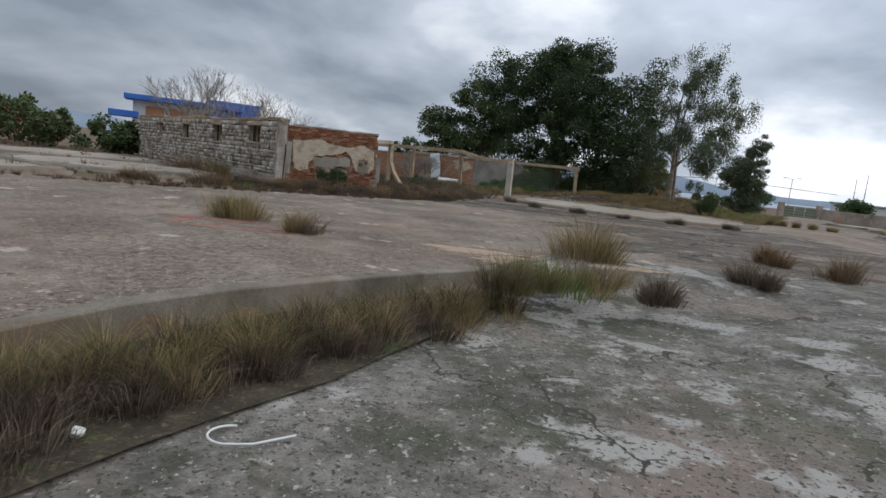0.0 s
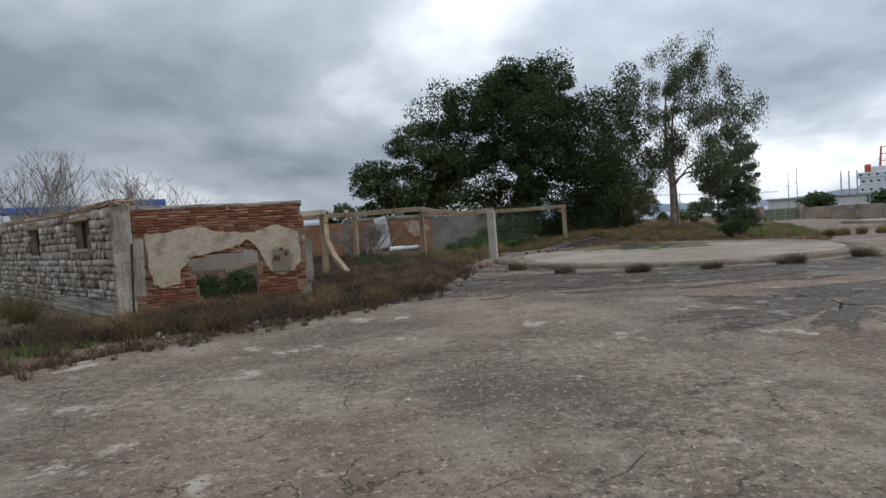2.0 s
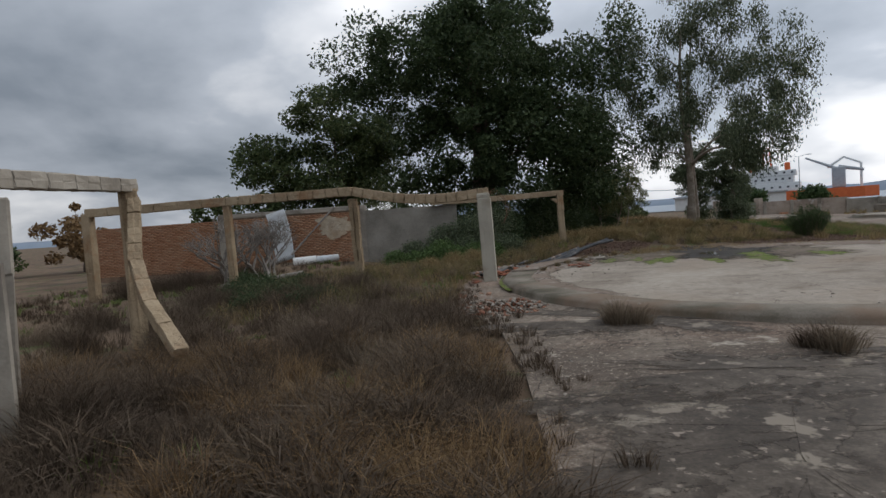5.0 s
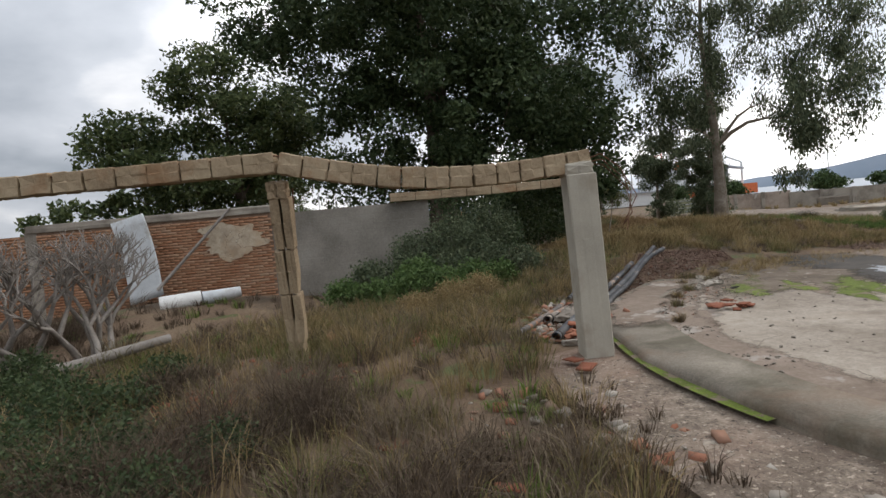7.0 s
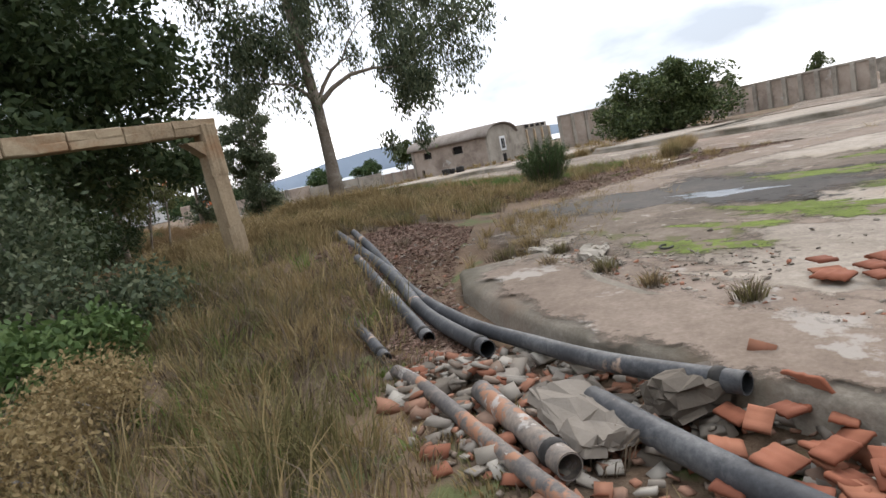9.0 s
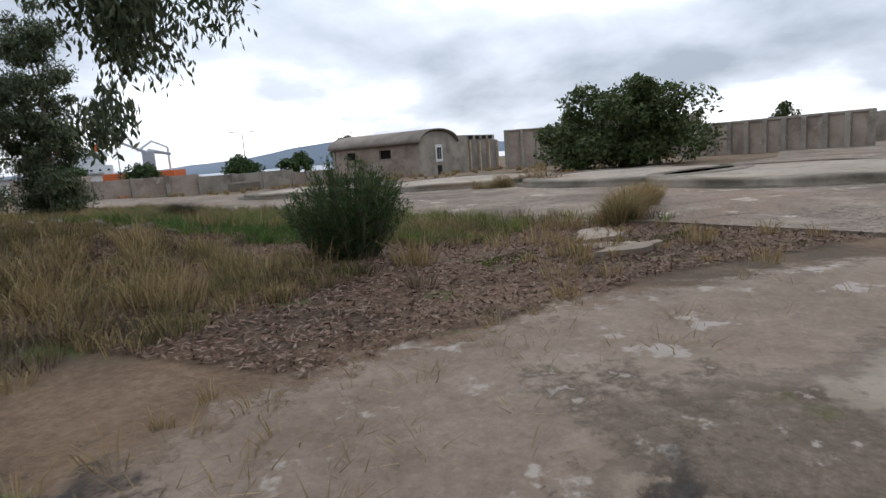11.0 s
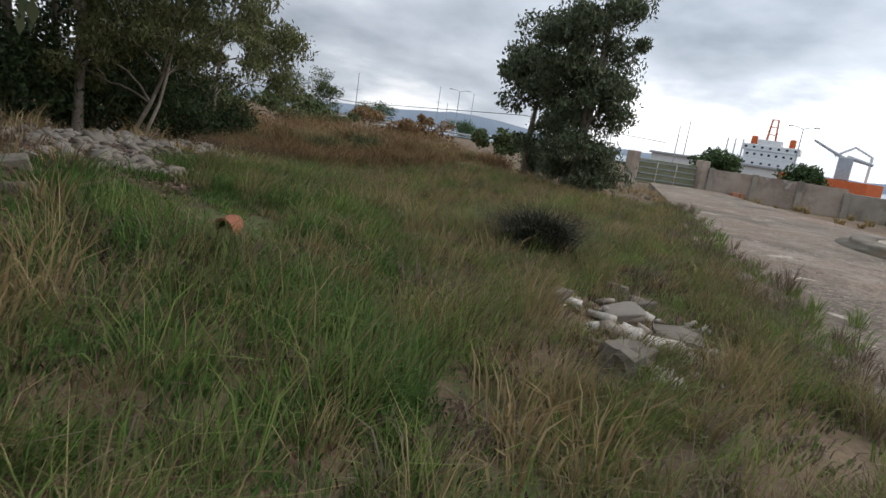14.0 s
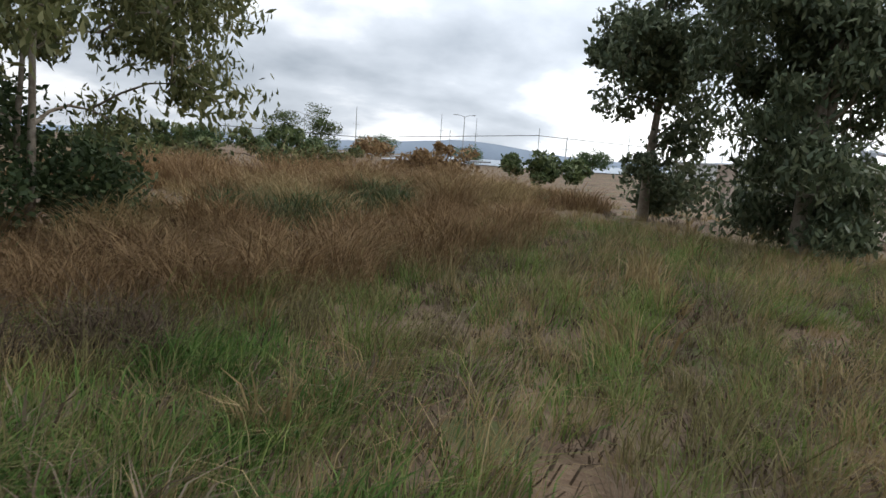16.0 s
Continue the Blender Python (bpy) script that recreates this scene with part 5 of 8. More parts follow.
def build_trees():
    tree("broadleaf_tree", "large dark green tree with a dense spreading crown", (8.8, 51.2, gz(8.8, 51.2)),
         [(0.5, 0, 10.0, 4.5, 4.5, 3.4), (-4.5, 0, 10.2, 3.2, 3.2, 1.9), (4.5, -1.5, 8.0, 3.0, 3.2, 3.4), (0.5, -0.5, 6.2, 4.0, 3.8, 2.8), (2.5, -2.5, 3.6, 3.4, 2.2, 2.0), (-1.5, 0.4, 11.7, 2.5, 2.5, 1.6),
          (1.8, 0, 12.3, 2.0, 2.0, 1.5), (5.4, -2.5, 5.0, 2.2, 2.2, 2.8), (-7.0, 0, 10.6, 1.5, 1.5, 1.0), (-3.6, 1.0, 7.8, 2.9, 2.6, 2.0), (-1.0, 0.5, 3.6, 3.4, 2.6, 1.9), (-3.0, 0.6, 5.6, 3.0, 2.4, 1.8), (1.0, 1.5, 1.6, 4.0, 2.0, 1.3), (0.5, 0, 12.4, 3.2, 3.0, 1.5), (6.9, -3.4, 6.6, 2.2, 2.2, 2.0), (7.4, -2.7, 10.3, 2.0, 2.0, 1.8)],
         0.45, M_LEAFDARK, M_BARK, 118000, 0.2, 11, trunks=3, clump=1.0, nclump=290, shell=0.5)
    tree("broadleaf_tree", "dark multi-stemmed tree at the edge of a thicket", (16.9, 54.9, gz(16.9, 54.9)),
         [(-0.2, -0.4, 1.0, 2.4, 1.6, 0.9), (-2.4, 0, 1.6, 2.0, 2.0, 1.5), (0.4, 0.4, 8.4, 2.2, 2.4, 1.8), (0, 0, 6.4, 2.4, 2.6, 2.8), (0.6, 0.4, 3.6, 2.0, 2.2, 2.0), (-2, 0, 4.6, 2.2, 2.2, 2.4), (0.2, 1.4, 6.6, 2.0, 2.2, 2.2), (-0.6, 1.0, 1.9, 2.0, 2.2, 1.3), (1.4, 1.2, 5.0, 1.2, 1.2, 1.2)], 0.14, M_LEAFDARK, M_PALEBARK, 32000, 0.15, 12, trunks=6, clump=0.7, nclump=150, droop=0.5, shell=0.25)
    tree("broadleaf_tree", "bright green tree beyond the rear wall", (1.8, 60.0, -0.1),
         [(-1.0, 0, 8.6, 2.5, 2.5, 2.5), (-4.2, -0.5, 6.0, 2.4, 2.4, 1.6), (2.0, 0, 6.8, 2.3, 2.3, 2.2), (-1, 0, 4.4, 4.4, 3, 2.0)], 0.28, M_LEAFOLIVE, M_BARK, 36000, 0.24, 13, trunks=2, clump=0.95, nclump=130)
    tree("eucalyptus_tree", "tall eucalyptus with drooping grey-green leaves and forked trunk", (18.4, 46.0, 0.55),
         [(0.6, -0.4, 10.2, 2.6, 2.6, 2.4), (2.2, -1.6, 7.4, 2.6, 2.8, 2.2), (-1.6, 0.8, 8.2, 2.2, 2.2, 2.4), (2.4, -2.6, 5.2, 2.0, 2.2, 1.5), (-0.4, 0.8, 5.4, 2.2, 2.2, 1.8), (1.4, -2.8, 3.2, 1.4, 1.8, 0.9), (-1.2, 1.4, 3.6, 1.4, 1.4, 1.0), (0.8, -1.6, 4.4, 2.0, 2.2, 1.2), (3.4, -2.8, 6.8, 1.2, 1.2, 1.0), (0.5, -2.8, 2.3, 1.1, 1.4, 0.8), (1.0, -1.5, 2.7, 1.3, 1.2, 0.7), (0.2, -4.0, 4.4, 1.0, 1.2, 1.0), (-0.6, 1.6, 4.6, 1.2, 1.4, 1.2), (2.0, -3.3, 2.7, 1.1, 1.1, 0.7), (2.6, -3.9, 3.4, 0.9, 0.9, 0.7), (2.3, -0.8, 1.5, 0.9, 0.9, 0.8), (1.7, -1.2, 1.6, 0.9, 0.9, 0.8)],
         0.22, M_LEAFEUC, M_PALEBARK, 50000, 0.15, 14, droop=0.85, trunks=2, clump=0.62, nclump=150, flat=1.3, shell=0.1)
    tree("eucalyptus_tree", "leaning eucalyptus with pale branches over stone rubble", (18.9, 57.4, gz(18.9, 57.4)),
         [(0.6, 0.3, 3.4, 1.7, 1.7, 1.3), (-1.2, -0.3, 3.2, 1.8, 1.7, 1.7), (1.6, 0.4, 2.3, 1.1, 1.2, 0.9), (-0.4, 0, 4.8, 1.5, 1.5, 1.1), (-1.4, -0.6, 1.5, 1.5, 1.4, 1.0), (0.2, 0.2, 1.6, 1.3, 1.3, 0.8)], 0.055, M_LEAFLIGHT, M_PALEBARK, 34000, 0.12, 15, droop=0.55, trunks=2, clump=0.5, nclump=90, lean=(0.1, 0.0), shell=0.2)
    tree("eucalyptus_tree", "young olive eucalyptus with a pale leaning stem beside stone rubble", (18.2, 53.7, gz(18.2, 53.7)),
         [(1.6, 0.9, 2.6, 1.0, 1.0, 0.7), (0.3, 0.4, 2.3, 1.1, 1.1, 0.8), (1.0, 0.9, 3.6, 1.1, 1.1, 0.9), (2.1, 1.2, 1.9, 0.7, 0.8, 0.5), (-0.6, 0.6, 3.4, 1.1, 1.1, 0.9), (0.6, 1.2, 1.5, 0.9, 0.9, 0.5), (-0.5, 0.2, 1.6, 0.8, 0.8, 0.6)], 0.055, M_LEAFLIGHT, M_PALEBARK, 20000, 0.10, 25, droop=0.6, trunks=2, clump=0.36, nclump=80, lean=(0.32, 0.16), shell=0.2)
    tree("eucalyptus_tree", "bushy dark eucalyptus beside the road", (29.7, 57.8, gz(29.7, 57.8)),
         [(-0.1, 0, 4.8, 1.4, 1.4, 2.4), (0.0, 0, 2.4, 1.5, 1.5, 1.9), (-0.7, 0, 3.4, 1.3, 1.3, 1.7), (0.1, 0.2, 6.9, 1.0, 1.0, 1.3), (0.1, 0, 1.0, 1.3, 1.3, 0.9), (0.0, -0.4, 0.45, 1.5, 1.3, 0.5)],
         0.15, M_LEAFEUC, M_PALEBARK, 40000, 0.15, 16, droop=0.5, trunks=2, clump=0.5, nclump=120, shell=0.12)
    tree("eucalyptus_tree", "young bushy eucalyptus with leaves down to the grass", (29.6, 62.4, gz(29.6, 62.4)),
         [(0.4, 0, 4.2, 1.7, 1.7, 1.8), (-0.5, 0, 3.6, 1.3, 1.3, 1.2), (0.6, 0, 6.0, 1.1, 1.1, 1.1), (0.3, 0, 1.3, 1.2, 1.2, 1.2), (0.5, 0, 2.4, 1.2, 1.2, 1.0), (0.3, -0.2, 0.5, 1.3, 1.2, 0.5)], 0.13, M_LEAFEUC, M_PALEBARK, 20000, 0.15, 17, droop=0.4, clump=0.6, nclump=50, shell=0.4)
    tree("round_tree", "rounded leafy green tree on the far yard", (46.0, 36.9, -0.6),
         [(0, 0, 3.1, 3.7, 3.7, 2.2), (0.4, 2.2, 2.2, 2.7, 2.5, 1.6), (0, -2.2, 2.4, 2.6, 2.6, 1.8), (0, -1.4, 4.1, 1.7, 1.7, 1.3), (0, 1.0, 4.4, 1.6, 1.6, 1.1), (0.5, 0.6, 1.2, 3.0, 3.2, 0.9)], 0.3, M_LEAFOLIVE, M_BARK, 27000, 0.24, 18, clump=0.9, nclump=80)
    # young shrub beside the basin
    ob = thing("shrub", "rounded dark green shrub with upright slender shoots", "shrub", (19.15, 40.1, gz(19.15, 40.1) - 0.06))
    rng = np.random.default_rng(19)
    shoots, leaf_at, leaf_dir = [], [], []
    for _ in range(120):
        a, out = rng.random() * 6.283, rng.random() ** 0.6
        root = np.array([0.14 * out * math.cos(a), 0.14 * out * math.sin(a), -0.1])
        tip = np.array([0.78 * out * math.cos(a) + 0.08 * rng.normal(), 0.78 * out * math.sin(a) + 0.08 * rng.normal(), (1.32 - 0.5 * out ** 2) * (0.8 + 0.25 * rng.random())])
        mid = root * 0.45 + tip * 0.55 + np.array([0.06 * rng.normal(), 0.06 * rng.normal(), -0.06])
        shoots.append(([tuple(root), tuple(mid), tuple(tip)], [0.014, 0.009, 0.004]))
        for u in 0.22 + 0.78 * rng.random(260):
            p = root * (1 - u) ** 2 + mid * 2 * u * (1 - u) + tip * u * u
            leaf_at.append(p + rng.normal(size=3) * 0.035)
            leaf_dir.append((tip - root) / np.linalg.norm(tip - root) + rng.normal(size=3) * 0.45)
    c, d = np.array(leaf_at), np.array(leaf_dir)
    d /= np.linalg.norm(d, axis=1)[:, None]
    w = np.cross(d, rng.normal(size=d.shape))
    w /= np.linalg.norm(w, axis=1)[:, None] + 1e-6
    ln = (0.03 + 0.045 * rng.random(len(c)))[:, None]
    V = np.stack([c, c + d * ln * 0.5 + w * ln * 0.1, c + d * ln, c + d * ln * 0.5 - w * ln * 0.1], 1).reshape(-1, 3)
    part("foliage", np_mesh("foliage", V, np.arange(len(V)).reshape(-1, 4), M_LEAFBUSH), ob)
    part("stem_cluster", tubes_mesh("stem_cluster", shoots, M_BARK, 4), ob)
    # far umbrella pines and skyline trees beyond the wall
    pines = []
    for i, (az, ds, w) in enumerate(((37.0, 76, 3.2), (43.5, 84, 2.9), (51.9, 80, 2.9), (57.1, 82, 2.6), (6.0, 150, 6.5), (0.5, 165, 5.0), (-7.5, 120, 4.5), (14.4, 190, 6.5), (-3.0, 170, 4.0), (25.0, 140, 5.0))):
        x, y = 18.0 + ds * math.sin(radians(az)), 37.0 + ds * math.cos(radians(az))
        pines.append(tree("umbrella_pine", "dark round-topped stone pine beyond the boundary wall", (x, y, -0.5), [(0, 0, 1.6 + w * 0.18, w * 0.9, w * 0.9, w * 0.36), (0, 0, 2.1 + w * 0.2, w * 0.6, w * 0.6, w * 0.34)],
                          0.2, M_LEAFBUSH, M_BARK, 4500, 0.36, 40 + i, clump=w * 0.24, nclump=46))
    for i, (az, ds, h) in enumerate(((62, 95, 6), (1.5, 150, 11), (-1.5, 140, 9), (85, 90, 6), (96, 110, 6), (103, 130, 7))):
        x, y = 18.0 + ds * math.sin(radians(az)), 37.0 + ds * math.cos(radians(az))
        tree("distant_tree", "hazy green tree on the skyline", (x, y, -0.5), [(0, 0, h * 0.6, h * 0.35, h * 0.35, h * 0.4), (h * 0.2, 0, h * 0.45, h * 0.25, h * 0.25, h * 0.3)], 0.2, M_LEAFOLIVE, M_BARK, 3600, 0.4, 60 + i, clump=h * 0.14, nclump=24)
    # dark hedges and trees left of the ruin
    for i, (x, y, w, h) in enumerate(((-29, 35, 6, 3.4), (-37, 37, 7, 4.2), (-33, 38, 6, 4.0), (-27, 40, 4, 2.6), (-44, 44, 7, 4.2), (-24, 37.5, 3, 2.4), (-15, 62, 5, 4.5), (-7, 66, 4, 5.0), (-21, 60, 5, 4.2), (-3.5, 58, 3, 4.4), (6, 76, 6, 2.8), (13, 80, 7, 2.4), (20, 84, 7, 2.2), (28, 88, 7, 2.4), (36, 86, 6, 2.0), (10, 68, 5, 2.6), (-4, 72, 6, 3.0))):
        tree("wild_hedge", "unkempt brown-green hedge beside the ruin", (x, y, -0.1), [(0, 0, h * 0.5, w * 0.55, w * 0.5, h * 0.5), (w * 0.3, 0, h * 0.4, w * 0.4, w * 0.4, h * 0.4)], 0.1, (M_SCRUB if i in (2, 6, 10, 13) else M_LEAFOLIVE), M_BARK, 3800, 0.3, 80 + i, clump=0.5, nclump=40)


build_trees()


def bare_tree(base, h, spread, seed, label):
    ob = thing("bare_tree", label, "tree", base)
    pr = random.Random(seed)
    lines = []

    def grow(p, d, ln, r, depth):
        q = p + d * ln
        mid = p.lerp(q, 0.5) + Vector((pr.uniform(-1, 1), pr.uniform(-1, 1), pr.uniform(0, 1))) * ln * 0.08
        lines.append(([p, mid, q], [r, r * 0.85, r * 0.65]))
        if depth == 0:
            return
        for _ in range(pr.choice((2, 3, 3))):
            nd = (d + Vector((pr.uniform(-1, 1) * spread, pr.uniform(-1, 1) * spread, pr.uniform(-0.15, 0.55)))).normalized()
            grow(q, nd, ln * pr.uniform(0.62, 0.85), r * 0.62, depth - 1)

    for _ in range(5):
        grow(Vector((pr.uniform(-0.4, 0.4), pr.uniform(-0.4, 0.4), -0.1)), Vector((pr.uniform(-0.7, 0.7), pr.uniform(-0.7, 0.7), 1)).normalized(), h * 0.27, 0.07, 5)
    part("branchwork", tubes_mesh("branchwork", lines, M_TWIG, 4), ob)


bare_tree((-17.0, 36.0, 0), 7.4, 0.75, 3, "bare pale-branched fig tree behind the ruin wall")
bare_tree((-13.4, 36.0, 0), 6.4, 0.8, 4, "bare pale-branched tree behind the ruin wall")
bare_tree((-20.5, 40.0, 0), 7.4, 0.8, 5, "bare grey tree behind the ruin wall")
bare_tree((-1.9, 40.2, 0.1), 2.5, 0.9, 6, "leafless grey thorn bush inside the ruin")
bare_tree((-2.9, 40.0, 0.1), 2.7, 0.9, 7, "leafless grey thorn bush beside a concrete post")
bare_tree((-3.9, 25.2, 0.1), 1.0, 0.9, 8, "leafless grey weed in the ruin")


def blades(rng, x, y, z, h, width, lean, curl=0.5, way=None):
    """Curved grass blades: arrays of roots, heights, lean; three triangles each."""
    n = len(x)
    a = rng.random(n) * 2 * np.pi if way is None else way
    dx, dy = np.cos(a), np.sin(a)
    b = rng.random(n) * 2 * np.pi
    wx, wy = np.cos(b) * width, np.sin(b) * width
    l1, l2 = lean * h * 0.3, lean * h * (0.3 + curl)
    base = np.stack([x, y, z - 0.03], -1)
    mid = np.stack([x + dx * l1, y + dy * l1, z + h * 0.55], -1)
    tip = np.stack([x + dx * l2, y + dy * l2, z + h * (1.0 - 0.25 * lean)], -1)
    w = np.stack([wx, wy, np.zeros(n)], -1)
    V = np.stack([base - w, base + w, mid - w * 0.8, mid + w * 0.8, tip], 1).reshape(-1, 3)
    o = (np.arange(n) * 5)[:, None]
    Q = np.concatenate([o + np.array([0, 1, 3]), o + np.array([0, 3, 2]), o + np.array([2, 3, 4])], 0)
    return V, Q


def scatter(rng, poly, n, clumps=0.0, avoid_yard=True, phase=0.0):
    """Random points inside a polygon, gathered into clumps."""
    p = np.array(poly)
    lo, hi = p.min(0), p.max(0)
    out = np.zeros((0, 2))
    while len(out) < n:
        q = lo + rng.random((n * 2, 2)) * (hi - lo)
        ok = in_poly(q[:, 0], q[:, 1], poly)
        if avoid_yard:
            ok &= ~in_poly(q[:, 0], q[:, 1], YARD) & (np.hypot(q[:, 0] - BASIN[0], q[:, 1] - BASIN[1]) > 7.75)
        if clumps:
            v = wave(q[:, 0] * 2.2, q[:, 1] * 2.2, 1.0, 3.0 + phase) + 0.8 * wave(q[:, 0], q[:, 1], 4.3, 1.0 + phase)
            ok &= v > (rng.random(len(q)) - 0.5) * 2 - (1 - clumps)
        out = np.concatenate([out, q[ok]])
    return out[:n]


LOWGRASS = ((21.15, 46.0, 0.8), (21.4, 45.5, 0.6), (20.5, 50.9, 1.0), (24.4, 45.0, 0.8), (20.2, 47.2, 0.9), (4.3, 36.8, 0.7), (4.8, 37.3, 0.7), (5.3, 37.8, 0.7), (5.9, 38.3, 0.7), (6.6, 39.0, 0.6))    # trodden and stony spots


def meadow(name, poly, n, h, width, mat, seed, label, lean=0.6, clumps=0.6, spread=1.0, avoid=True, comb=0.0):
    rng = np.random.default_rng(seed)
    per = 42
    m = max(1, n // per)
    c = scatter(rng, poly, m, clumps, avoid, seed * 1.7 if comb else 0.0)
    size = 0.45 + 0.9 * rng.random(m) ** 1.3
    k = np.repeat(np.arange(m), per)
    n = len(k)
    way = rng.random(n) * 2 * np.pi
    rad = (0.05 + 0.13 * h) * size[k] * np.sqrt(rng.random(n)) * 1.6 * spread
    p = c[k] + np.stack([np.cos(way), np.sin(way)], -1) * rad[:, None]
    way = way + rng.normal(size=n) * 0.5
    if comb:
        swathe = 0.6 + 1.8 * wave(p[:, 0], p[:, 1], 0.9, 5.0) + rng.normal(size=n) * 0.7
        way = np.where(rng.random(n) < comb, swathe, way)
    z = ground_height(p[:, 0], p[:, 1])
    hh = h * size[k] * (0.4 + 0.7 * rng.random(n)) * (1 + 0.35 * wave(p[:, 0], p[:, 1], 1.6, seed))
    for lx, ly, lr in LOWGRASS:
        hh = hh * (0.25 + 0.75 * smooth_step(0.4 * lr, lr, np.hypot(p[:, 0] - lx, p[:, 1] - ly)))
    if comb:
        hh = hh * (1 + 0.45 * wave(p[:, 0], p[:, 1], 2.6, seed))
    V, Q = blades(rng, p[:, 0], p[:, 1], z, hh, width * (0.6 + 0.8 * rng.random(n)), lean * (0.3 + 1.1 * rng.random(n)), 0.6, way)
    tagged(new(name, np_mesh(name, V, Q, mat)), label, "grass", kind="stuff")


RUIN = [(-9, 13), (-6.3, 14.4), (-2.4, 18.2), (0.8, 21.8), (2.0, 26.0), (2.6, 28.5), (3.2, 34.4), (4.2, 36.2), (6.2, 38.6), (9.0, 40.6), (10.5, 43.5), (4.5, 44.3), (-3.5, 46.8), (-9.5, 44), (-10, 36), (-7, 26), (-2.4, 22.6), (-5.9, 20.6), (-13, 23.5), (-13, 16)]
NEAR = [(-2.6, 31.5), (2.8, 31.5), (3.3, 34.4), (4.2, 36.0), (6.2, 38.4), (8.8, 40.4), (8.0, 43), (2.0, 42), (-2.0, 40)]
MOUND = [(4.8, 36.9), (7.0, 39.0), (9.4, 40.4), (13, 40.2), (17, 38.6), (20.2, 37.2), (22.4, 37.6), (24.0, 41.2), (27, 46.6), (28.6, 50.3), (33, 57.8), (37, 65.5), (30, 70), (20, 66), (13, 56), (8, 48)]
FIELD = [(20.6, 38.6), (22.5, 38.3), (24.0, 41.4), (27, 46.7), (28.7, 50.4), (31.5, 56), (27, 60), (22, 56.5), (20.2, 53.6), (20.8, 46.5), (20.6, 44.5), (20.6, 41.5), (20.2, 39.6)]
meadow("withered_grass", NEAR, 16000, 0.4, 0.004, M_GREYGRASS, 41, "tall grey-brown weeds among the ruin's frames", 0.9, 0.5)
meadow("green_grass", NEAR, 5000, 0.26, 0.005, M_GREEN, 42, "green shoots among dry grass", 0.7, 0.25)
meadow("dry_grass", NEAR, 9000, 0.42, 0.004, M_OLIVEGRASS, 44, "olive grass among the frames", 0.8, 0.4)
meadow("dry_grass", NEAR, 11000, 0.42, 0.004, M_DRY, 1, "tall dry straw grass among the ruin's frames", 0.7, 0.55)
meadow("withered_grass", RUIN, 33000, 0.34, 0.005, M_WEED, 2, "matted withered grey-brown weeds", 0.95, 0.5)
meadow("green_grass", RUIN, 8000, 0.24, 0.007, M_GREEN, 3, "scattered green weeds", 0.6, 0.25)
meadow("dry_grass", MOUND, 23000, 0.34, 0.006, M_DRY, 4, "dry straw grass on the low mound", 0.7, 0.5)
meadow("withered_grass", MOUND, 11000, 0.25, 0.006, M_GREYGRASS, 5, "withered grey grass on the mound", 0.9, 0.45)
FIELDLEFT = [(19.4, 41.5), (20.9, 39.5), (22.4, 42.5), (22.8, 47.0), (22.6, 52.5), (21.8, 54.6), (21.3, 52.6), (21.1, 49.8), (20.4, 48.5), (19.6, 45.5)]
meadow("green_grass", FIELD, 62000, 0.27, 0.0028, M_GREEN, 6, "lush green grass beside the road", 1.15, 0.9, 0.95, comb=0.5)
meadow("green_grass", FIELDLEFT, 46000, 0.21, 0.004, M_LUSH, 46, "deep green lush grass and weeds", 1.0, 0.8, 1.1, comb=0.4)
meadow("olive_grass", FIELD, 64000, 0.31, 0.0024, M_OLIVEGRASS, 43, "olive green and straw grass beside the road", 1.25, 0.85, 0.9, comb=0.6)
meadow("dry_grass", FIELD, 30000, 0.36, 0.002, M_DRY, 7, "dry seed stalks among green grass", 1.1, 0.95, 0.8, comb=0.5)
meadow("green_grass", FIELD, 30000, 0.12, 0.005, M_LUSH, 48, "short green undergrowth in the field", 1.4, 0.2, 2.4, comb=0.2)
meadow("withered_grass", FIELD, 34000, 0.15, 0.006, M_WEED, 8, "withered grey grass among green", 1.5, 0.0, 2.8)
meadow("withered_grass", FIELD, 20000, 0.22, 0.0035, M_GREYGRASS, 47, "matted grey-brown dead grass in the field", 1.3, 0.95, 1.0, comb=0.3)
BYPORTAL = [(7.6, 41.2), (9.4, 41.9), (12.6, 42.4), (13.4, 40.6), (18.2, 39.4), (19.0, 44.0), (15.0, 47.5), (9.8, 45.0), (7.4, 42.8)]
meadow("dry_grass", BYPORTAL, 20000, 0.33, 0.0045, M_DRY, 49, "straw grass on the mound behind the pipes", 0.9, 0.6, 1.2, comb=0.3)
meadow("olive_grass", BYPORTAL, 14000, 0.3, 0.0045, M_OLIVEGRASS, 50, "olive grass on the mound behind the pipes", 0.9, 0.5, 1.2, comb=0.3)
meadow("withered_grass", BYPORTAL, 9000, 0.22, 0.005, M_WEED, 51, "brown matted grass on the mound behind the pipes", 1.2, 0.3, 1.6, comb=0.3)
meadow("dry_grass", [(38.5, 40), (80, 24), (90, 60), (60, 70), (47, 73), (43.5, 66), (41, 58), (38.5, 52)], 9000, 0.4, 0.022, M_DRY, 9, "sparse dry grass on the far yard", 0.7, 0.5)
meadow("dry_grass", [(-40, 9.5), (-12, 12), (-6.5, 14.5), (-12, 23), (-22, 34), (-45, 34)], 9000, 0.4, 0.014, M_GREYGRASS, 10, "dry weeds between the round basins", 0.7, 0.55)
meadow("dry_grass", [(16.6, 37.2), (20.2, 34.0), (22.3, 36.6), (22.6, 38.2), (19.6, 38.0)], 1500, 0.3, 0.005, M_DRY, 12, "dry grass at the edge of the leaf litter", 0.7, 0.2)


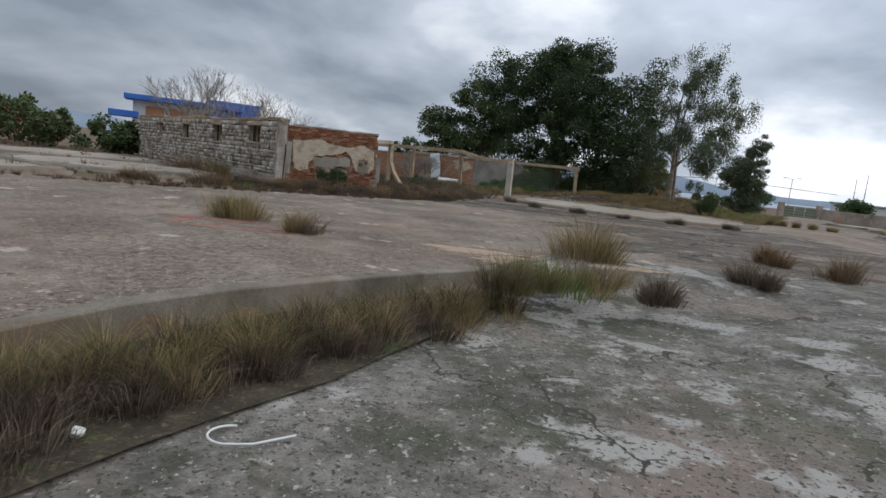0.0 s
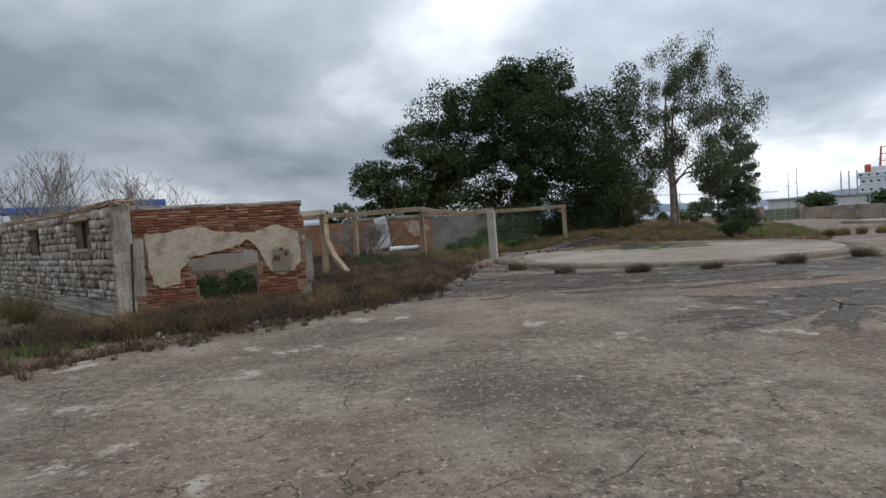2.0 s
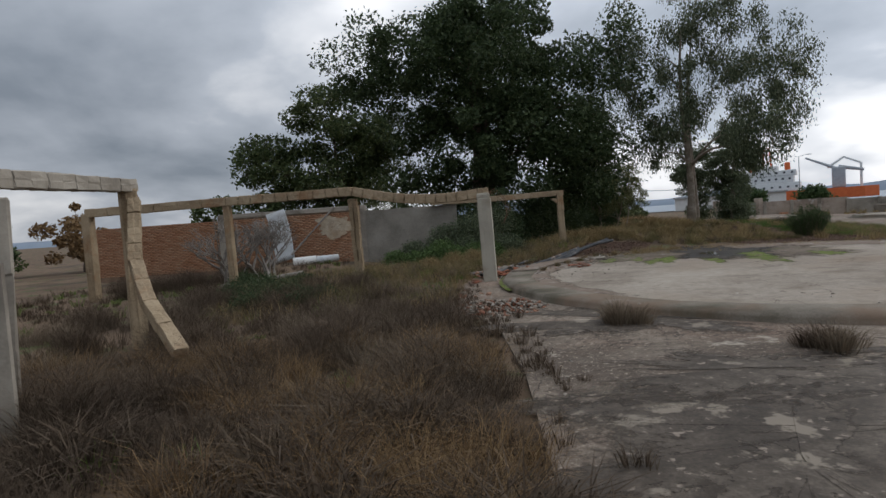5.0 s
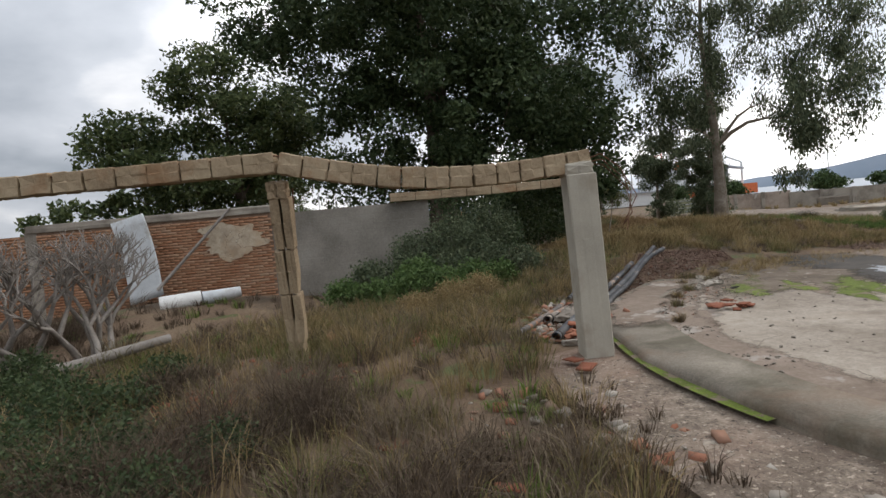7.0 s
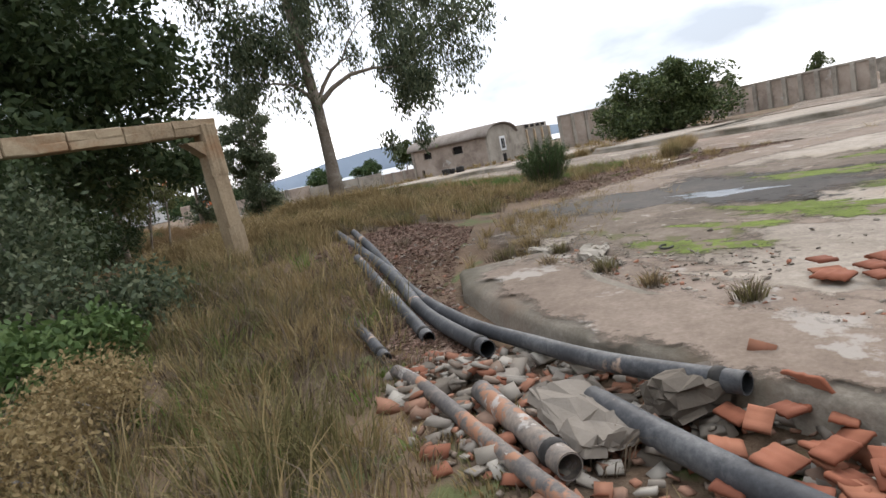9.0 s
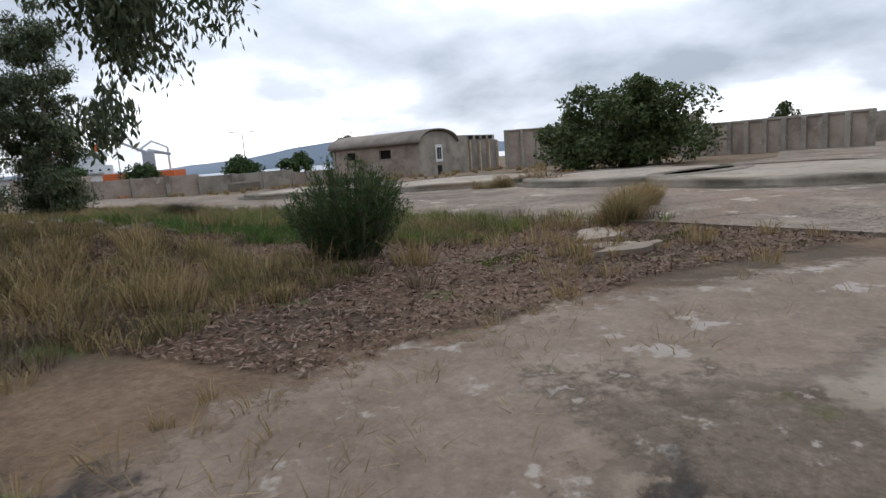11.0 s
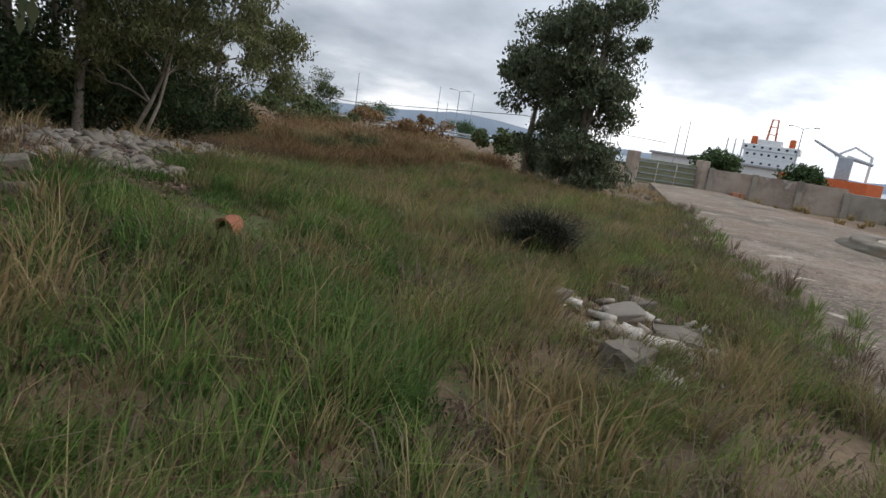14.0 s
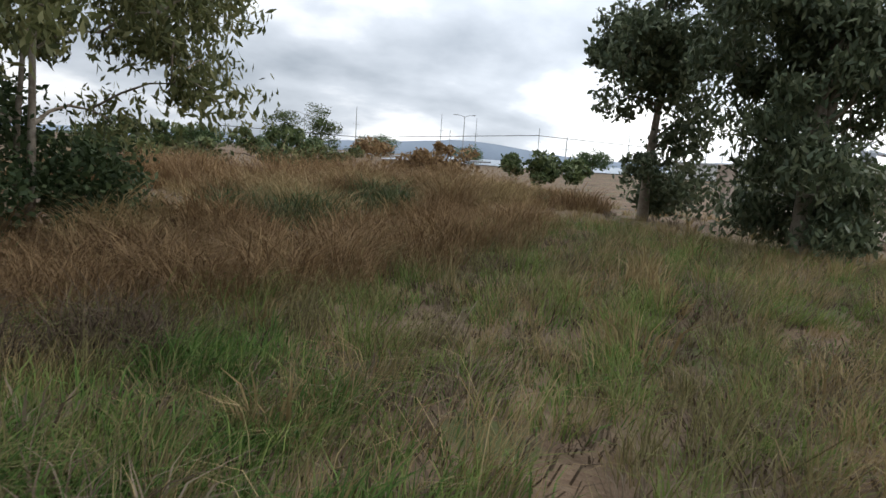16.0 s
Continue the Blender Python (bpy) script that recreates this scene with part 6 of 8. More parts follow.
meadow("dry_grass", [(0.5, 36.4), (4.4, 36.4), (6.3, 38.7), (9.2, 40.6), (9.6, 43.0), (5.0, 42.2), (1.0, 40.5)], 12000, 0.36, 0.004, M_OLIVEGRASS, 45, "olive seeding grass beside the pipes", 0.9, 0.3)
meadow("dry_grass", [(0.5, 36.4), (4.4, 36.4), (6.3, 38.7), (9.2, 40.6), (9.6, 43.0), (5.0, 42.2), (1.0, 40.5)], 9000, 0.38, 0.004, M_DRY, 13, "dense dry grass beside the pipes", 0.8, 0.35)
meadow("withered_grass", [(-6, 15), (-2.4, 18.3), (0.7, 21.9), (1.9, 26.0), (2.5, 28.5), (3.0, 33.5), (0.5, 33.5), (-2.0, 24), (-5.6, 20.2), (-8, 18)], 22000, 0.3, 0.004, M_WEED, 14, "dark withered weeds along the slab edge", 1.0, 0.5)


def edge_grass(line, n, h, mat, seed, label, spread=0.28):
    """Tufts that overhang a pavement's edge."""
    rng = np.random.default_rng(seed)
    p = np.array(line, float)
    seg = np.linalg.norm(np.diff(p, axis=0), axis=1)
    cum = np.concatenate([[0], np.cumsum(seg)])
    m = n // 30
    s = rng.random(m) * cum[-1]
    c = np.stack([np.interp(s, cum, p[:, 0]), np.interp(s, cum, p[:, 1])], -1) + rng.normal(size=(m, 2)) * spread
    k = np.repeat(np.arange(m), 30)
    way = rng.random(len(k)) * 6.283
    q = c[k] + np.stack([np.cos(way), np.sin(way)], -1) * (0.07 * rng.random(len(k)))[:, None]
    z = np.where(in_poly(q[:, 0], q[:, 1], YARD), 0.0, ground_height(q[:, 0], q[:, 1]))
    hh = h * (0.4 + 0.8 * rng.random(m))[k] * (0.4 + 0.7 * rng.random(len(k)))
    V, Q = blades(rng, q[:, 0], q[:, 1], z, hh, np.full(len(k), 0.004), 0.3 + 0.9 * rng.random(len(k)), 0.6, way)
    tagged(new("edge_grass", np_mesh("edge_grass", V, Q, mat)), label, "grass", kind="stuff")


edge_grass(ROADWEST[1:9], 10000, 0.3, M_GREYGRASS, 61, "withered grass hanging over the road edge")
edge_grass(ROADWEST[1:9], 7000, 0.26, M_GREEN, 62, "green grass along the road edge")
edge_grass([(-6.5, 17.5), (-4.5, 18.8), (-2.8, 20.2)], 5000, 0.14, M_GREEN, 65, "low green grass at the foot of the ruin", 0.4)
edge_grass(WEST[2:13], 11000, 0.22, M_WEED, 63, "withered weeds along the slab edge")
edge_grass([(BASIN[0] + 6.6 * math.cos(a), BASIN[1] + 6.6 * math.sin(a)) for a in np.linspace(radians(10), radians(108), 20)], 11000, 0.26, M_DRY, 64, "dry grass on the basin's open side", 0.5)


def tuft(x, y, r, h, n, mats, seed, label, z=0.0):
    """One clump of blades fanning out of a root."""
    rng = np.random.default_rng(seed)
    r0 = r
    ob = thing("grass_tuft", label, "grass tuft", (x, y, z), group="grass tufts on the yard")
    for k, mt in enumerate(mats):
        m = n // len(mats)
        r = r0 * (1.0, 0.8, 1.2)[k]
        rr = r * rng.random(m) * 0.55
        a = rng.random(m) * 6.283
        px, py = rr * np.cos(a), rr * np.sin(a)
        kk = rng.integers(0, 6, m)
        cxs, cys, hs = rng.normal(size=6) * r * 0.38, rng.normal(size=6) * r * 0.38, 0.55 + 0.55 * rng.random(6)
        px, py = px * 0.7 + cxs[kk], py * 0.7 + cys[kk]
        hh = hs[kk] * h * (0.35 + 0.95 * rng.random(m) ** 1.3) * (1.25 - 0.8 * rr / r)
        V, Q = blades(rng, px, py, np.zeros(m), hh, np.full(m, 0.004), 0.2 + 0.8 * rng.random(m), 0.5, a + rng.normal(size=m) * 0.5)
        V = V.reshape(-1, 5, 3)
        out = np.stack([px, py], -1) / r
        V[:, 2:4, :2] += out[:, None] * 0.12 * h
        V[:, 4, :2] += out * 0.5 * h
        part(("clump", "dry_clump", "low_clump")[k], np_mesh("blades", V.reshape(-1, 3), Q, mt), ob)


for i, (x, y, r, h, mats) in enumerate(((-2.2, 7.4, 0.62, 0.5, (M_DRY, M_OLIVEGRASS, M_DRY)), (-0.5, 6.4, 0.42, 0.42, (M_GREYGRASS, M_DRY)), (5.3, 7.4, 0.75, 0.8, (M_DRY, M_OLIVEGRASS, M_DRY)), (-3.0, 9.4, 0.35, 0.25, (M_GREYGRASS,)),
                                        (4.0, 3.65, 0.7, 0.42, (M_OLIVEGRASS, M_DRY, M_GREEN)), (3.5, 3.3, 0.5, 0.36, (M_OLIVEGRASS, M_GREYGRASS)), (4.8, 4.3, 0.55, 0.42, (M_DRY, M_GREYGRASS)), (5.6, 3.6, 0.45, 0.32, (M_WEED, M_GREYGRASS)), (11.0, 8.7, 0.6, 0.5, (M_GREYGRASS, M_SCRUB)),
                                        (10.2, 10.4, 0.4, 0.45, (M_SCRUB,)), (8.3, 6.4, 0.35, 0.5, (M_GREYGRASS,)), (5.6, 25.6, 0.40, 0.26, (M_GREYGRASS, M_WEED)), (7.6, 24.4, 0.44, 0.26, (M_GREYGRASS, M_WEED)), (9.6, 24.0, 0.40, 0.22, (M_GREYGRASS, M_WEED)),
                                        (12.2, 24.0, 0.40, 0.30, (M_GREYGRASS, M_WEED)), (15.0, 24.9, 0.48, 0.30, (M_GREYGRASS, M_WEED)), (4.4, 28.0, 0.4, 0.3, (M_GREYGRASS,)), (22.5, 36.85, 0.34, 0.38, (M_DRY, M_OLIVEGRASS)), (23.2, 36.8, 0.36, 0.41, (M_DRY, M_DRY)), (24.0, 36.65, 0.36, 0.41, (M_DRY, M_DRY)), (25.0, 36.5, 0.36, 0.38, (M_DRY, M_DRY)), (26.2, 36.3, 0.32, 0.34, (M_DRY, M_DRY)),
                                        (-9.5, 15.6, 0.7, 0.4, (M_GREYGRASS, M_SCRUB)), (-7.2, 16.4, 0.8, 0.45, (M_SCRUB, M_GREYGRASS)), (-11.6, 23.0, 0.9, 0.8, (M_SCRUB, M_GREYGRASS)), (-9.3, 21.6, 0.8, 0.8, (M_SCRUB, M_LEAFOLIVE)), (33.2, 41.2, 0.7, 0.5, (M_DRY,)), (35.0, 40.0, 0.9, 0.5, (M_SCRUB, M_DRY)))):
    tuft(x, y, r, h * 1.15, 1300, mats, 100 + i, "bushy tuft of dry yellow and green grass on concrete" if M_DRY in mats else "low withered brown weed tuft on concrete")
for i, (x, y, r) in enumerate(((9.35, 38.75, 0.3), (8.55, 38.1, 0.2), (8.1, 37.5, 0.22), (7.5, 37.1, 0.18), (6.9, 36.5, 0.2), (9.9, 38.6, 0.3), (9.2, 38.1, 0.16), (6.1, 35.6, 0.15))):
    tuft(x, y, r * 0.6, 0.1 + 0.2 * r, 260, (M_DRY, M_GREYGRASS) if i % 2 else (M_GREYGRASS, M_OLIVEGRASS), 400 + i, "small dry weed tuft in grit on the basin edge", 0.11)
# grass under the kerb
for i, (x, y) in enumerate(((0.0, -0.6), (0.95, 0.4), (1.7, 1.6), (2.6, 2.7), (-0.25, -0.9), (0.1, -0.35), (0.35, 0.25), (0.75, 0.8), (1.1, 1.45), (1.55, 2.0), (2.0, 2.55), (2.5, 3.1), (3.0, 3.65), (0.55, -0.3), (1.3, 1.0))):
    tuft(x + 0.3, y - 0.26, 0.42, 0.4, 1300, (M_WEED, M_OLIVEGRASS, M_DRY), 140 + i, "drooping withered grey and green grass tuft below the kerb", -0.32)
for i, (x, y) in enumerate(((0.45, -1.75), (0.85, -0.95), (1.35, -0.1), (1.85, 0.8), (2.5, 1.9), (0.3, -1.4), (0.1, -1.9))):
    tuft(x, y, 0.42, 0.26, 1100, (M_WEED, M_WEED, M_GREYGRASS), 170 + i, "matted dark withered grass tuft below the kerb", -0.31)
# dark spiky clump
rng_s = np.random.default_rng(77)
spk = thing("spiky_plant", "dark grey-green spiky rush clump in grass", "plant", (24.55, 47.5, 0.0))
V, Q = blades(rng_s, rng_s.normal(size=2600) * 0.13, rng_s.normal(size=2600) * 0.13, np.zeros(2600), 0.45 + 0.35 * rng_s.random(2600), np.full(2600, 0.004), 0.2 + 1.5 * rng_s.random(2600), 0.8)
part("rosette", np_mesh("spikes", V, Q, material("dark_rush", [(0.014, 0.017, 0.01), (0.03, 0.033, 0.02), (0.07, 0.07, 0.045)], 2, 0.8, 0.0, 20, 0.3, island=0.5)), spk)


def scrub(name, spots, mat, seed, label, per=850, h=1.3, width=0.008):
    """Brown twiggy bushes, one mass."""
    rng = np.random.default_rng(seed)
    Vs, Qs, o = [], [], 0
    for x, y, r in spots:
        z = gz(x, y)
        n = int(per * r)
        rr = r * np.sqrt(rng.random(n))
        a = rng.random(n) * 6.283
        px, py = x + rr * np.cos(a) * 0.8, y + rr * np.sin(a) * 0.8
        V, Q = blades(rng, px, py, np.full(n, z), h * (0.4 + 0.7 * rng.random(n)) * (1.15 - 0.6 * rr / r), np.full(n, width), 0.4 + 1.1 * rng.random(n), 0.7)
        Vs.append(V)
        Qs.append(Q + o)
        o += len(V)
    tagged(new(name, np_mesh(name, np.concatenate(Vs), np.concatenate(Qs), mat)), label, "scrub", kind="stuff")


rs = random.Random(31)
scrub("brown_scrub", [(19.9 + rs.uniform(-1, 1) + t * 9.5, 57.2 + rs.uniform(-1.0, 2.5) + t * 9.5, rs.uniform(0.6, 1.2)) for t in [i / 13 for i in range(14)]], M_SCRUB, 21, "band of brown leafless scrub behind the grass", h=0.9)
scrub("tan_scrub", [(19.9 + rs.uniform(-1, 1) + t * 9.5, 57.0 + rs.uniform(-1.2, 2.8) + t * 9.5, rs.uniform(0.6, 1.3)) for t in [i / 15 for i in range(16)]], M_DRY, 25, "tan seeding grasses among the scrub", h=0.85)
scrub("near_scrub", [(21.1, 55.0, 0.6), (21.9, 55.0, 0.6), (22.5, 55.9, 0.7), (23.7, 56.9, 0.7), (21.3, 57.1, 0.8), (25.0, 58.3, 0.7), (20.6, 55.8, 0.7)], M_SCRUB, 27, "low rust-brown scrub at the edge of the grass", h=0.75)
scrub("brown_scrub", [(20.0, 53.6, 0.6), (20.7, 54.1, 0.6), (20.2, 54.9, 0.7), (21.4, 54.6, 0.6), (22.4, 55.3, 0.6), (23.3, 56.2, 0.7), (24.4, 57.3, 0.7), (21.8, 56.2, 0.8), (22.8, 57.4, 0.8), (25.6, 59.2, 0.8), (24.0, 59.0, 0.9)], M_SCRUB, 29, "rust-brown leafless scrub at the edge of the grass", 1300, 0.72, 0.0035)
scrub("dark_weeds", [(19.9, 52.9, 0.5), (20.6, 52.9, 0.5), (21.2, 53.4, 0.5), (19.6, 54.2, 0.6), (20.2, 52.2, 0.4)], M_WEED, 30, "dark brown withered brush below the young tree", 1300, 0.55, 0.0035)
scrub("olive_scrub", [(19.9 + rs.uniform(-1, 1) + t * 9.5, 57.0 + rs.uniform(-1.2, 2.2) + t * 9.5, rs.uniform(0.5, 1.0)) for t in [i / 11 for i in range(12)]], M_LEAFOLIVE, 26, "olive green weeds among the scrub", h=0.7)
scrub("brown_scrub", [(18 + rs.uniform(-3, 12), 66 + rs.uniform(-3, 10), rs.uniform(1.2, 2.0)) for _ in range(24)], M_SCRUB, 22, "tall brown reeds behind the scrub", 420, h=1.5)
scrub("dark_weeds", [(x + rs.uniform(-0.6, 0.6), y + rs.uniform(-0.5, 0.5), rs.uniform(0.45, 0.8)) for x, y in ((-4.8, 19.6), (-3.8, 20.2), (-2.6, 21.2), (-1.4, 22.2), (-0.6, 23.0), (0.0, 24.0), (0.6, 25.2), (-1.2, 24.8), (-2.0, 26), (0.8, 27), (1.2, 28.6), (-0.4, 28.5), (-1.6, 30), (-6.2, 18.4), (-7.0, 19.8), (0.4, 22.6), (1.2, 24.3))],
      M_WEED, 23, "dark withered weeds along the ruin", h=0.62)
scrub("brown_scrub", [(12.5 + rs.uniform(-3, 4), 44.0 + rs.uniform(-1.5, 2.5), rs.uniform(0.5, 0.9)) for _ in range(12)], M_DRY, 24, "dry brown bushes on the mound", h=0.7)


def weed_spots(poly, n, seed, lo, hi):
    p = scatter(np.random.default_rng(seed), poly, n)
    return [(x, y, lo + (hi - lo) * ((k * 0.618) % 1)) for k, (x, y) in enumerate(p)]


FRONT = [(-6.6, 18.0), (-3.4, 18.4), (-0.6, 20.6), (0.9, 22.6), (1.6, 25.6), (1.6, 28.2), (-4.0, 28.6), (-2.6, 23.2), (-5.6, 20.4)]
DEEP = [(-3.2, 23.4), (1.2, 25.0), (2.4, 31.0), (1.0, 35.5), (-4.0, 37.0), (-6.5, 31.0)]
scrub("dark_weeds", weed_spots(FRONT, 95, 71, 0.35, 0.75), M_WEED, 72, "matted dark brown weeds before the ruin", 1500, 0.5, 0.0035)
scrub("brown_weeds", weed_spots(FRONT, 60, 73, 0.3, 0.6), M_SCRUB, 74, "rust-brown twiggy weeds before the ruin", 1200, 0.62, 0.0028)
scrub("brown_scrub", [(-5.4, 41.6, 0.8), (-4.4, 41.0, 0.8), (-3.4, 41.8, 0.7), (-5.8, 40.0, 0.8), (-6.6, 42.4, 0.8), (-4.8, 43.0, 0.7), (-2.6, 42.6, 0.6)], M_WEED, 79, "dead brown brush before the brick wall", 1100, 1.0, 0.004)
scrub("tall_weeds", weed_spots(DEEP, 42, 75, 0.4, 0.7), M_WEED, 76, "tall dark withered stalks in the ruined yard", 1200, 0.85, 0.003)
scrub("grey_weeds", weed_spots(DEEP, 36, 77, 0.3, 0.6), M_GREYGRASS, 78, "grey-brown seeding weeds in the ruined yard", 1200, 0.6, 0.0028)


def leafy_mass(name, spots, mat, seed, label, leaf=0.14, per=2600):
    rng = np.random.default_rng(seed)
    ob = thing(name, label, "bush", (spots[0][0], spots[0][1], 0))
    cs = [(x - spots[0][0], y - spots[0][1], z) for x, y, z, r in spots]
    V, Q = leaf_cloud(rng, cs, [s[3] for s in spots], per * len(spots), leaf, 0.1, 0.8, 0.3)
    part("foliage", np_mesh("foliage", V, Q, mat), ob)
    part("stem_cluster", tubes_mesh("stem_cluster", [([(c[0], c[1], -0.1), (c[0] + 0.1, c[1], c[2] * 0.6), (c[0], c[1] + 0.1, c[2])], [0.03, 0.02, 0.008]) for c in cs], M_TWIG, 5), ob)


leafy_mass("nettle_bush", [(5.6, 42.6, 0.6, 0.6), (6.6, 42.9, 0.75, 0.7), (7.4, 42.4, 0.5, 0.6), (4.6, 42.9, 0.6, 0.6), (3.6, 42.8, 0.55, 0.55), (6.0, 43.4, 1.3, 0.8), (7.2, 43.8, 1.5, 0.9), (5.0, 43.5, 1.0, 0.7)], M_LEAFEUC, 51, "leafy grey-green bush before the block wall", 0.075, 3000)
leafy_mass("thicket_bush", [(10.6, 50.6, 1.0, 1.2), (12.2, 51.4, 1.3, 1.4), (13.8, 52.4, 1.2, 1.4), (15.2, 54.0, 1.4, 1.4), (12.8, 52.6, 2.6, 1.4), (14.6, 53.6, 2.8, 1.4)], M_LEAFDARK, 57, "dark shaded undergrowth below the great tree", 0.13, 2600)
leafy_mass("nettle_bush", [(3.4, 41.6, 0.3, 0.45), (4.2, 41.8, 0.4, 0.5), (5.0, 41.7, 0.35, 0.5), (5.8, 41.9, 0.4, 0.5), (6.6, 42.0, 0.35, 0.45), (2.7, 41.9, 0.35, 0.45), (4.6, 42.3, 0.6, 0.5)], M_LEAFNETTLE, 58, "fresh green leafy weeds before the wall", 0.085, 1700)
leafy_mass("overhanging_bush", [(6.6, 44.9, 1.2, 0.8), (7.4, 44.8, 1.5, 0.8), (8.2, 44.7, 1.2, 0.7), (6.9, 45.2, 2.3, 0.8), (7.9, 45.0, 2.4, 0.7)], M_LEAFDARK, 59, "dark leafy bush behind the concrete portal", 0.10, 1000)
leafy_mass("ground_bush", [(-1.4, 35.7, 0.25, 0.45), (-0.5, 37.1, 0.22, 0.4), (-0.75, 34.6, 0.2, 0.4), (-2.3, 38.5, 0.3, 0.4), (-1.6, 36.8, 0.25, 0.45), (-0.9, 36.0, 0.22, 0.4), (-2.2, 37.2, 0.25, 0.4)], M_LEAFDARK, 52, "low dark green bush in dry grass", 0.05, 2300)
leafy_mass("thicket_bush", [(17.2, 55.0, 0.8, 0.9), (18.2, 55.4, 0.9, 0.8), (16.4, 54.0, 0.9, 0.9), (18.9, 56.2, 0.7, 0.7), (17.6, 56.2, 1.6, 0.9), (16.0, 55.0, 1.8, 1.0), (18.6, 57.4, 1.3, 0.8), (15.2, 53.2, 1.2, 1.0), (19.7, 57.4, 0.7, 0.7)], M_LEAFDARK, 54, "dense dark undergrowth below leaning trees", 0.095, 2700)
leafy_mass("ground_bush", [(-1.5, 34.8, 0.22, 0.4), (-1.0, 34.0, 0.2, 0.4), (-0.4, 33.5, 0.2, 0.35), (-2.2, 35.4, 0.25, 0.4), (-1.6, 33.2, 0.22, 0.4), (-0.6, 32.7, 0.18, 0.3), (0.1, 34.2, 0.18, 0.3)], M_LEAFDARK, 56, "low dark green weeds matted in dry grass", 0.04, 2600)
scrub("dark_weeds", [(-3.4, 38.6, 0.7), (-2.5, 37.6, 0.7), (-0.4, 36.6, 0.6), (-2.4, 35.6, 0.7), (-1.0, 34.8, 0.6), (0.2, 34.2, 0.6), (-1.5, 33.2, 0.7), (-0.3, 32.3, 0.7), (-2.6, 34.0, 0.7), (0.6, 33.0, 0.6), (-2.4, 32.0, 0.7), (0.9, 31.6, 0.6), (-0.9, 31.2, 0.7), (1.6, 33.0, 0.5), (1.8, 30.2, 0.5)], M_WEED, 28, "dark withered weeds in the ruined room", h=0.45)
leafy_mass("inner_weeds", [(-4.6, 22.3, 0.25, 0.4), (-4.0, 22.6, 0.35, 0.4), (-3.6, 22.9, 0.3, 0.35), (-4.9, 22.9, 0.5, 0.4), (-4.2, 23.3, 0.6, 0.4)], M_LEAFDARK, 55, "dark overgrown weeds inside the ruined room", 0.06, 2400)
leafy_mass("ground_bush", [(3.6, 39.6, 0.2, 0.4), (4.6, 40.2, 0.25, 0.45), (5.4, 40.6, 0.3, 0.4)], M_DRY, 53, "pale flowering weed clump", 0.035, 4000)


def litter_field(poly, n, seed, z=0.0):
    rng = np.random.default_rng(seed)
    p = scatter(rng, poly, n, 0.0)
    zz = ground_height(p[:, 0], p[:, 1]) + 0.012 + 0.03 * rng.random(n)
    c = np.stack([p[:, 0], p[:, 1], zz], -1)
    a = rng.normal(size=(n, 3)) * np.array([1, 1, 0.25])
    a /= np.linalg.norm(a, axis=1)[:, None]
    b = np.cross(a, rng.normal(size=(n, 3)) * 0.35 + np.array([0, 0, 1.0]))
    b /= np.linalg.norm(b, axis=1)[:, None]
    ln = (0.016 + 0.034 * rng.random(n))[:, None]
    V = np.stack([c - a * ln, c + b * ln * 0.22, c + a * ln, c - b * ln * 0.22], 1).reshape(-1, 3)
    tagged(new("leaf_litter", np_mesh("leaf_litter", V, np.arange(n * 4).reshape(-1, 4), M_LITTER)), "carpet of fallen brown eucalyptus leaves", "leaf litter", kind="stuff")


litter_field([(15.5, 38.6), (18.4, 36.5), (20.4, 33.9), (22.3, 36.5), (22.7, 38.2), (21.5, 40.5), (19.5, 43.5), (15.5, 42.5)], 44000, 1)
litter_field([(6.2, 37.4), (8.6, 39.2), (12, 40.0), (13.5, 42.0), (9.0, 41.6), (6.5, 39.0)], 24000, 2)
litter_field([(18.2, 43.0), (20.8, 40.4), (20.9, 47.0), (20.2, 52.0), (18.0, 51.0)], 15000, 3)


# ---- rubble, pipes, small things ----
ROCKS = [rock_mesh("stone", 0.16, 0.11, 0.065, M_STONE1, i) for i in range(7)]


def rubble_stuff(name, spots, n, size, mat, seed, label):
    """Many small chips, joined."""
    rng = np.random.default_rng(seed)
    cube = np.array([(-1, -1, -1), (1, -1, -1), (1, 1, -1), (-1, 1, -1), (-1, -1, 1), (1, -1, 1), (1, 1, 1), (-1, 1, 1)], float)
    face = np.array([(0, 3, 2, 1), (4, 5, 6, 7), (0, 1, 5, 4), (1, 2, 6, 5), (2, 3, 7, 6), (3, 0, 4, 7)])
    Vs, Qs = [], []
    for i in range(n):
        x, y, r, hz = spots[rng.integers(len(spots))]
        d = r * math.sqrt(rng.random())
        a = rng.random() * 6.283
        px, py = x + d * math.cos(a), y + d * math.sin(a)
        s = size * (0.35 + rng.random() ** 2 * 1.3)
        v = cube * np.array([s, s * rng.uniform(0.5, 0.9), s * rng.uniform(0.16, 0.42)]) * rng.uniform(0.7, 1.25, (8, 3))
        e = Euler((rng.uniform(-0.6, 0.6), rng.uniform(-0.6, 0.6), rng.uniform(0, 6.28))).to_matrix()
        v = v @ np.array(e).T
        v += np.array([px, py, max(gz(px, py), 0.11 if math.hypot(px - 11.5, py - 32.0) < 7.2 else -0.02 if in_poly(px, py, YARD) else -0.3) + hz * (1 - d / r) * rng.random() + s * 0.25])
        Vs.append(v)
        Qs.append(face + 8 * i)
    tagged(new(name, np_mesh(name, np.concatenate(Vs), np.concatenate(Qs), mat)), label, "rubble", kind="stuff")


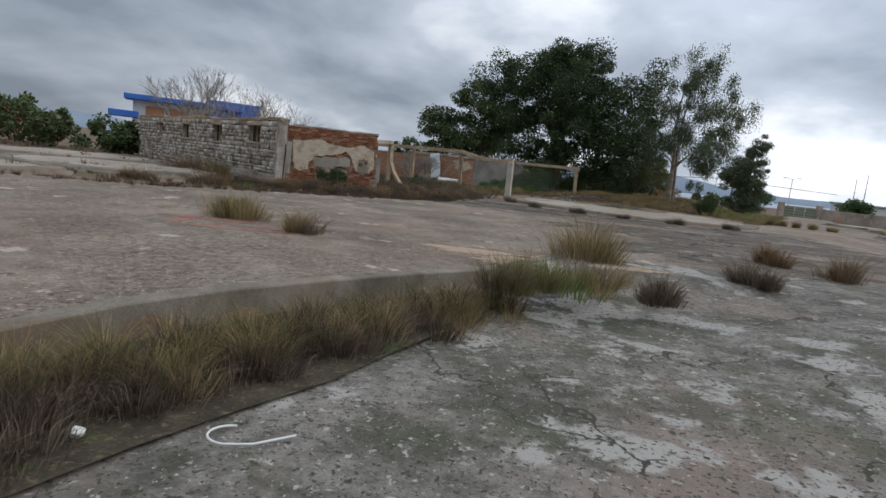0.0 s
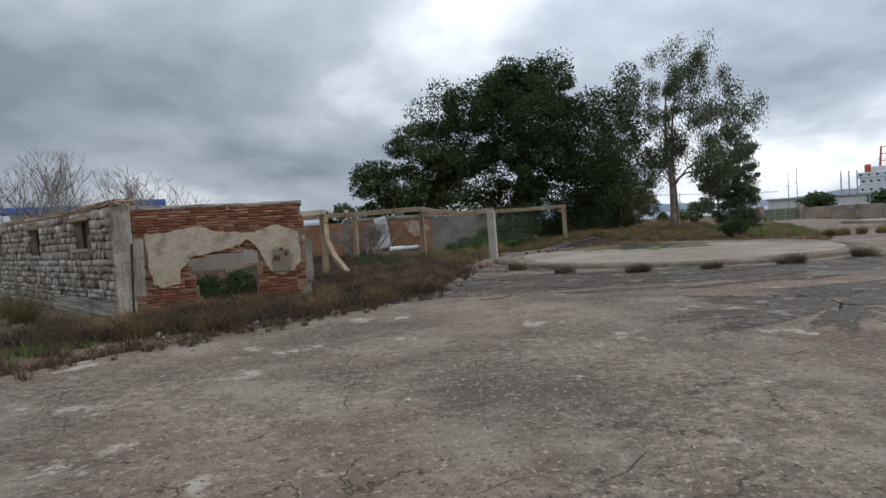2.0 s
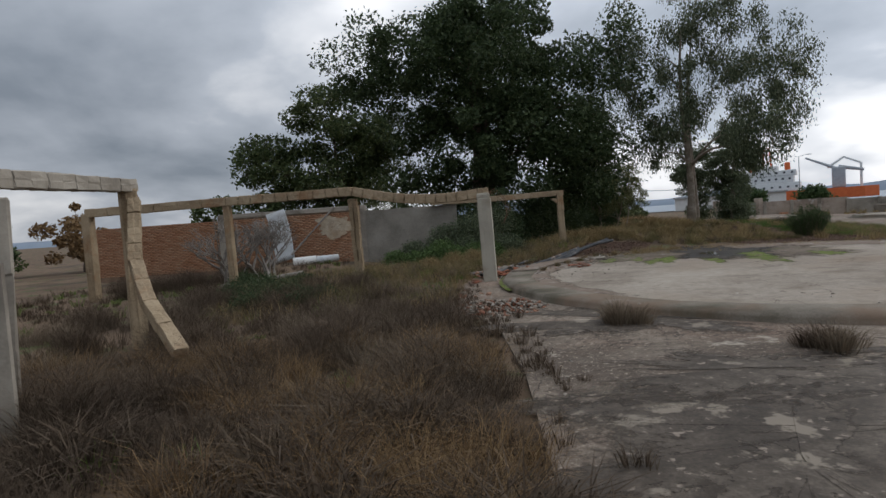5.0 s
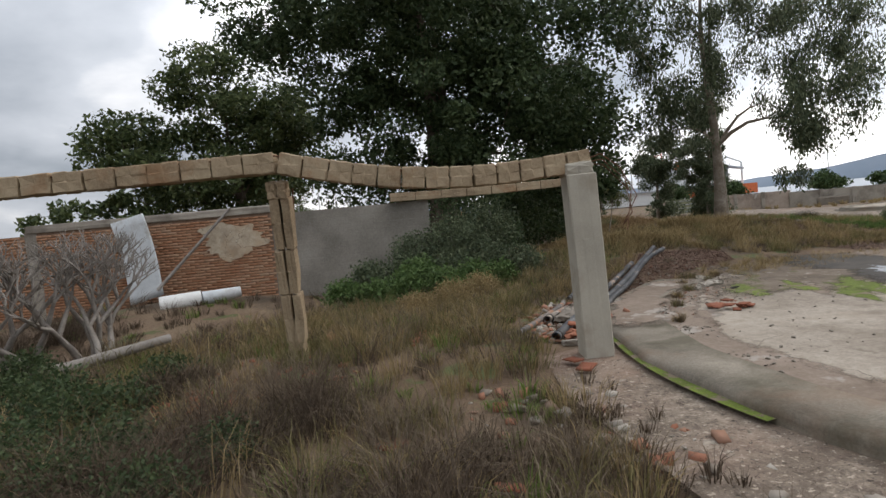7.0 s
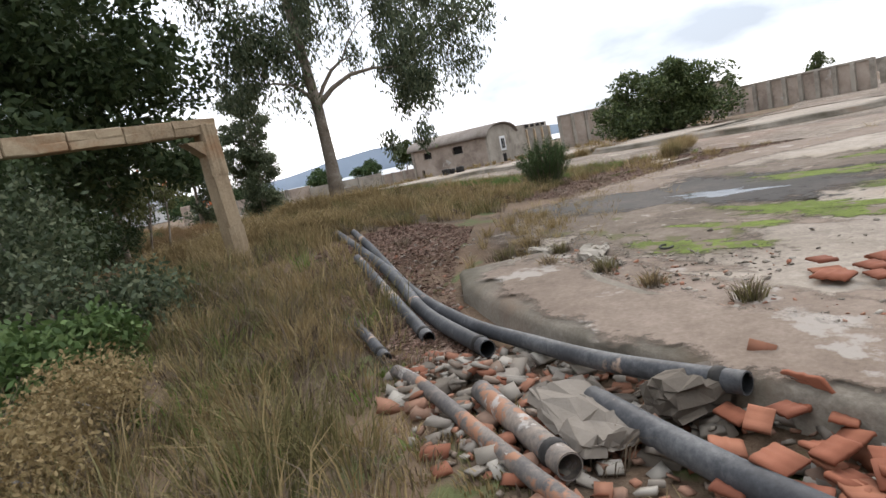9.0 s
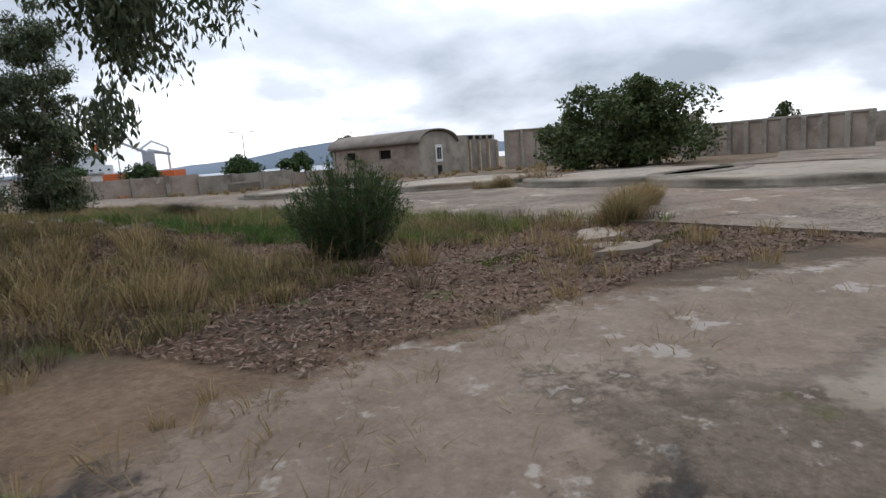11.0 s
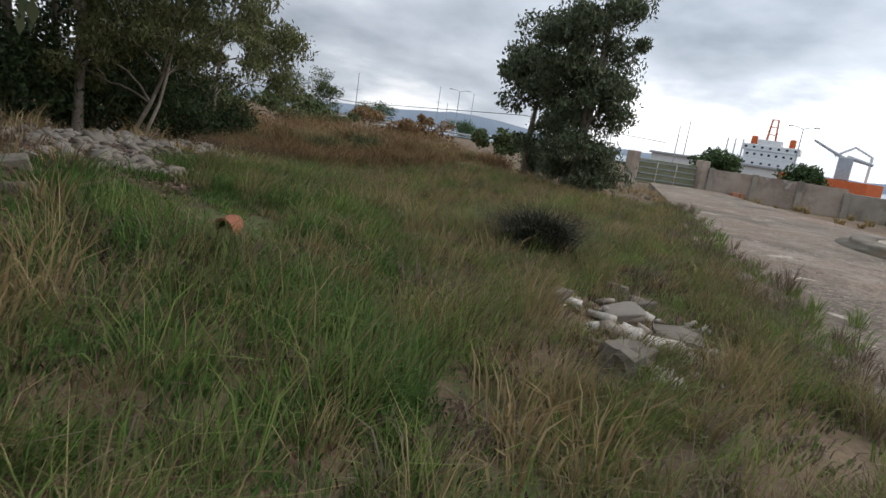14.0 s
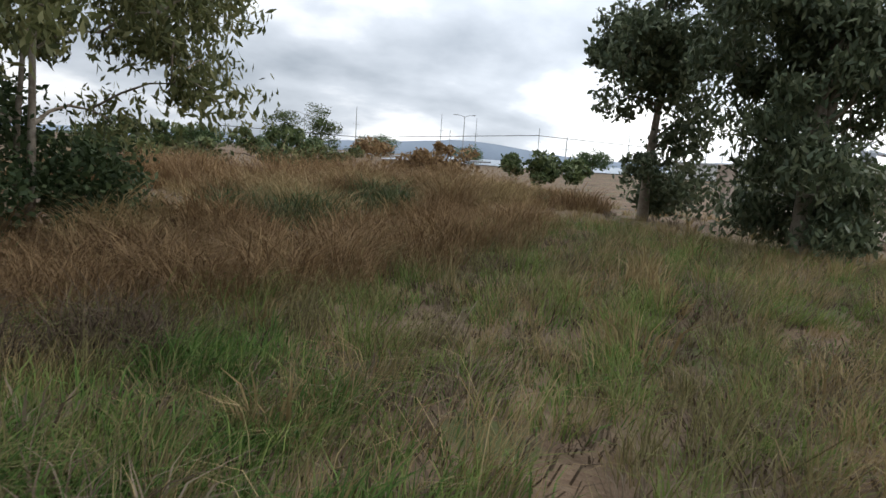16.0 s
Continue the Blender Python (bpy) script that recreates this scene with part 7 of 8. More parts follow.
def stones(spots, label, seed, heap=0.0):
    rng = random.Random(seed)
    for i, (x, y, s) in enumerate(spots):
        ob = new("stone", ROCKS[rng.randrange(7)])
        z = max(gz(x, y), -0.01 if bool(in_poly(x, y, YARD)) else -0.2)
        ob.matrix_world = pose(x, y, z + 0.03 * s + heap * rng.random() * (1 - i / max(1, len(spots))), rng.uniform(-12, 12), rng.uniform(-12, 12), rng.uniform(0, 360)) @ Matrix.Diagonal((s, s, s, 1))
        tagged(ob, label, "stone", group="loose stones")


r9 = random.Random(9)
rubble_stuff("rubble_chips", [(3.2, 30.4, 0.8, 0.2), (3.5, 30.5, 0.7, 0.2), (2.7, 30.4, 0.7, 0.1), (3.0, 31.1, 0.7, 0.1)], 1000, 0.038, M_RUBBLES, 3, "heap of broken brick and stone chips")
rubble_stuff("rubble_chips", [(5.4, 37.0, 0.8, 0.1), (6.0, 37.9, 0.8, 0.16), (6.3, 38.2, 0.6, 0.14), (4.8, 36.4, 0.6, 0.08), (5.6, 37.5, 0.7, 0.1)], 900, 0.045, M_RUBBLES, 4, "brick and stone rubble beside the pipes")
rubble_stuff("rubble_chips", [(19.2, 48.4, 1.4, 0.03), (19.5, 50.4, 0.8, 0.06), (19.0, 52.0, 0.9, 0.12), (19.9, 52.7, 0.7, 0.12)], 460, 0.07, M_STONE1, 5, "pale stone rubble at the foot of the trees")
stones([(20.0 + 0.75 * r9.uniform(-1, 1) * u, 51.4 + 1.0 * r9.uniform(-1, 1) * u, r9.uniform(0.35, 0.85)) for u in [0.25 + 0.75 * k / 34 for k in range(35)]], "pale angular stone in a rubble heap", 12, 0.16)
stones([(19.35 + 0.9 * abs(k / 22 - 0.45) + r9.uniform(-0.4, 0.4), 52.4 - 5.6 * k / 22 + r9.uniform(-0.3, 0.3), r9.uniform(0.25, 0.65)) for k in [j % 23 for j in range(40)]], "grey stone strewn along the edge of the grass", 13)
rubble_stuff("rubble_chips", [(20.0, 51.3, 0.9, 0.14), (19.4, 50.0, 0.9, 0.08), (19.6, 52.2, 0.8, 0.14), (19.4, 48.6, 0.8, 0.06), (19.9, 47.2, 0.7, 0.05)], 700, 0.055, M_STONE1, 15, "broken pale stones heaped in the grass")
rubble_stuff("rubble_chips", [(8.0, 37.4, 1.2, 0.02), (8.6, 36.0, 1.6, 0.02), (6.6, 34.0, 1.2, 0.02), (9.5, 38.2, 1.0, 0.02)], 150, 0.015, M_STONE1, 6, "small stone chips on the basin edge")
rubble_stuff("rubble_chips", [(6.3, 36.6, 0.5, 0.02), (7.3, 37.5, 0.6, 0.02), (8.4, 38.2, 0.6, 0.02), (5.6, 35.2, 0.5, 0.02), (5.0, 33.6, 0.5, 0.02), (9.2, 37.9, 0.8, 0.02), (7.9, 36.9, 0.8, 0.02)], 800, 0.016, M_STONE1, 10, "gravel and chips inside the basin rim")
rubble_stuff("rubble_chips", [(9.3, 39.75, 0.6, 0.01), (8.7, 39.35, 0.5, 0.01), (10.0, 40.1, 0.7, 0.01), (8.1, 38.95, 0.4, 0.01), (10.8, 40.2, 0.6, 0.01)], 420, 0.022, M_RUBBLES, 12, "brick and stone grit beside the basin rim")
rubble_stuff("rubble_chips", [(7.6, 37.7, 0.7, 0.01), (7.0, 36.9, 0.7, 0.01), (8.5, 37.9, 0.7, 0.01), (6.5, 36.3, 0.5, 0.01), (7.9, 36.8, 0.7, 0.01)], 560, 0.014, M_RUBBLES, 13, "loose grit strewn over the basin edge")
rubble_stuff("rubble_chips", [(2.0, 38.0, 1.2, 0.02), (0.6, 36.2, 1.2, 0.02), (3.2, 37.6, 1.0, 0.02), (-0.4, 35.4, 1.0, 0.02)], 260, 0.05, M_TERRACOTTA, 11, "broken orange brick in dry grass")
rubble_stuff("rubble_chips", [(24.6, 45.2, 0.7, 0.05), (24.2, 44.4, 0.5, 0.05)], 90, 0.06, M_STONE, 7, "grey rubble in the grass")
rubble_stuff("rubble_chips", [(-4.4, 17.9, 0.9, 0.05), (-3.0, 18.9, 0.9, 0.05), (-1.8, 19.8, 0.8, 0.05), (2.9, 33.8, 0.8, 0.05), (3.3, 32.6, 0.6, 0.04)], 260, 0.05, M_RUBBLES, 8, "scattered chips along the slab edge")
rubble_stuff("rubble_chips", [(6, 20, 9, 0.0), (2, 14, 8, 0.0), (12, 22, 8, 0.0), (5, 26, 3, 0.0)], 500, 0.022, M_STONE, 9, "tiny loose chips on the concrete yard")


stones([(6.5, 37.98, 0.8), (6.62, 38.4, 0.65), (6.35, 38.25, 0.8), (6.2, 38.0, 0.9), (6.05, 38.35, 0.65), (5.95, 37.75, 0.7), (6.25, 37.6, 0.55), (5.75, 38.15, 0.7), (5.6, 37.75, 0.55), (5.35, 37.05, 0.65), (5.9, 37.25, 0.6), (6.1, 37.5, 0.5), (5.55, 37.2, 0.5), (6.4, 38.6, 0.5), (5.9, 38.5, 0.5), (5.22, 35.85, 1.1), (4.6, 36.0, 0.9), (4.2, 36.4, 0.5), (3.2, 31.2, 0.7), (3.5, 30.9, 0.6), (3.8, 30.6, 0.55), (3.3, 30.4, 0.5), (2.9, 30.9, 0.5), (3.6, 31.3, 0.45)], "broken pale concrete lump among brick rubble", 1)
stones([(18.3 + i * 0.052 + r9.uniform(-0.3, 0.3), 51.3 + i * 0.05 + r9.uniform(-0.3, 0.3), r9.uniform(0.6, 1.3)) for i in range(40)] + [(19.5 + r9.uniform(-0.5, 0.5), 50.4 + r9.uniform(-0.3, 0.3), r9.uniform(0.4, 0.8)) for i in range(10)] + [(19.0 + r9.uniform(-0.8, 0.8), 46.5 + i * 0.4, r9.uniform(0.3, 0.6)) for i in range(9)] + [(19.7 + r9.uniform(-0.7, 0.6), 43.2 + i * 0.2, r9.uniform(0.4, 0.9)) for i in range(18)], "pale rough stone in a line of rubble", 2)
stones([(24.5, 45.3, 1.2), (24.0, 45.5, 0.9), (24.9, 45.7, 1.0), (25.0, 46.3, 0.8)], "grey stone in grass beside the road", 3)
for k, (x, y, z, sx, sy, sz, rz) in enumerate(((5.72, 36.86, -0.02, 0.5, 0.24, 0.17, 130), (5.48, 37.38, 0.06, 0.55, 0.32, 0.06, 35))):
    lump = new("concrete_lump", box("concrete_lump", sx, sy, sz, M_STONE1, 0.02, 0.028, random.Random(60 + k), 2))
    lump.matrix_world = pose(x, y, z, 5, -6, rz)
    tagged(lump, "broken grey concrete lump beside the pipes", "rubble")
blk = new("concrete_block", box("concrete_block", 0.3, 0.24, 0.22, M_STONE1, 0.02, 0.02, random.Random(3), 1))
blk.matrix_world = pose(23.9, 44.15, 0.0, 6, -4, 25)
tagged(blk, "pale broken concrete block in grass", "block")
sl = new("concrete_slab", box("concrete_slab", 0.38, 0.26, 0.05, M_STONE1, 0.015, 0.02, random.Random(4), 1))
sl.matrix_world = pose(24.75, 44.85, 0.04, 8, 4, -20)
tagged(sl, "thin broken concrete slab in grass", "slab")


def pipe(line, r, label, mat=None, lift=0.0):
    """A hollow pipe lying along a line of (x, y, height over the soil), with a collar at its first end."""
    pts = [Vector((x, y, max(gz(x, y), -0.06) + r + h + lift)) for x, y, h in line]
    ob = thing("pipe", label, "pipe", tuple(pts[0]))
    o0 = pts[0].copy()
    fine = []
    for i in range(len(pts) - 1):
        p0, p1, p2, p3 = pts[max(i - 1, 0)], pts[i], pts[i + 1], pts[min(i + 2, len(pts) - 1)]
        for k in range(5):
            t = k / 5
            fine.append(0.5 * (2 * p1 + (p2 - p0) * t + (2 * p0 - 5 * p1 + 4 * p2 - p3) * t * t + (3 * p1 - p0 - 3 * p2 + p3) * t ** 3) - o0)
    fine.append(pts[-1] - o0)
    n = len(fine) - 1
    V, Q = tube(fine, [r] * (n + 1), 16)
    V2, Q2 = tube(fine, [r * 0.88] * (n + 1), 16)
    o = len(V)
    Q = Q + [tuple(i + o for i in q[::-1]) for q in Q2]
    for e in (0, n):
        for k in range(16):
            k2 = (k + 1) % 16
            Q.append((e * 16 + k, e * 16 + k2, o + e * 16 + k2, o + e * 16 + k))
    part("pipe_wall", np_mesh("pipe_wall", [tuple(v) for v in V + V2], Q, mat or M_PIPE, True), ob)
    u = (fine[1] - fine[0]).normalized()
    part("collar", tubes_mesh("collar", [([u * 0.10, u * 0.11, u * 0.15, u * 0.16], [r * 1.01, r * 1.12, r * 1.12, r * 1.01])], M_BLACK, 16), ob, "raised dark pipe collar")
    return ob


pipe([(5.62, 36.66, 0.14), (6.05, 37.3, 0.10), (6.58, 37.85, 0.05), (7.29, 38.59, 0.02), (8.49, 39.62, 0.01), (10.1, 40.9, 0.02), (11.65, 42.03, 0.02)], 0.056, "long dark grey pipe curving along the basin rim")
pipe([(4.45, 36.17, 0.02), (5.05, 36.78, 0.04), (5.67, 37.36, 0.06)], 0.066, "broken dark grey pipe with a rust-stained end among rubble")
pipe([(5.05, 37.38, 0.03), (5.45, 37.7, 0.04), (5.85, 38.01, 0.05)], 0.062, "short clay-stained pipe with a collar", M_PIPECLAY)
pipe([(4.15, 36.68, 0.0), (4.99, 37.51, 0.01), (5.96, 38.41, 0.01), (6.25, 38.75, 0.0)], 0.045, "thin pale-stained pipe in grass", M_PIPECLAY)
pipe([(6.58, 38.19, 0.03), (7.74, 39.16, 0.01), (9.07, 40.18, 0.01), (11.55, 42.3, 0.02)], 0.063, "long dark pipe with peeling coating")
pipe([(7.0, 38.82, 0.0), (8.27, 39.8, 0.01), (9.6, 40.85, 0.0)], 0.056, "dark pipe half sunk beside the others")
pipe([(6.5, 38.95, 0.0), (6.95, 39.35, 0.01), (7.4, 39.75, 0.0)], 0.045, "short pipe stub in grass")


def tile(x, y, z, rx, ry, rz, s, w=0.34, label="broken orange terracotta tile in a heap"):
    """A curved hollow-clay tile with ribs."""
    V, Q = [], []
    n = 8
    for t in (0.0, 0.018):
        for j in (0, 1):
            for i in range(n + 1):
                u = i / n - 0.5
                V.append((u * w * s, (j - 0.5) * 0.26 * s, 0.007 * math.cos(u * 6.28 * 3) * s + t))
    m = n + 1
    for i in range(n):
        Q += [(i, i + m, i + m + 1, i + 1), (2 * m + i, 2 * m + i + 1, 3 * m + i + 1, 3 * m + i), (i, i + 1, 2 * m + i + 1, 2 * m + i), (m + i, 3 * m + i, 3 * m + i + 1, m + i + 1)]
    Q += [(0, 2 * m, 3 * m, m), (n, m + n, 3 * m + n, 2 * m + n)]
    ob = new("terracotta_tile", np_mesh("terracotta_tile", V, Q, M_TERRACOTTA))
    ob.matrix_world = pose(x, y, z, rx, ry, rz)
    tagged(ob, label, "tile", group="broken tiles")


rt = random.Random(41)
for i in range(40):
    cx, cy, ch = rt.choice(((5.2, 36.45, 0.14), (5.05, 36.25, 0.12), (5.35, 36.6, 0.1), (4.95, 36.05, 0.06), (4.8, 36.6, 0.03), (4.6, 36.45, 0.02)))
    tile(cx + rt.uniform(-0.25, 0.25), cy + rt.uniform(-0.22, 0.22), 0.02 + 0.55 * ch * rt.random(), rt.uniform(-16, 16), rt.uniform(-16, 16), rt.uniform(0, 360), rt.uniform(0.22, 0.52))
tile(5.58, 36.42, 0.11, 62, 8, 35, 0.65, label="large orange-brown tile leaning on the basin rim")
for i in range(9):
    tile(7.2 + rt.uniform(-0.3, 0.3), 35.8 + rt.uniform(-0.22, 0.22), 0.122 + 0.008 * i, rt.uniform(-4, 4), rt.uniform(-4, 4), 30 + rt.uniform(-25, 25), rt.uniform(0.4, 0.7), label="orange roof tile stacked on the basin floor")
for i in range(10):
    tile(rt.uniform(0.2, 4.2), rt.uniform(32, 36.5), 0.06, rt.uniform(-10, 10), rt.uniform(-10, 10), rt.uniform(0, 360), rt.uniform(0.5, 0.9), label="broken orange tile in dry grass")
# clay pot lying in the grass
pot = thing("clay_pot", "terracotta pipe-like pot lying open in green grass", "pot", (21.36, 45.15, gz(21.36, 45.15) + 0.08), 0)
pts = [Vector((0, 0, 0)), Vector((0.04, 0.0, 0)), Vector((0.16, 0.06, 0.0)), Vector((0.27, 0.11, 0))]
Vp, Qp = tube(pts, [0.085, 0.076, 0.08, 0.065], 18)
Vi, Qi = tube(pts, [0.072, 0.066, 0.068, 0.01], 18)
oo = len(Vp)
Qp = Qp + [tuple(i + oo for i in q[::-1]) for q in Qi] + [(k, (k + 1) % 18, oo + (k + 1) % 18, oo + k) for k in range(18)]
part("body", np_mesh("body", [tuple(v) for v in Vp + Vi], Qp, M_TERRACOTTA, True), pot, "", pose(0, 0, 0, 0, 0, 60))
# hose arcs, litter
hs = thing("hose", "thin black hose curled on the concrete", "hose", (2.7, 21.2, 0.012))
part("hose_tube", tubes_mesh("hose_tube", [([(x - 2.7, y - 21.2, 0.01) for x, y in ((2.25, 20.2), (2.32, 20.15), (2.4, 20.13), (2.63, 20.19), (2.85, 20.32), (3.02, 20.5), (3.07, 20.7), (2.97, 20.92))], [0.009] * 8)], M_BLACK, 6), hs)
wr = thing("cable", "white plastic conduit hoop lying on concrete", "cable", (1.68, -1.2, -0.3))
part("hoop", tubes_mesh("hoop", [([(0.15 * math.cos(a) - 0.05, 0.13 * math.sin(a), 0.012) for a in np.linspace(1.7, 4.7, 12)] + [(0.12, -0.08, 0.012), (0.34, 0.1, 0.016)], [0.008] * 14)], M_WHITEPL, 6), wr)
cp = new("plastic_cup", box("plastic_cup", 0.07, 0.06, 0.09, M_WHITEPL, 0.012, 0.006, random.Random(1)))
cp.matrix_world = pose(0.78, -1.47, -0.28, 50, 20, 30)
tagged(cp, "crushed white plastic cup on the ground", "litter")
for i, (x, y, s) in enumerate(((8.85, 37.7, 0.75), (8.3, 37.5, 0.4), (9.3, 38.3, 0.55))):
    rg = new("flat_debris", box("flat_debris", 0.5 * s, 0.32 * s, 0.03, M_RENDER, 0.008, 0.03, random.Random(i), 2))
    rg.matrix_world = pose(x, y, 0.13, 4, -5, 40 * i)
    tagged(rg, "grey flat debris on the basin edge", "debris")
tg = thing("tangle", "black rubber strip on the basin floor", "debris", (8.7, 37.0, 0.13))
part("strip", tubes_mesh("strip", [([(0.08 * math.cos(a) * (1 + a * 0.08), 0.06 * math.sin(a), 0.012) for a in np.linspace(0, 4.5, 14)], [0.011] * 14)], M_BLACK, 6), tg)
# dumped slabs in the leaf litter
def broken_slab(outline, z, seed):
    """A flat slab with a chipped, uneven outline."""
    rng = random.Random(seed)
    o = []
    for (ax, ay), (bx, by) in zip(outline, outline[1:] + outline[:1]):
        for k in range(5):
            u = k / 5
            o.append((ax + (bx - ax) * u + rng.uniform(-0.025, 0.025), ay + (by - ay) * u + rng.uniform(-0.025, 0.025)))
    tagged(new("concrete_slab", prism("concrete_slab", o[::-1], -0.1, z, M_DISC)), "half-buried pale concrete slab among fallen leaves", "slab")


broken_slab([(20.48, 37.41), (21.09, 37.43), (21.53, 37.45), (21.8, 37.18), (21.44, 36.93), (21.3, 36.73), (20.83, 36.91)], 0.004, 1)
broken_slab([(20.03, 37.4), (20.33, 37.36), (20.42, 36.83), (20.44, 36.62), (20.22, 36.64), (19.99, 37.1)], -0.012, 2)
broken_slab([(19.3, 37.1), (19.6, 36.98), (20.11, 36.4), (20.04, 36.3), (19.5, 36.6)], 0.05, 3)
for i, (x, y) in enumerate(((19.25, 38.25), (19.55, 37.95), (19.8, 37.35), (20.12, 36.85), (20.62, 36.75), (20.72, 36.3), (20.95, 36.05), (19.4, 38.1))):
    rgm = np.random.default_rng(300 + i)
    nm = 420
    am = rgm.random(nm) * 6.283
    rm = 0.26 * np.sqrt(rgm.random(nm))
    Vm, Qm = blades(rgm, rm * np.cos(am) * 1.2, rm * np.sin(am) * 0.6, np.zeros(nm), 0.015 + 0.03 * rgm.random(nm), np.full(nm, 0.006), 0.3 + rgm.random(nm), 0.5)
    mo = thing("moss_clump", "low bright green moss and clover among fallen leaves", "moss", (x, y, gz(x, y) + 0.01))
    part("moss_mat", np_mesh("moss_mat", Vm, Qm, M_MOSS), mo)
dk = thing("dark_debris", "black burnt bags on a round basin", "debris", (39.3, 50.6, 0.2))
for i, (dx, dy, s) in enumerate(((0, 0, 1.8), (0.35, -0.3, 1.4), (0.8, -0.7, 1.6))):
    part("bag", rock_mesh("bag", 0.16 * s, 0.14 * s, 0.13 * s, M_BLACK, 20 + i), dk, "", pose(dx, dy, 0.15))
lowwall = thing("low_rubble_wall", "low broken stone footing on the mound", "low wall", (0, 0, 0))
for i in range(26):
    part("footing_stone", ROCKS[i % 5], lowwall, "", pose(5.6 + (i % 13) * 0.36, 42.4 + (i % 13) * 0.02 + 0.1 * (i // 13), 0.16 + 0.14 * (i // 13) + 0.012 * (i % 13), 0, 0, 20 * i) @ Matrix.Diagonal((1.1, 1.1, 1.1, 1)))


# ---- far buildings ----
def build_shed():
    """Vaulted shed, its lean-to and the ribbed tank walls beyond."""
    A, B = Vector((62.40, 62.90, -0.75)), Vector((60.06, 53.49, -0.75))
    d = B - A
    rz = math.degrees(math.atan2(d.y, d.x))
    ln = d.length
    ob = thing("shed", "derelict vaulted concrete shed with stained walls", "shed", tuple(A), rz)
    holes = [(ln * 0.16, ln * 0.27, 2.2, 2.85), (ln * 0.55, ln * 0.68, 2.1, 2.85), (ln * 0.10, ln * 0.135, 0.0, 1.1)]
    w = part("wall", bm_mesh("wall", wall_with_holes(ln, 3.2, 0.3, holes), M_PINKWALL), ob, "stained pinkish rendered wall")
    for a, b, lo, hi in holes:
        # a near-black sheet in each opening stands for the unlit room
        part("dark_pane", box("dark_pane", b - a, 0.05, hi - lo, M_DARK), w, "dark sheet standing for the unlit room in an empty window", pose((a + b) / 2, 0.27, lo))
        part("frame", box("frame", b - a + 0.15, 0.08, 0.08, M_RENDER, 0.01), w, "", pose((a + b) / 2, -0.03, lo - 0.09))
    for x in (0.1, ln - 0.1):
        part("quoin", box("quoin", 0.28, 0.34, 3.2, M_RENDER, 0.02), w, "pale corner strip", pose(x, 0.1, 0))
    depth = 5.9
    # end gable wall, vaulted
    out = [(0, -0.3), (depth, -0.3), (depth, 3.2)] + [(depth / 2 + depth / 2 * math.cos(a), 3.2 + 1.0 * math.sin(a)) for a in np.linspace(0.15, math.pi - 0.15, 9)] + [(0, 3.2)]
    g = part("gable", prism("gable", out, 0.0, 0.3, M_RENDER), ob, "grey cement gable", Matrix(((0, 0, 1, ln - 0.3), (1, 0, 0, 0), (0, 1, 0, 0), (0, 0, 0, 1))))
    part("gable_far", prism("gable_far", out, 0.0, 0.3, M_RENDER), ob, "", Matrix(((0, 0, 1, 0), (1, 0, 0, 0), (0, 1, 0, 0), (0, 0, 0, 1))))
    gw = part("gable_window", box("gable_window", 0.06, 1.15, 1.5, M_WHITE, 0.02), ob, "white-framed window", pose(ln + 0.02, 2.95, 1.5))
    part("pane", box("pane", 0.04, 0.7, 1.0, M_GLASS), gw, "dark glass pane", pose(0.03, 0, 0.25))
    part("bar", box("bar", 0.05, 0.05, 1.0, M_RENDER), gw, "", pose(0.04, 0, 0.25))
    # no hole here: a dark box on the gable paints the doorway's shade
    part("gable_opening", box("gable_opening", 0.06, 0.7, 1.2, M_DARK), ob, "dark panel standing for the shade in a doorway", pose(ln + 0.0, 2.95, 0.0))
    V, Q = [], []
    n = 12
    for j, x in enumerate((-0.3, ln + 0.25)):
        for i in range(n + 1):
            a = math.pi - 0.0 - math.pi * i / n
            V.append((x, depth / 2 + (depth / 2 + 0.3) * math.cos(a), 3.2 + 1.12 * math.sin(a)))
    for i in range(n):
        Q.append((i, i + 1, n + 2 + i, n + 1 + i))
    rf = part("roof", np_mesh("roof", V, Q, M_ROOF, True), ob, "brown vaulted roof")
    md = rf.modifiers.new("thickness", "SOLIDIFY")
    md.thickness = 0.12
    # lean-to with columns and a flat parapet
    part("side_wing", bm_mesh("side_wing", wall_with_holes(2.6, 3.4, 0.3, []), M_RENDER), ob, "grey rendered side wing", pose(ln, depth, 0, 0, 0, 90))
    part("parapet", box("parapet", 3.0, 8.6, 0.5, M_RENDER, 0.03), ob, "flat roof parapet with openings", pose(ln - 1.65, depth + 4.35, 3.3))
    for i in range(4):
        # dark boxes on the parapet face paint the shade in its openings
        part("parapet_opening", box("parapet_opening", 0.06, 0.85, 0.32, M_DARK), ob, "", pose(ln - 0.14, depth + 3.4 + i * 1.4, 3.4))
        part("rib_column", box("rib_column", 0.25, 0.25, 3.2, M_PLASTER, 0.02), ob, "pale column", pose(ln + 0.02, depth + 2.8 + i * 2.0, 0))
    part("bay_wall", bm_mesh("bay_wall", wall_with_holes(6.4, 3.28, 0.25, []), M_BLOCK), ob, "grey infill wall", pose(ln - 0.08, depth + 2.6, 0, 0, 0, 90))
    return ob


build_shed()


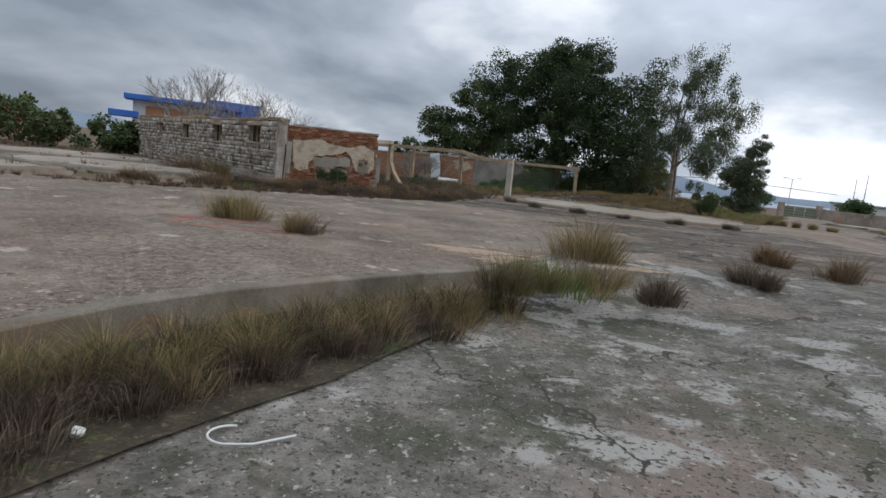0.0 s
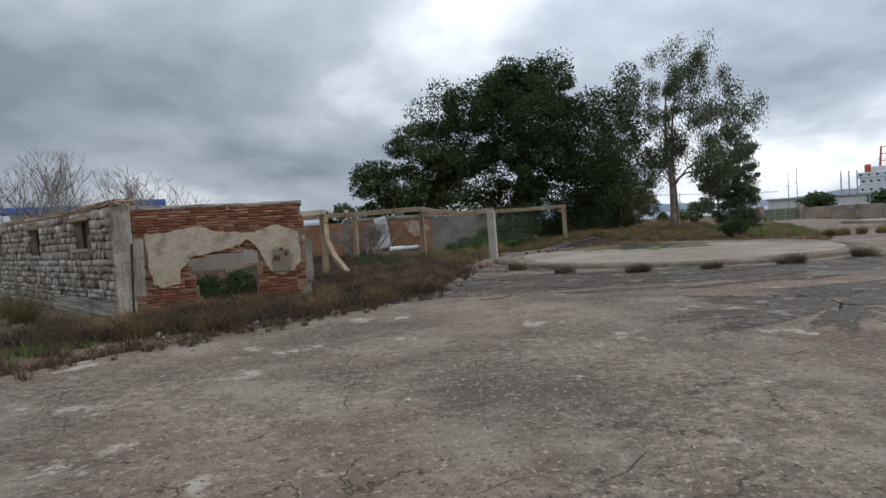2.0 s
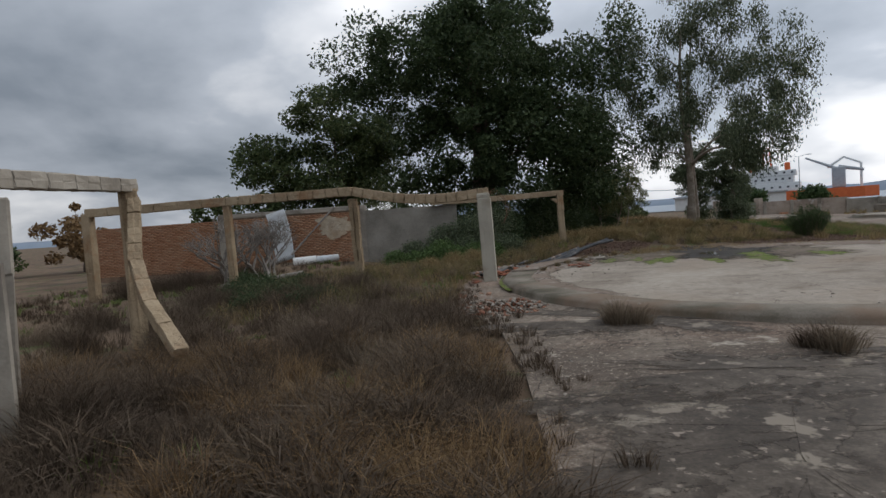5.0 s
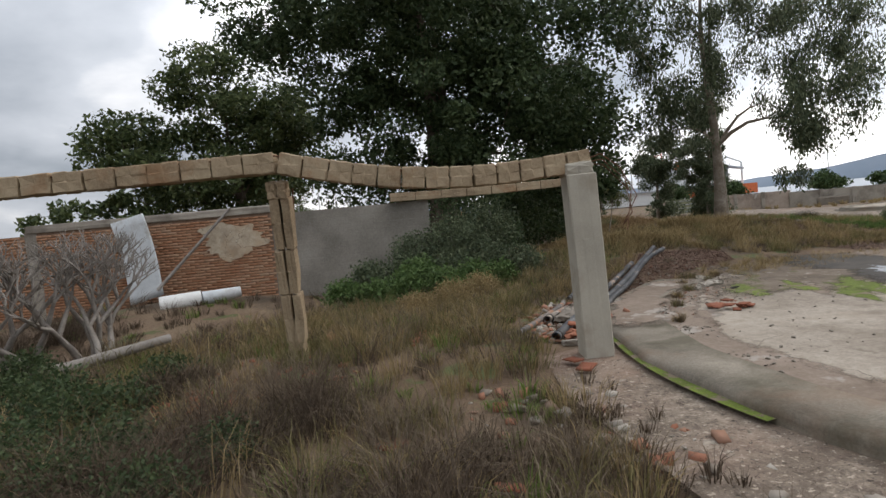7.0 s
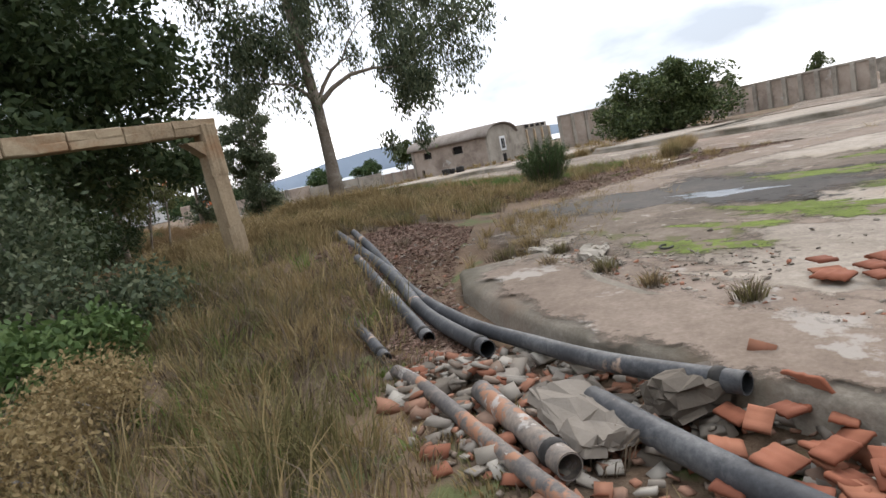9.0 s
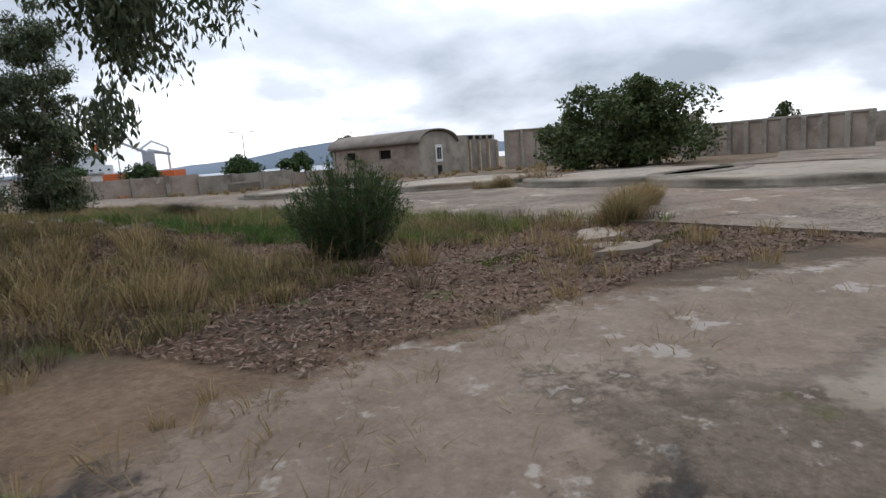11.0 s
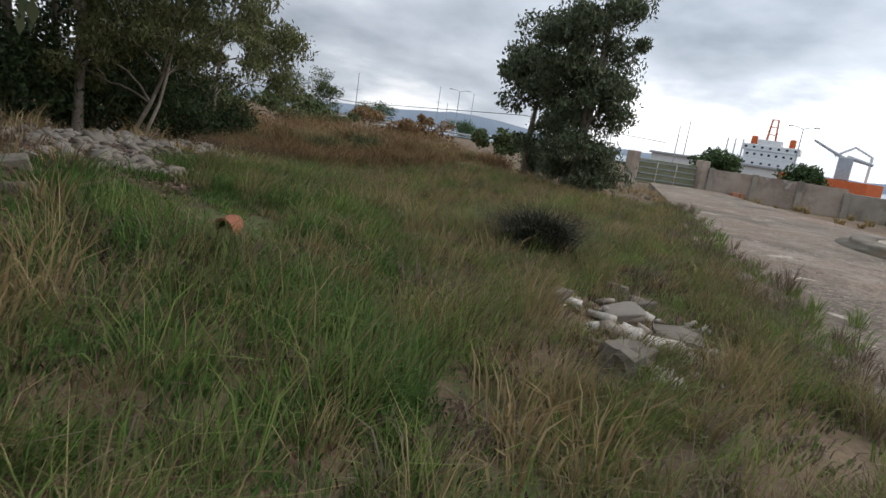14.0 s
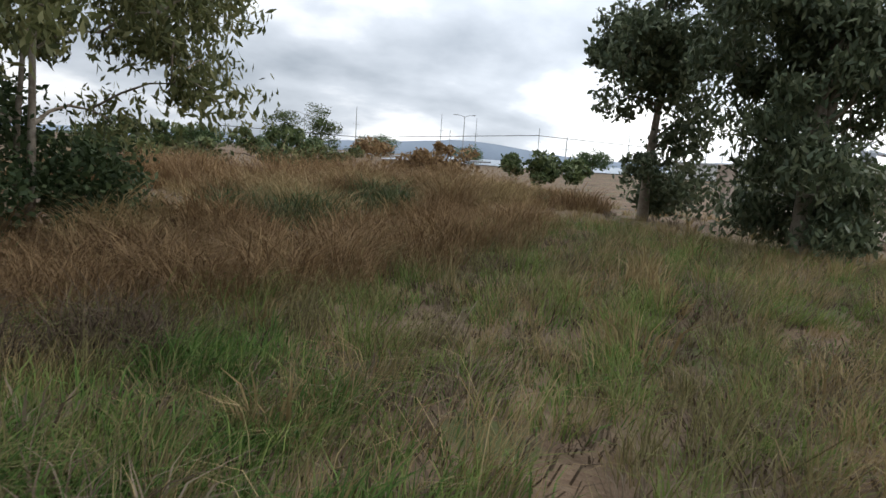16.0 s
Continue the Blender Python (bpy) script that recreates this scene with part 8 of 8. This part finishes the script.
def tank_wall(p0, p1, h, ribs, label):
    a, b = Vector(p0), Vector(p1)
    d = b - a
    rz = math.degrees(math.atan2(d.y, d.x))
    ob = thing("tank_wall", label, "wall", tuple(a), rz)
    part("wall_face", bm_mesh("wall_face", wall_with_holes(d.length, h, 0.4, []), M_PINKWALL), ob, "stained concrete wall")
    for i in range(ribs + 1):
        part("rib", box("rib", 0.3, 0.25, h, M_RENDER, 0.03), ob, "", pose(d.length * i / ribs, -0.1, 0))
    part("coping", box("coping", d.length, 0.55, 0.15, M_RENDER, 0.02), ob, "", pose(d.length / 2, 0.18, h))


tank_wall((64.5, 47.0, -0.7), (67.5, 42.0, -0.7), 3.6, 4, "ribbed stained concrete tank wall beside the shed")
tank_wall((67.0, 41.0, -0.7), (72.0, 31.0, -0.7), 3.8, 8, "ribbed stained concrete tank wall behind a tree")
tank_wall((58.0, 32.0, -0.6), (51.2, 23.8, -0.6), 2.5, 9, "long ribbed concrete tank wall on the far yard")


def tower_building():
    ob = thing("tower_building", "derelict concrete block with an open-framed tower", "building", (56.6, 18.4, -1.1), -112)
    ob.matrix_world = ob.matrix_world @ Matrix.Diagonal((0.86, 0.86, 0.86, 1))
    holes = [(1.2, 2.2, 0, 2.3), (4.0, 6.0, 0, 2.6), (1.0, 2.2, 4.0, 5.2), (4.2, 6.2, 4.2, 5.4), (8.2, 9.4, 0, 2.4), (8.0, 9.6, 4.2, 5.4)]
    part("front_wall", bm_mesh("front_wall", wall_with_holes(11, 6.2, 0.4, holes), M_PLASTER), ob, "pale rendered facade with empty openings")
    # solid near-black block in place of an unlit inside
    part("core", box("core", 10.6, 7.0, 6.0, M_DARK), ob, "dark block standing for the unlit interior", pose(5.5, 4.2, 0))
    part("side_wall", bm_mesh("side_wall", wall_with_holes(8, 6.2, 0.4, [(2, 3, 3.8, 5.0)]), M_RENDER), ob, "", pose(0, 8, 0, 0, 0, -90))
    part("roof_slab", box("roof_slab", 11.6, 8.6, 0.3, M_RENDER, 0.03), ob, "", pose(5.4, 3.9, 6.2))
    for lv in range(2):
        z = 6.5 + lv * 2.8
        for x in (1.6, 4.6):
            for y in (0.6, 3.6):
                part("frame_post", box("frame_post", 0.5, 0.5, 2.6, M_RENDER, 0.02), ob, "", pose(x, y, z))
        part("frame_slab", box("frame_slab", 3.9, 3.9, 0.4, M_RENDER, 0.02), ob, "open tower floor", pose(3.1, 2.1, z + 2.58))
    part("stair_block", bm_mesh("stair_block", wall_with_holes(9, 3.6, 0.4, [(1, 2, 1.2, 2.4), (4, 5, 1.2, 2.4), (7, 8, 1.2, 2.4)]), M_RENDER), ob, "low grey wing", pose(-9.4, 3.0, 0))


tower_building()


def boundary():
    """Gate, pillars and the boundary wall behind the road."""
    gp = Vector((45.3, 73.9, -0.25))
    pts = [gp + Vector((0.5, -0.3, 0)), Vector((52.0, 69.6, -0.4)), Vector((58.5, 65.0, -0.6)), Vector((61.5, 62.6, -0.7))]
    wall = thing("boundary_wall", "low patched concrete boundary wall with weeds", "wall")
    for i in range(3):
        a, b = pts[i], pts[i + 1]
        d = b - a
        rz = math.degrees(math.atan2(d.y, d.x))
        part("wall_panel", bm_mesh("wall_panel", wall_with_holes(d.length, 1.55 - 0.08 * i, 0.25, []), (M_PINKWALL, M_RENDER, M_PINKWALL)[i]), wall, "", pose(a.x, a.y, a.z, 0, 0, rz))
        for k in range(3):
            part("wall_pier", box("wall_pier", 0.3, 0.35, 1.6 - 0.08 * i, M_RENDER, 0.02), wall, "", pose(a.x + d.x * k / 3, a.y + d.y * k / 3, a.z, 0, 0, rz))
    for i, (x, y) in enumerate(((45.3, 73.9), (40.9, 74.6))):
        pl = new("gate_pillar", box("gate_pillar", 0.6, 0.6, 2.0, M_PINKWALL, 0.03, 0.01, random.Random(i), 2))
        pl.matrix_world = pose(x, y, -0.28, 0, 0, 10)
        tagged(pl, "square concrete gate pillar beside the road", "pillar")
    gate = thing("metal_gate", "faded green sliding metal gate across the road", "gate", (41.2, 74.55, -0.2), -9)
    part("gate_frame", tubes_mesh("gate_frame", [([(0.1, 0, 0.1), (0.1, 0, 1.5)], [0.04, 0.04]), ([(3.8, 0, 0.1), (3.8, 0, 1.5)], [0.04, 0.04]), ([(0.1, 0, 0.1), (3.8, 0, 0.1)], [0.04, 0.04]), ([(0.1, 0, 1.5), (3.8, 0, 1.5)], [0.04, 0.04])], M_GREENMETAL, 6), gate)
    for i in range(3):
        part("gate_panel", box("gate_panel", 1.15, 0.03, 1.3, M_GREENMETAL, 0.005), gate, "", pose(0.72 + i * 1.22, 0, 0.15))
    for i in range(4):
        part("gate_bar", box("gate_bar", 3.7, 0.05, 0.05, M_GREYMETAL), gate, "", pose(1.95, -0.03, 0.3 + i * 0.35))
    br = thing("brick_stack", "small stack of dark bricks beside the gate pillar", "bricks", (47.0, 72.6, -0.3))
    for i in range(6):
        part("brick", box("brick", 0.5, 0.3, 0.2, M_BRICKFAR, 0.02), br, "", pose((i % 3) * 0.55, 0, 0.2 * (i // 3)))
    jb = new("concrete_barrier", box("concrete_barrier", 2.6, 0.5, 0.9, M_STONE1, 0.12, 0.03, random.Random(8), 1))
    jb.matrix_world = pose(54.2, 67.0, -0.5, 0, 0, -34)
    tagged(jb, "pale concrete barrier against the boundary wall", "barrier")
    gs = thing("guardrail", "long grey roadside rail beyond the wall", "guardrail", (0, 0, 0))
    part("rail", tubes_mesh("rail", [([(20, 140, 0.9), (34, 128, 0.9), (42, 118, 0.9)], [0.12] * 3)], M_GREYMETAL, 6), gs)


boundary()


def ship():
    ob = thing("ship", "white and orange offshore ship moored in the harbour", "ship", (209, 247, -2.0), -46)
    hull = [(-30, -5), (26, -5), (31, 0), (26, 5), (-30, 5)]
    part("hull", prism("hull", hull, 0.0, 6.0, M_ORANGE), ob, "orange-red hull")
    for i, (x, y, z, sx, sy, sz) in enumerate(((-8, 0, 6, 22, 9, 4), (-9, 0, 10, 19, 9, 3), (-9, 0, 13, 21, 9.5, 2.5), (-10, 0, 15.5, 9, 6, 2.2))):
        blk = part("deckhouse", box("deckhouse", sx, sy, sz, M_WHITE, 0.2), ob, "white deckhouse", pose(x, y, z))
        if i < 3:
            for k in range(7):
                part("porthole", box("porthole", 0.9, 0.1, 0.8, M_GLASS), blk, "", pose(-sx / 2 + 1.5 + k * (sx - 3) / 6, -sy / 2 - 0.03, sz * 0.4))
    for x in (-16, -2):
        part("funnel", box("funnel", 2.2, 2.2, 3.5, M_ORANGE, 0.3), ob, "orange funnel", pose(x, 0, 15.5))
    lines = []
    for s in (-1, 1):
        for t in (-1, 1):
            lines.append(([(-10 + 1.6 * s, 1.6 * t, 17.5), (-10 + 1.1 * s, 1.1 * t, 26)], [0.25, 0.2]))
    for z in (20, 23, 26):
        lines.append(([(-11.3, -1.3, z), (-8.7, -1.3, z)], [0.18, 0.18]))
    part("mast", tubes_mesh("mast", lines, M_ORANGE, 5), ob, "lattice mast")
    crane = part("crane", box("crane", 5, 4, 9, M_GREYMETAL, 0.4), ob, "grey deck crane", pose(17, 0, 6))
    part("jib", tubes_mesh("jib", [([(0, -1, 8), (-12, -1, 14)], [0.7, 0.4]), ([(0, 1, 8), (-12, 1, 14)], [0.7, 0.4]), ([(0, 0, 9), (9, 0, 7)], [0.9, 0.6])], M_GREYMETAL, 6), crane)
    part("crane_frame", tubes_mesh("crane_frame", [([(-4, 0, 9), (2, 0, 13), (8, 0, 10)], [0.5, 0.5, 0.4]), ([(8, 0, 10), (8, 0, 0)], [0.5, 0.5])], M_WHITE, 6), crane)
    for x in (-26, -23, -20):
        part("pole", tubes_mesh("pole", [([(x, 0, 6), (x, 0, 17)], [0.3, 0.25])], M_GREYMETAL, 5), ob, "thin deck mast")
    ex = thing("excavator", "yellow excavator on the quay", "excavator", (168, 213, 0), 30)
    part("cab", box("cab", 4, 3, 3, M_MUD, 0.2), ex, "yellow cab", pose(0, 0, 1))
    part("boom", tubes_mesh("boom", [([(1, 0, 3), (5, 0, 6), (9, 0, 2)], [0.5, 0.45, 0.35])], M_MUD, 6), ex, "yellow boom")
    for s in (-1, 1):
        part("track", box("track", 4.5, 0.8, 1.0, M_BLACK, 0.3), ex, "", pose(0, s * 1.3, 0))


ship()


def lamp_post(az, ds, h, arms=2):
    x, y = 18.0 + ds * math.sin(radians(az)), 38.0 + ds * math.cos(radians(az))
    ob = thing("street_lamp", "tall grey street lamp with two arms", "street lamp", (x, y, -0.5), 90 - az, group="harbour road lamps")
    part("pole", tubes_mesh("pole", [([(0, 0, 0), (0, 0, h)], [0.14, 0.08])], M_GREYMETAL, 6), ob)
    for s in (-1, 1):
        part("arm", tubes_mesh("arm", [([(0, 0, h - 0.1), (0.1, s * 1.0, h + 0.25), (0.1, s * 1.7, h + 0.3)], [0.05, 0.05, 0.05])], M_GREYMETAL, 5), ob)
        part("lamp_head", box("lamp_head", 0.35, 0.8, 0.15, M_GREYMETAL, 0.03), ob, "", pose(0.1, s * 1.9, h + 0.22))


for az, ds, h in ((53.3, 118, 9.0), (42.7, 122, 10.5), (14.0, 135, 10.0), (0.5, 128, 8.0), (28.0, 150, 9), (63.0, 150, 9)):
    lamp_post(az, ds, h)
for az, ds, h in ((4.4, 170, 13), (11.8, 190, 14), (14.9, 200, 14), (20.5, 180, 11), (22.8, 120, 6.5), (12.6, 200, 10), (33.5, 160, 11), (34.2, 170, 13)):
    x, y = 18.0 + ds * math.sin(radians(az)), 38.0 + ds * math.cos(radians(az))
    ob = thing("boat_mast", "thin pale boat mast above the harbour", "mast", (x, y, -0.5), group="harbour masts")
    part("spar", tubes_mesh("spar", [([(0, 0, 0), (0, 0, h)], [0.16, 0.09])], M_GREYMETAL, 5), ob)
    part("spreader", tubes_mesh("spreader", [([(-0.8, 0, h * 0.66), (0.8, 0, h * 0.66)], [0.05, 0.05])], M_GREYMETAL, 5), ob)
cab = thing("overhead_cable", "thin overhead cable beyond the scrub", "cable")
part("cable_line", tubes_mesh("cable_line", [([(2, 175, 4.5), (30, 172, 4.0), (60, 152, 6.0), (90, 150, 5.0)], [0.06] * 4)], M_BLACK, 4), cab)


def blue_building():
    ob = thing("industrial_building", "brick industrial building with bright blue canopies", "building", (-67.6, 107.8, -0.3), 28)
    ob.matrix_world = ob.matrix_world @ Matrix.Diagonal((0.72, 0.72, 1.03, 1))
    w = part("wall", bm_mesh("wall", wall_with_holes(32, 8.5, 0.4, [(4 + i * 6, 7 + i * 6, 4.5, 6.5) for i in range(4)]), M_WHITE), ob, "white framed wall")
    for i in range(4):
        part("brick_panel", box("brick_panel", 4.6, 0.3, 6.5, M_BRICKFAR, 0.02), ob, "orange brick panel", pose(5.5 + i * 6, -0.25, 0.6))
    part("canopy", box("canopy", 30, 8, 1.0, M_BLUE, 0.1), ob, "bright blue flat canopy", pose(13, 1, 8.0))
    part("lower_canopy", box("lower_canopy", 7, 5, 1.2, M_BLUE, 0.1), ob, "blue lower canopy", pose(-2, -1, 4.6))
    part("core", box("core", 31, 14, 8.2, M_WHITE, 0.1), ob, "", pose(16, 8, 0))
    bl = part("blue_block", box("blue_block", 14, 9, 9.8, M_BLUE, 0.1), ob, "blue clad block", pose(26, 3, 0))


blue_building()
sb = thing("storage_building", "low white harbour warehouse with a grey roof", "building", (120, 175, -0.5), -38)
part("wall", box("wall", 29, 12, 3.6, M_WHITE, 0.05), sb, "white wall")
part("roof", box("roof", 30, 13, 0.5, M_GREYMETAL, 0.05), sb, "grey roof edge", pose(0, 0, 3.6))


def hills():
    """A low range along the horizon, and the sea before it."""
    rng = random.Random(12)
    n, V, Q = 160, [], []
    for i in range(n + 1):
        az = -60 + 190 * i / n
        x, y = math.sin(radians(az)), math.cos(radians(az))
        h = 28 + 34 * max(0.0, math.sin(i * 0.13)) + 22 * max(0.0, math.sin(i * 0.31 + 1)) + rng.uniform(-3, 3) + 38 * math.exp(-((az - 58) / 9) ** 2)
        V += [(x * 2900, y * 2900, -8), (x * 2950, y * 2950, h), (x * 3100, y * 3100, -8)]
    for i in range(n):
        Q += [(3 * i, 3 * i + 3, 3 * i + 4, 3 * i + 1), (3 * i + 1, 3 * i + 4, 3 * i + 5, 3 * i + 2)]
    tagged(new("backdrop", np_mesh("backdrop", V, Q, M_HILL, True)), "blue-grey hills on the horizon with haze put into their colour", "hills", kind="structure")
    V = [(math.sin(radians(a)) * r, math.cos(radians(a)) * r, -0.4) for r in (215, 2890) for a in range(10, 81, 5)]
    m = 15
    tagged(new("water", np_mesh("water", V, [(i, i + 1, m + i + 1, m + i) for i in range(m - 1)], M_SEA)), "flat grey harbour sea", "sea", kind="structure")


hills()
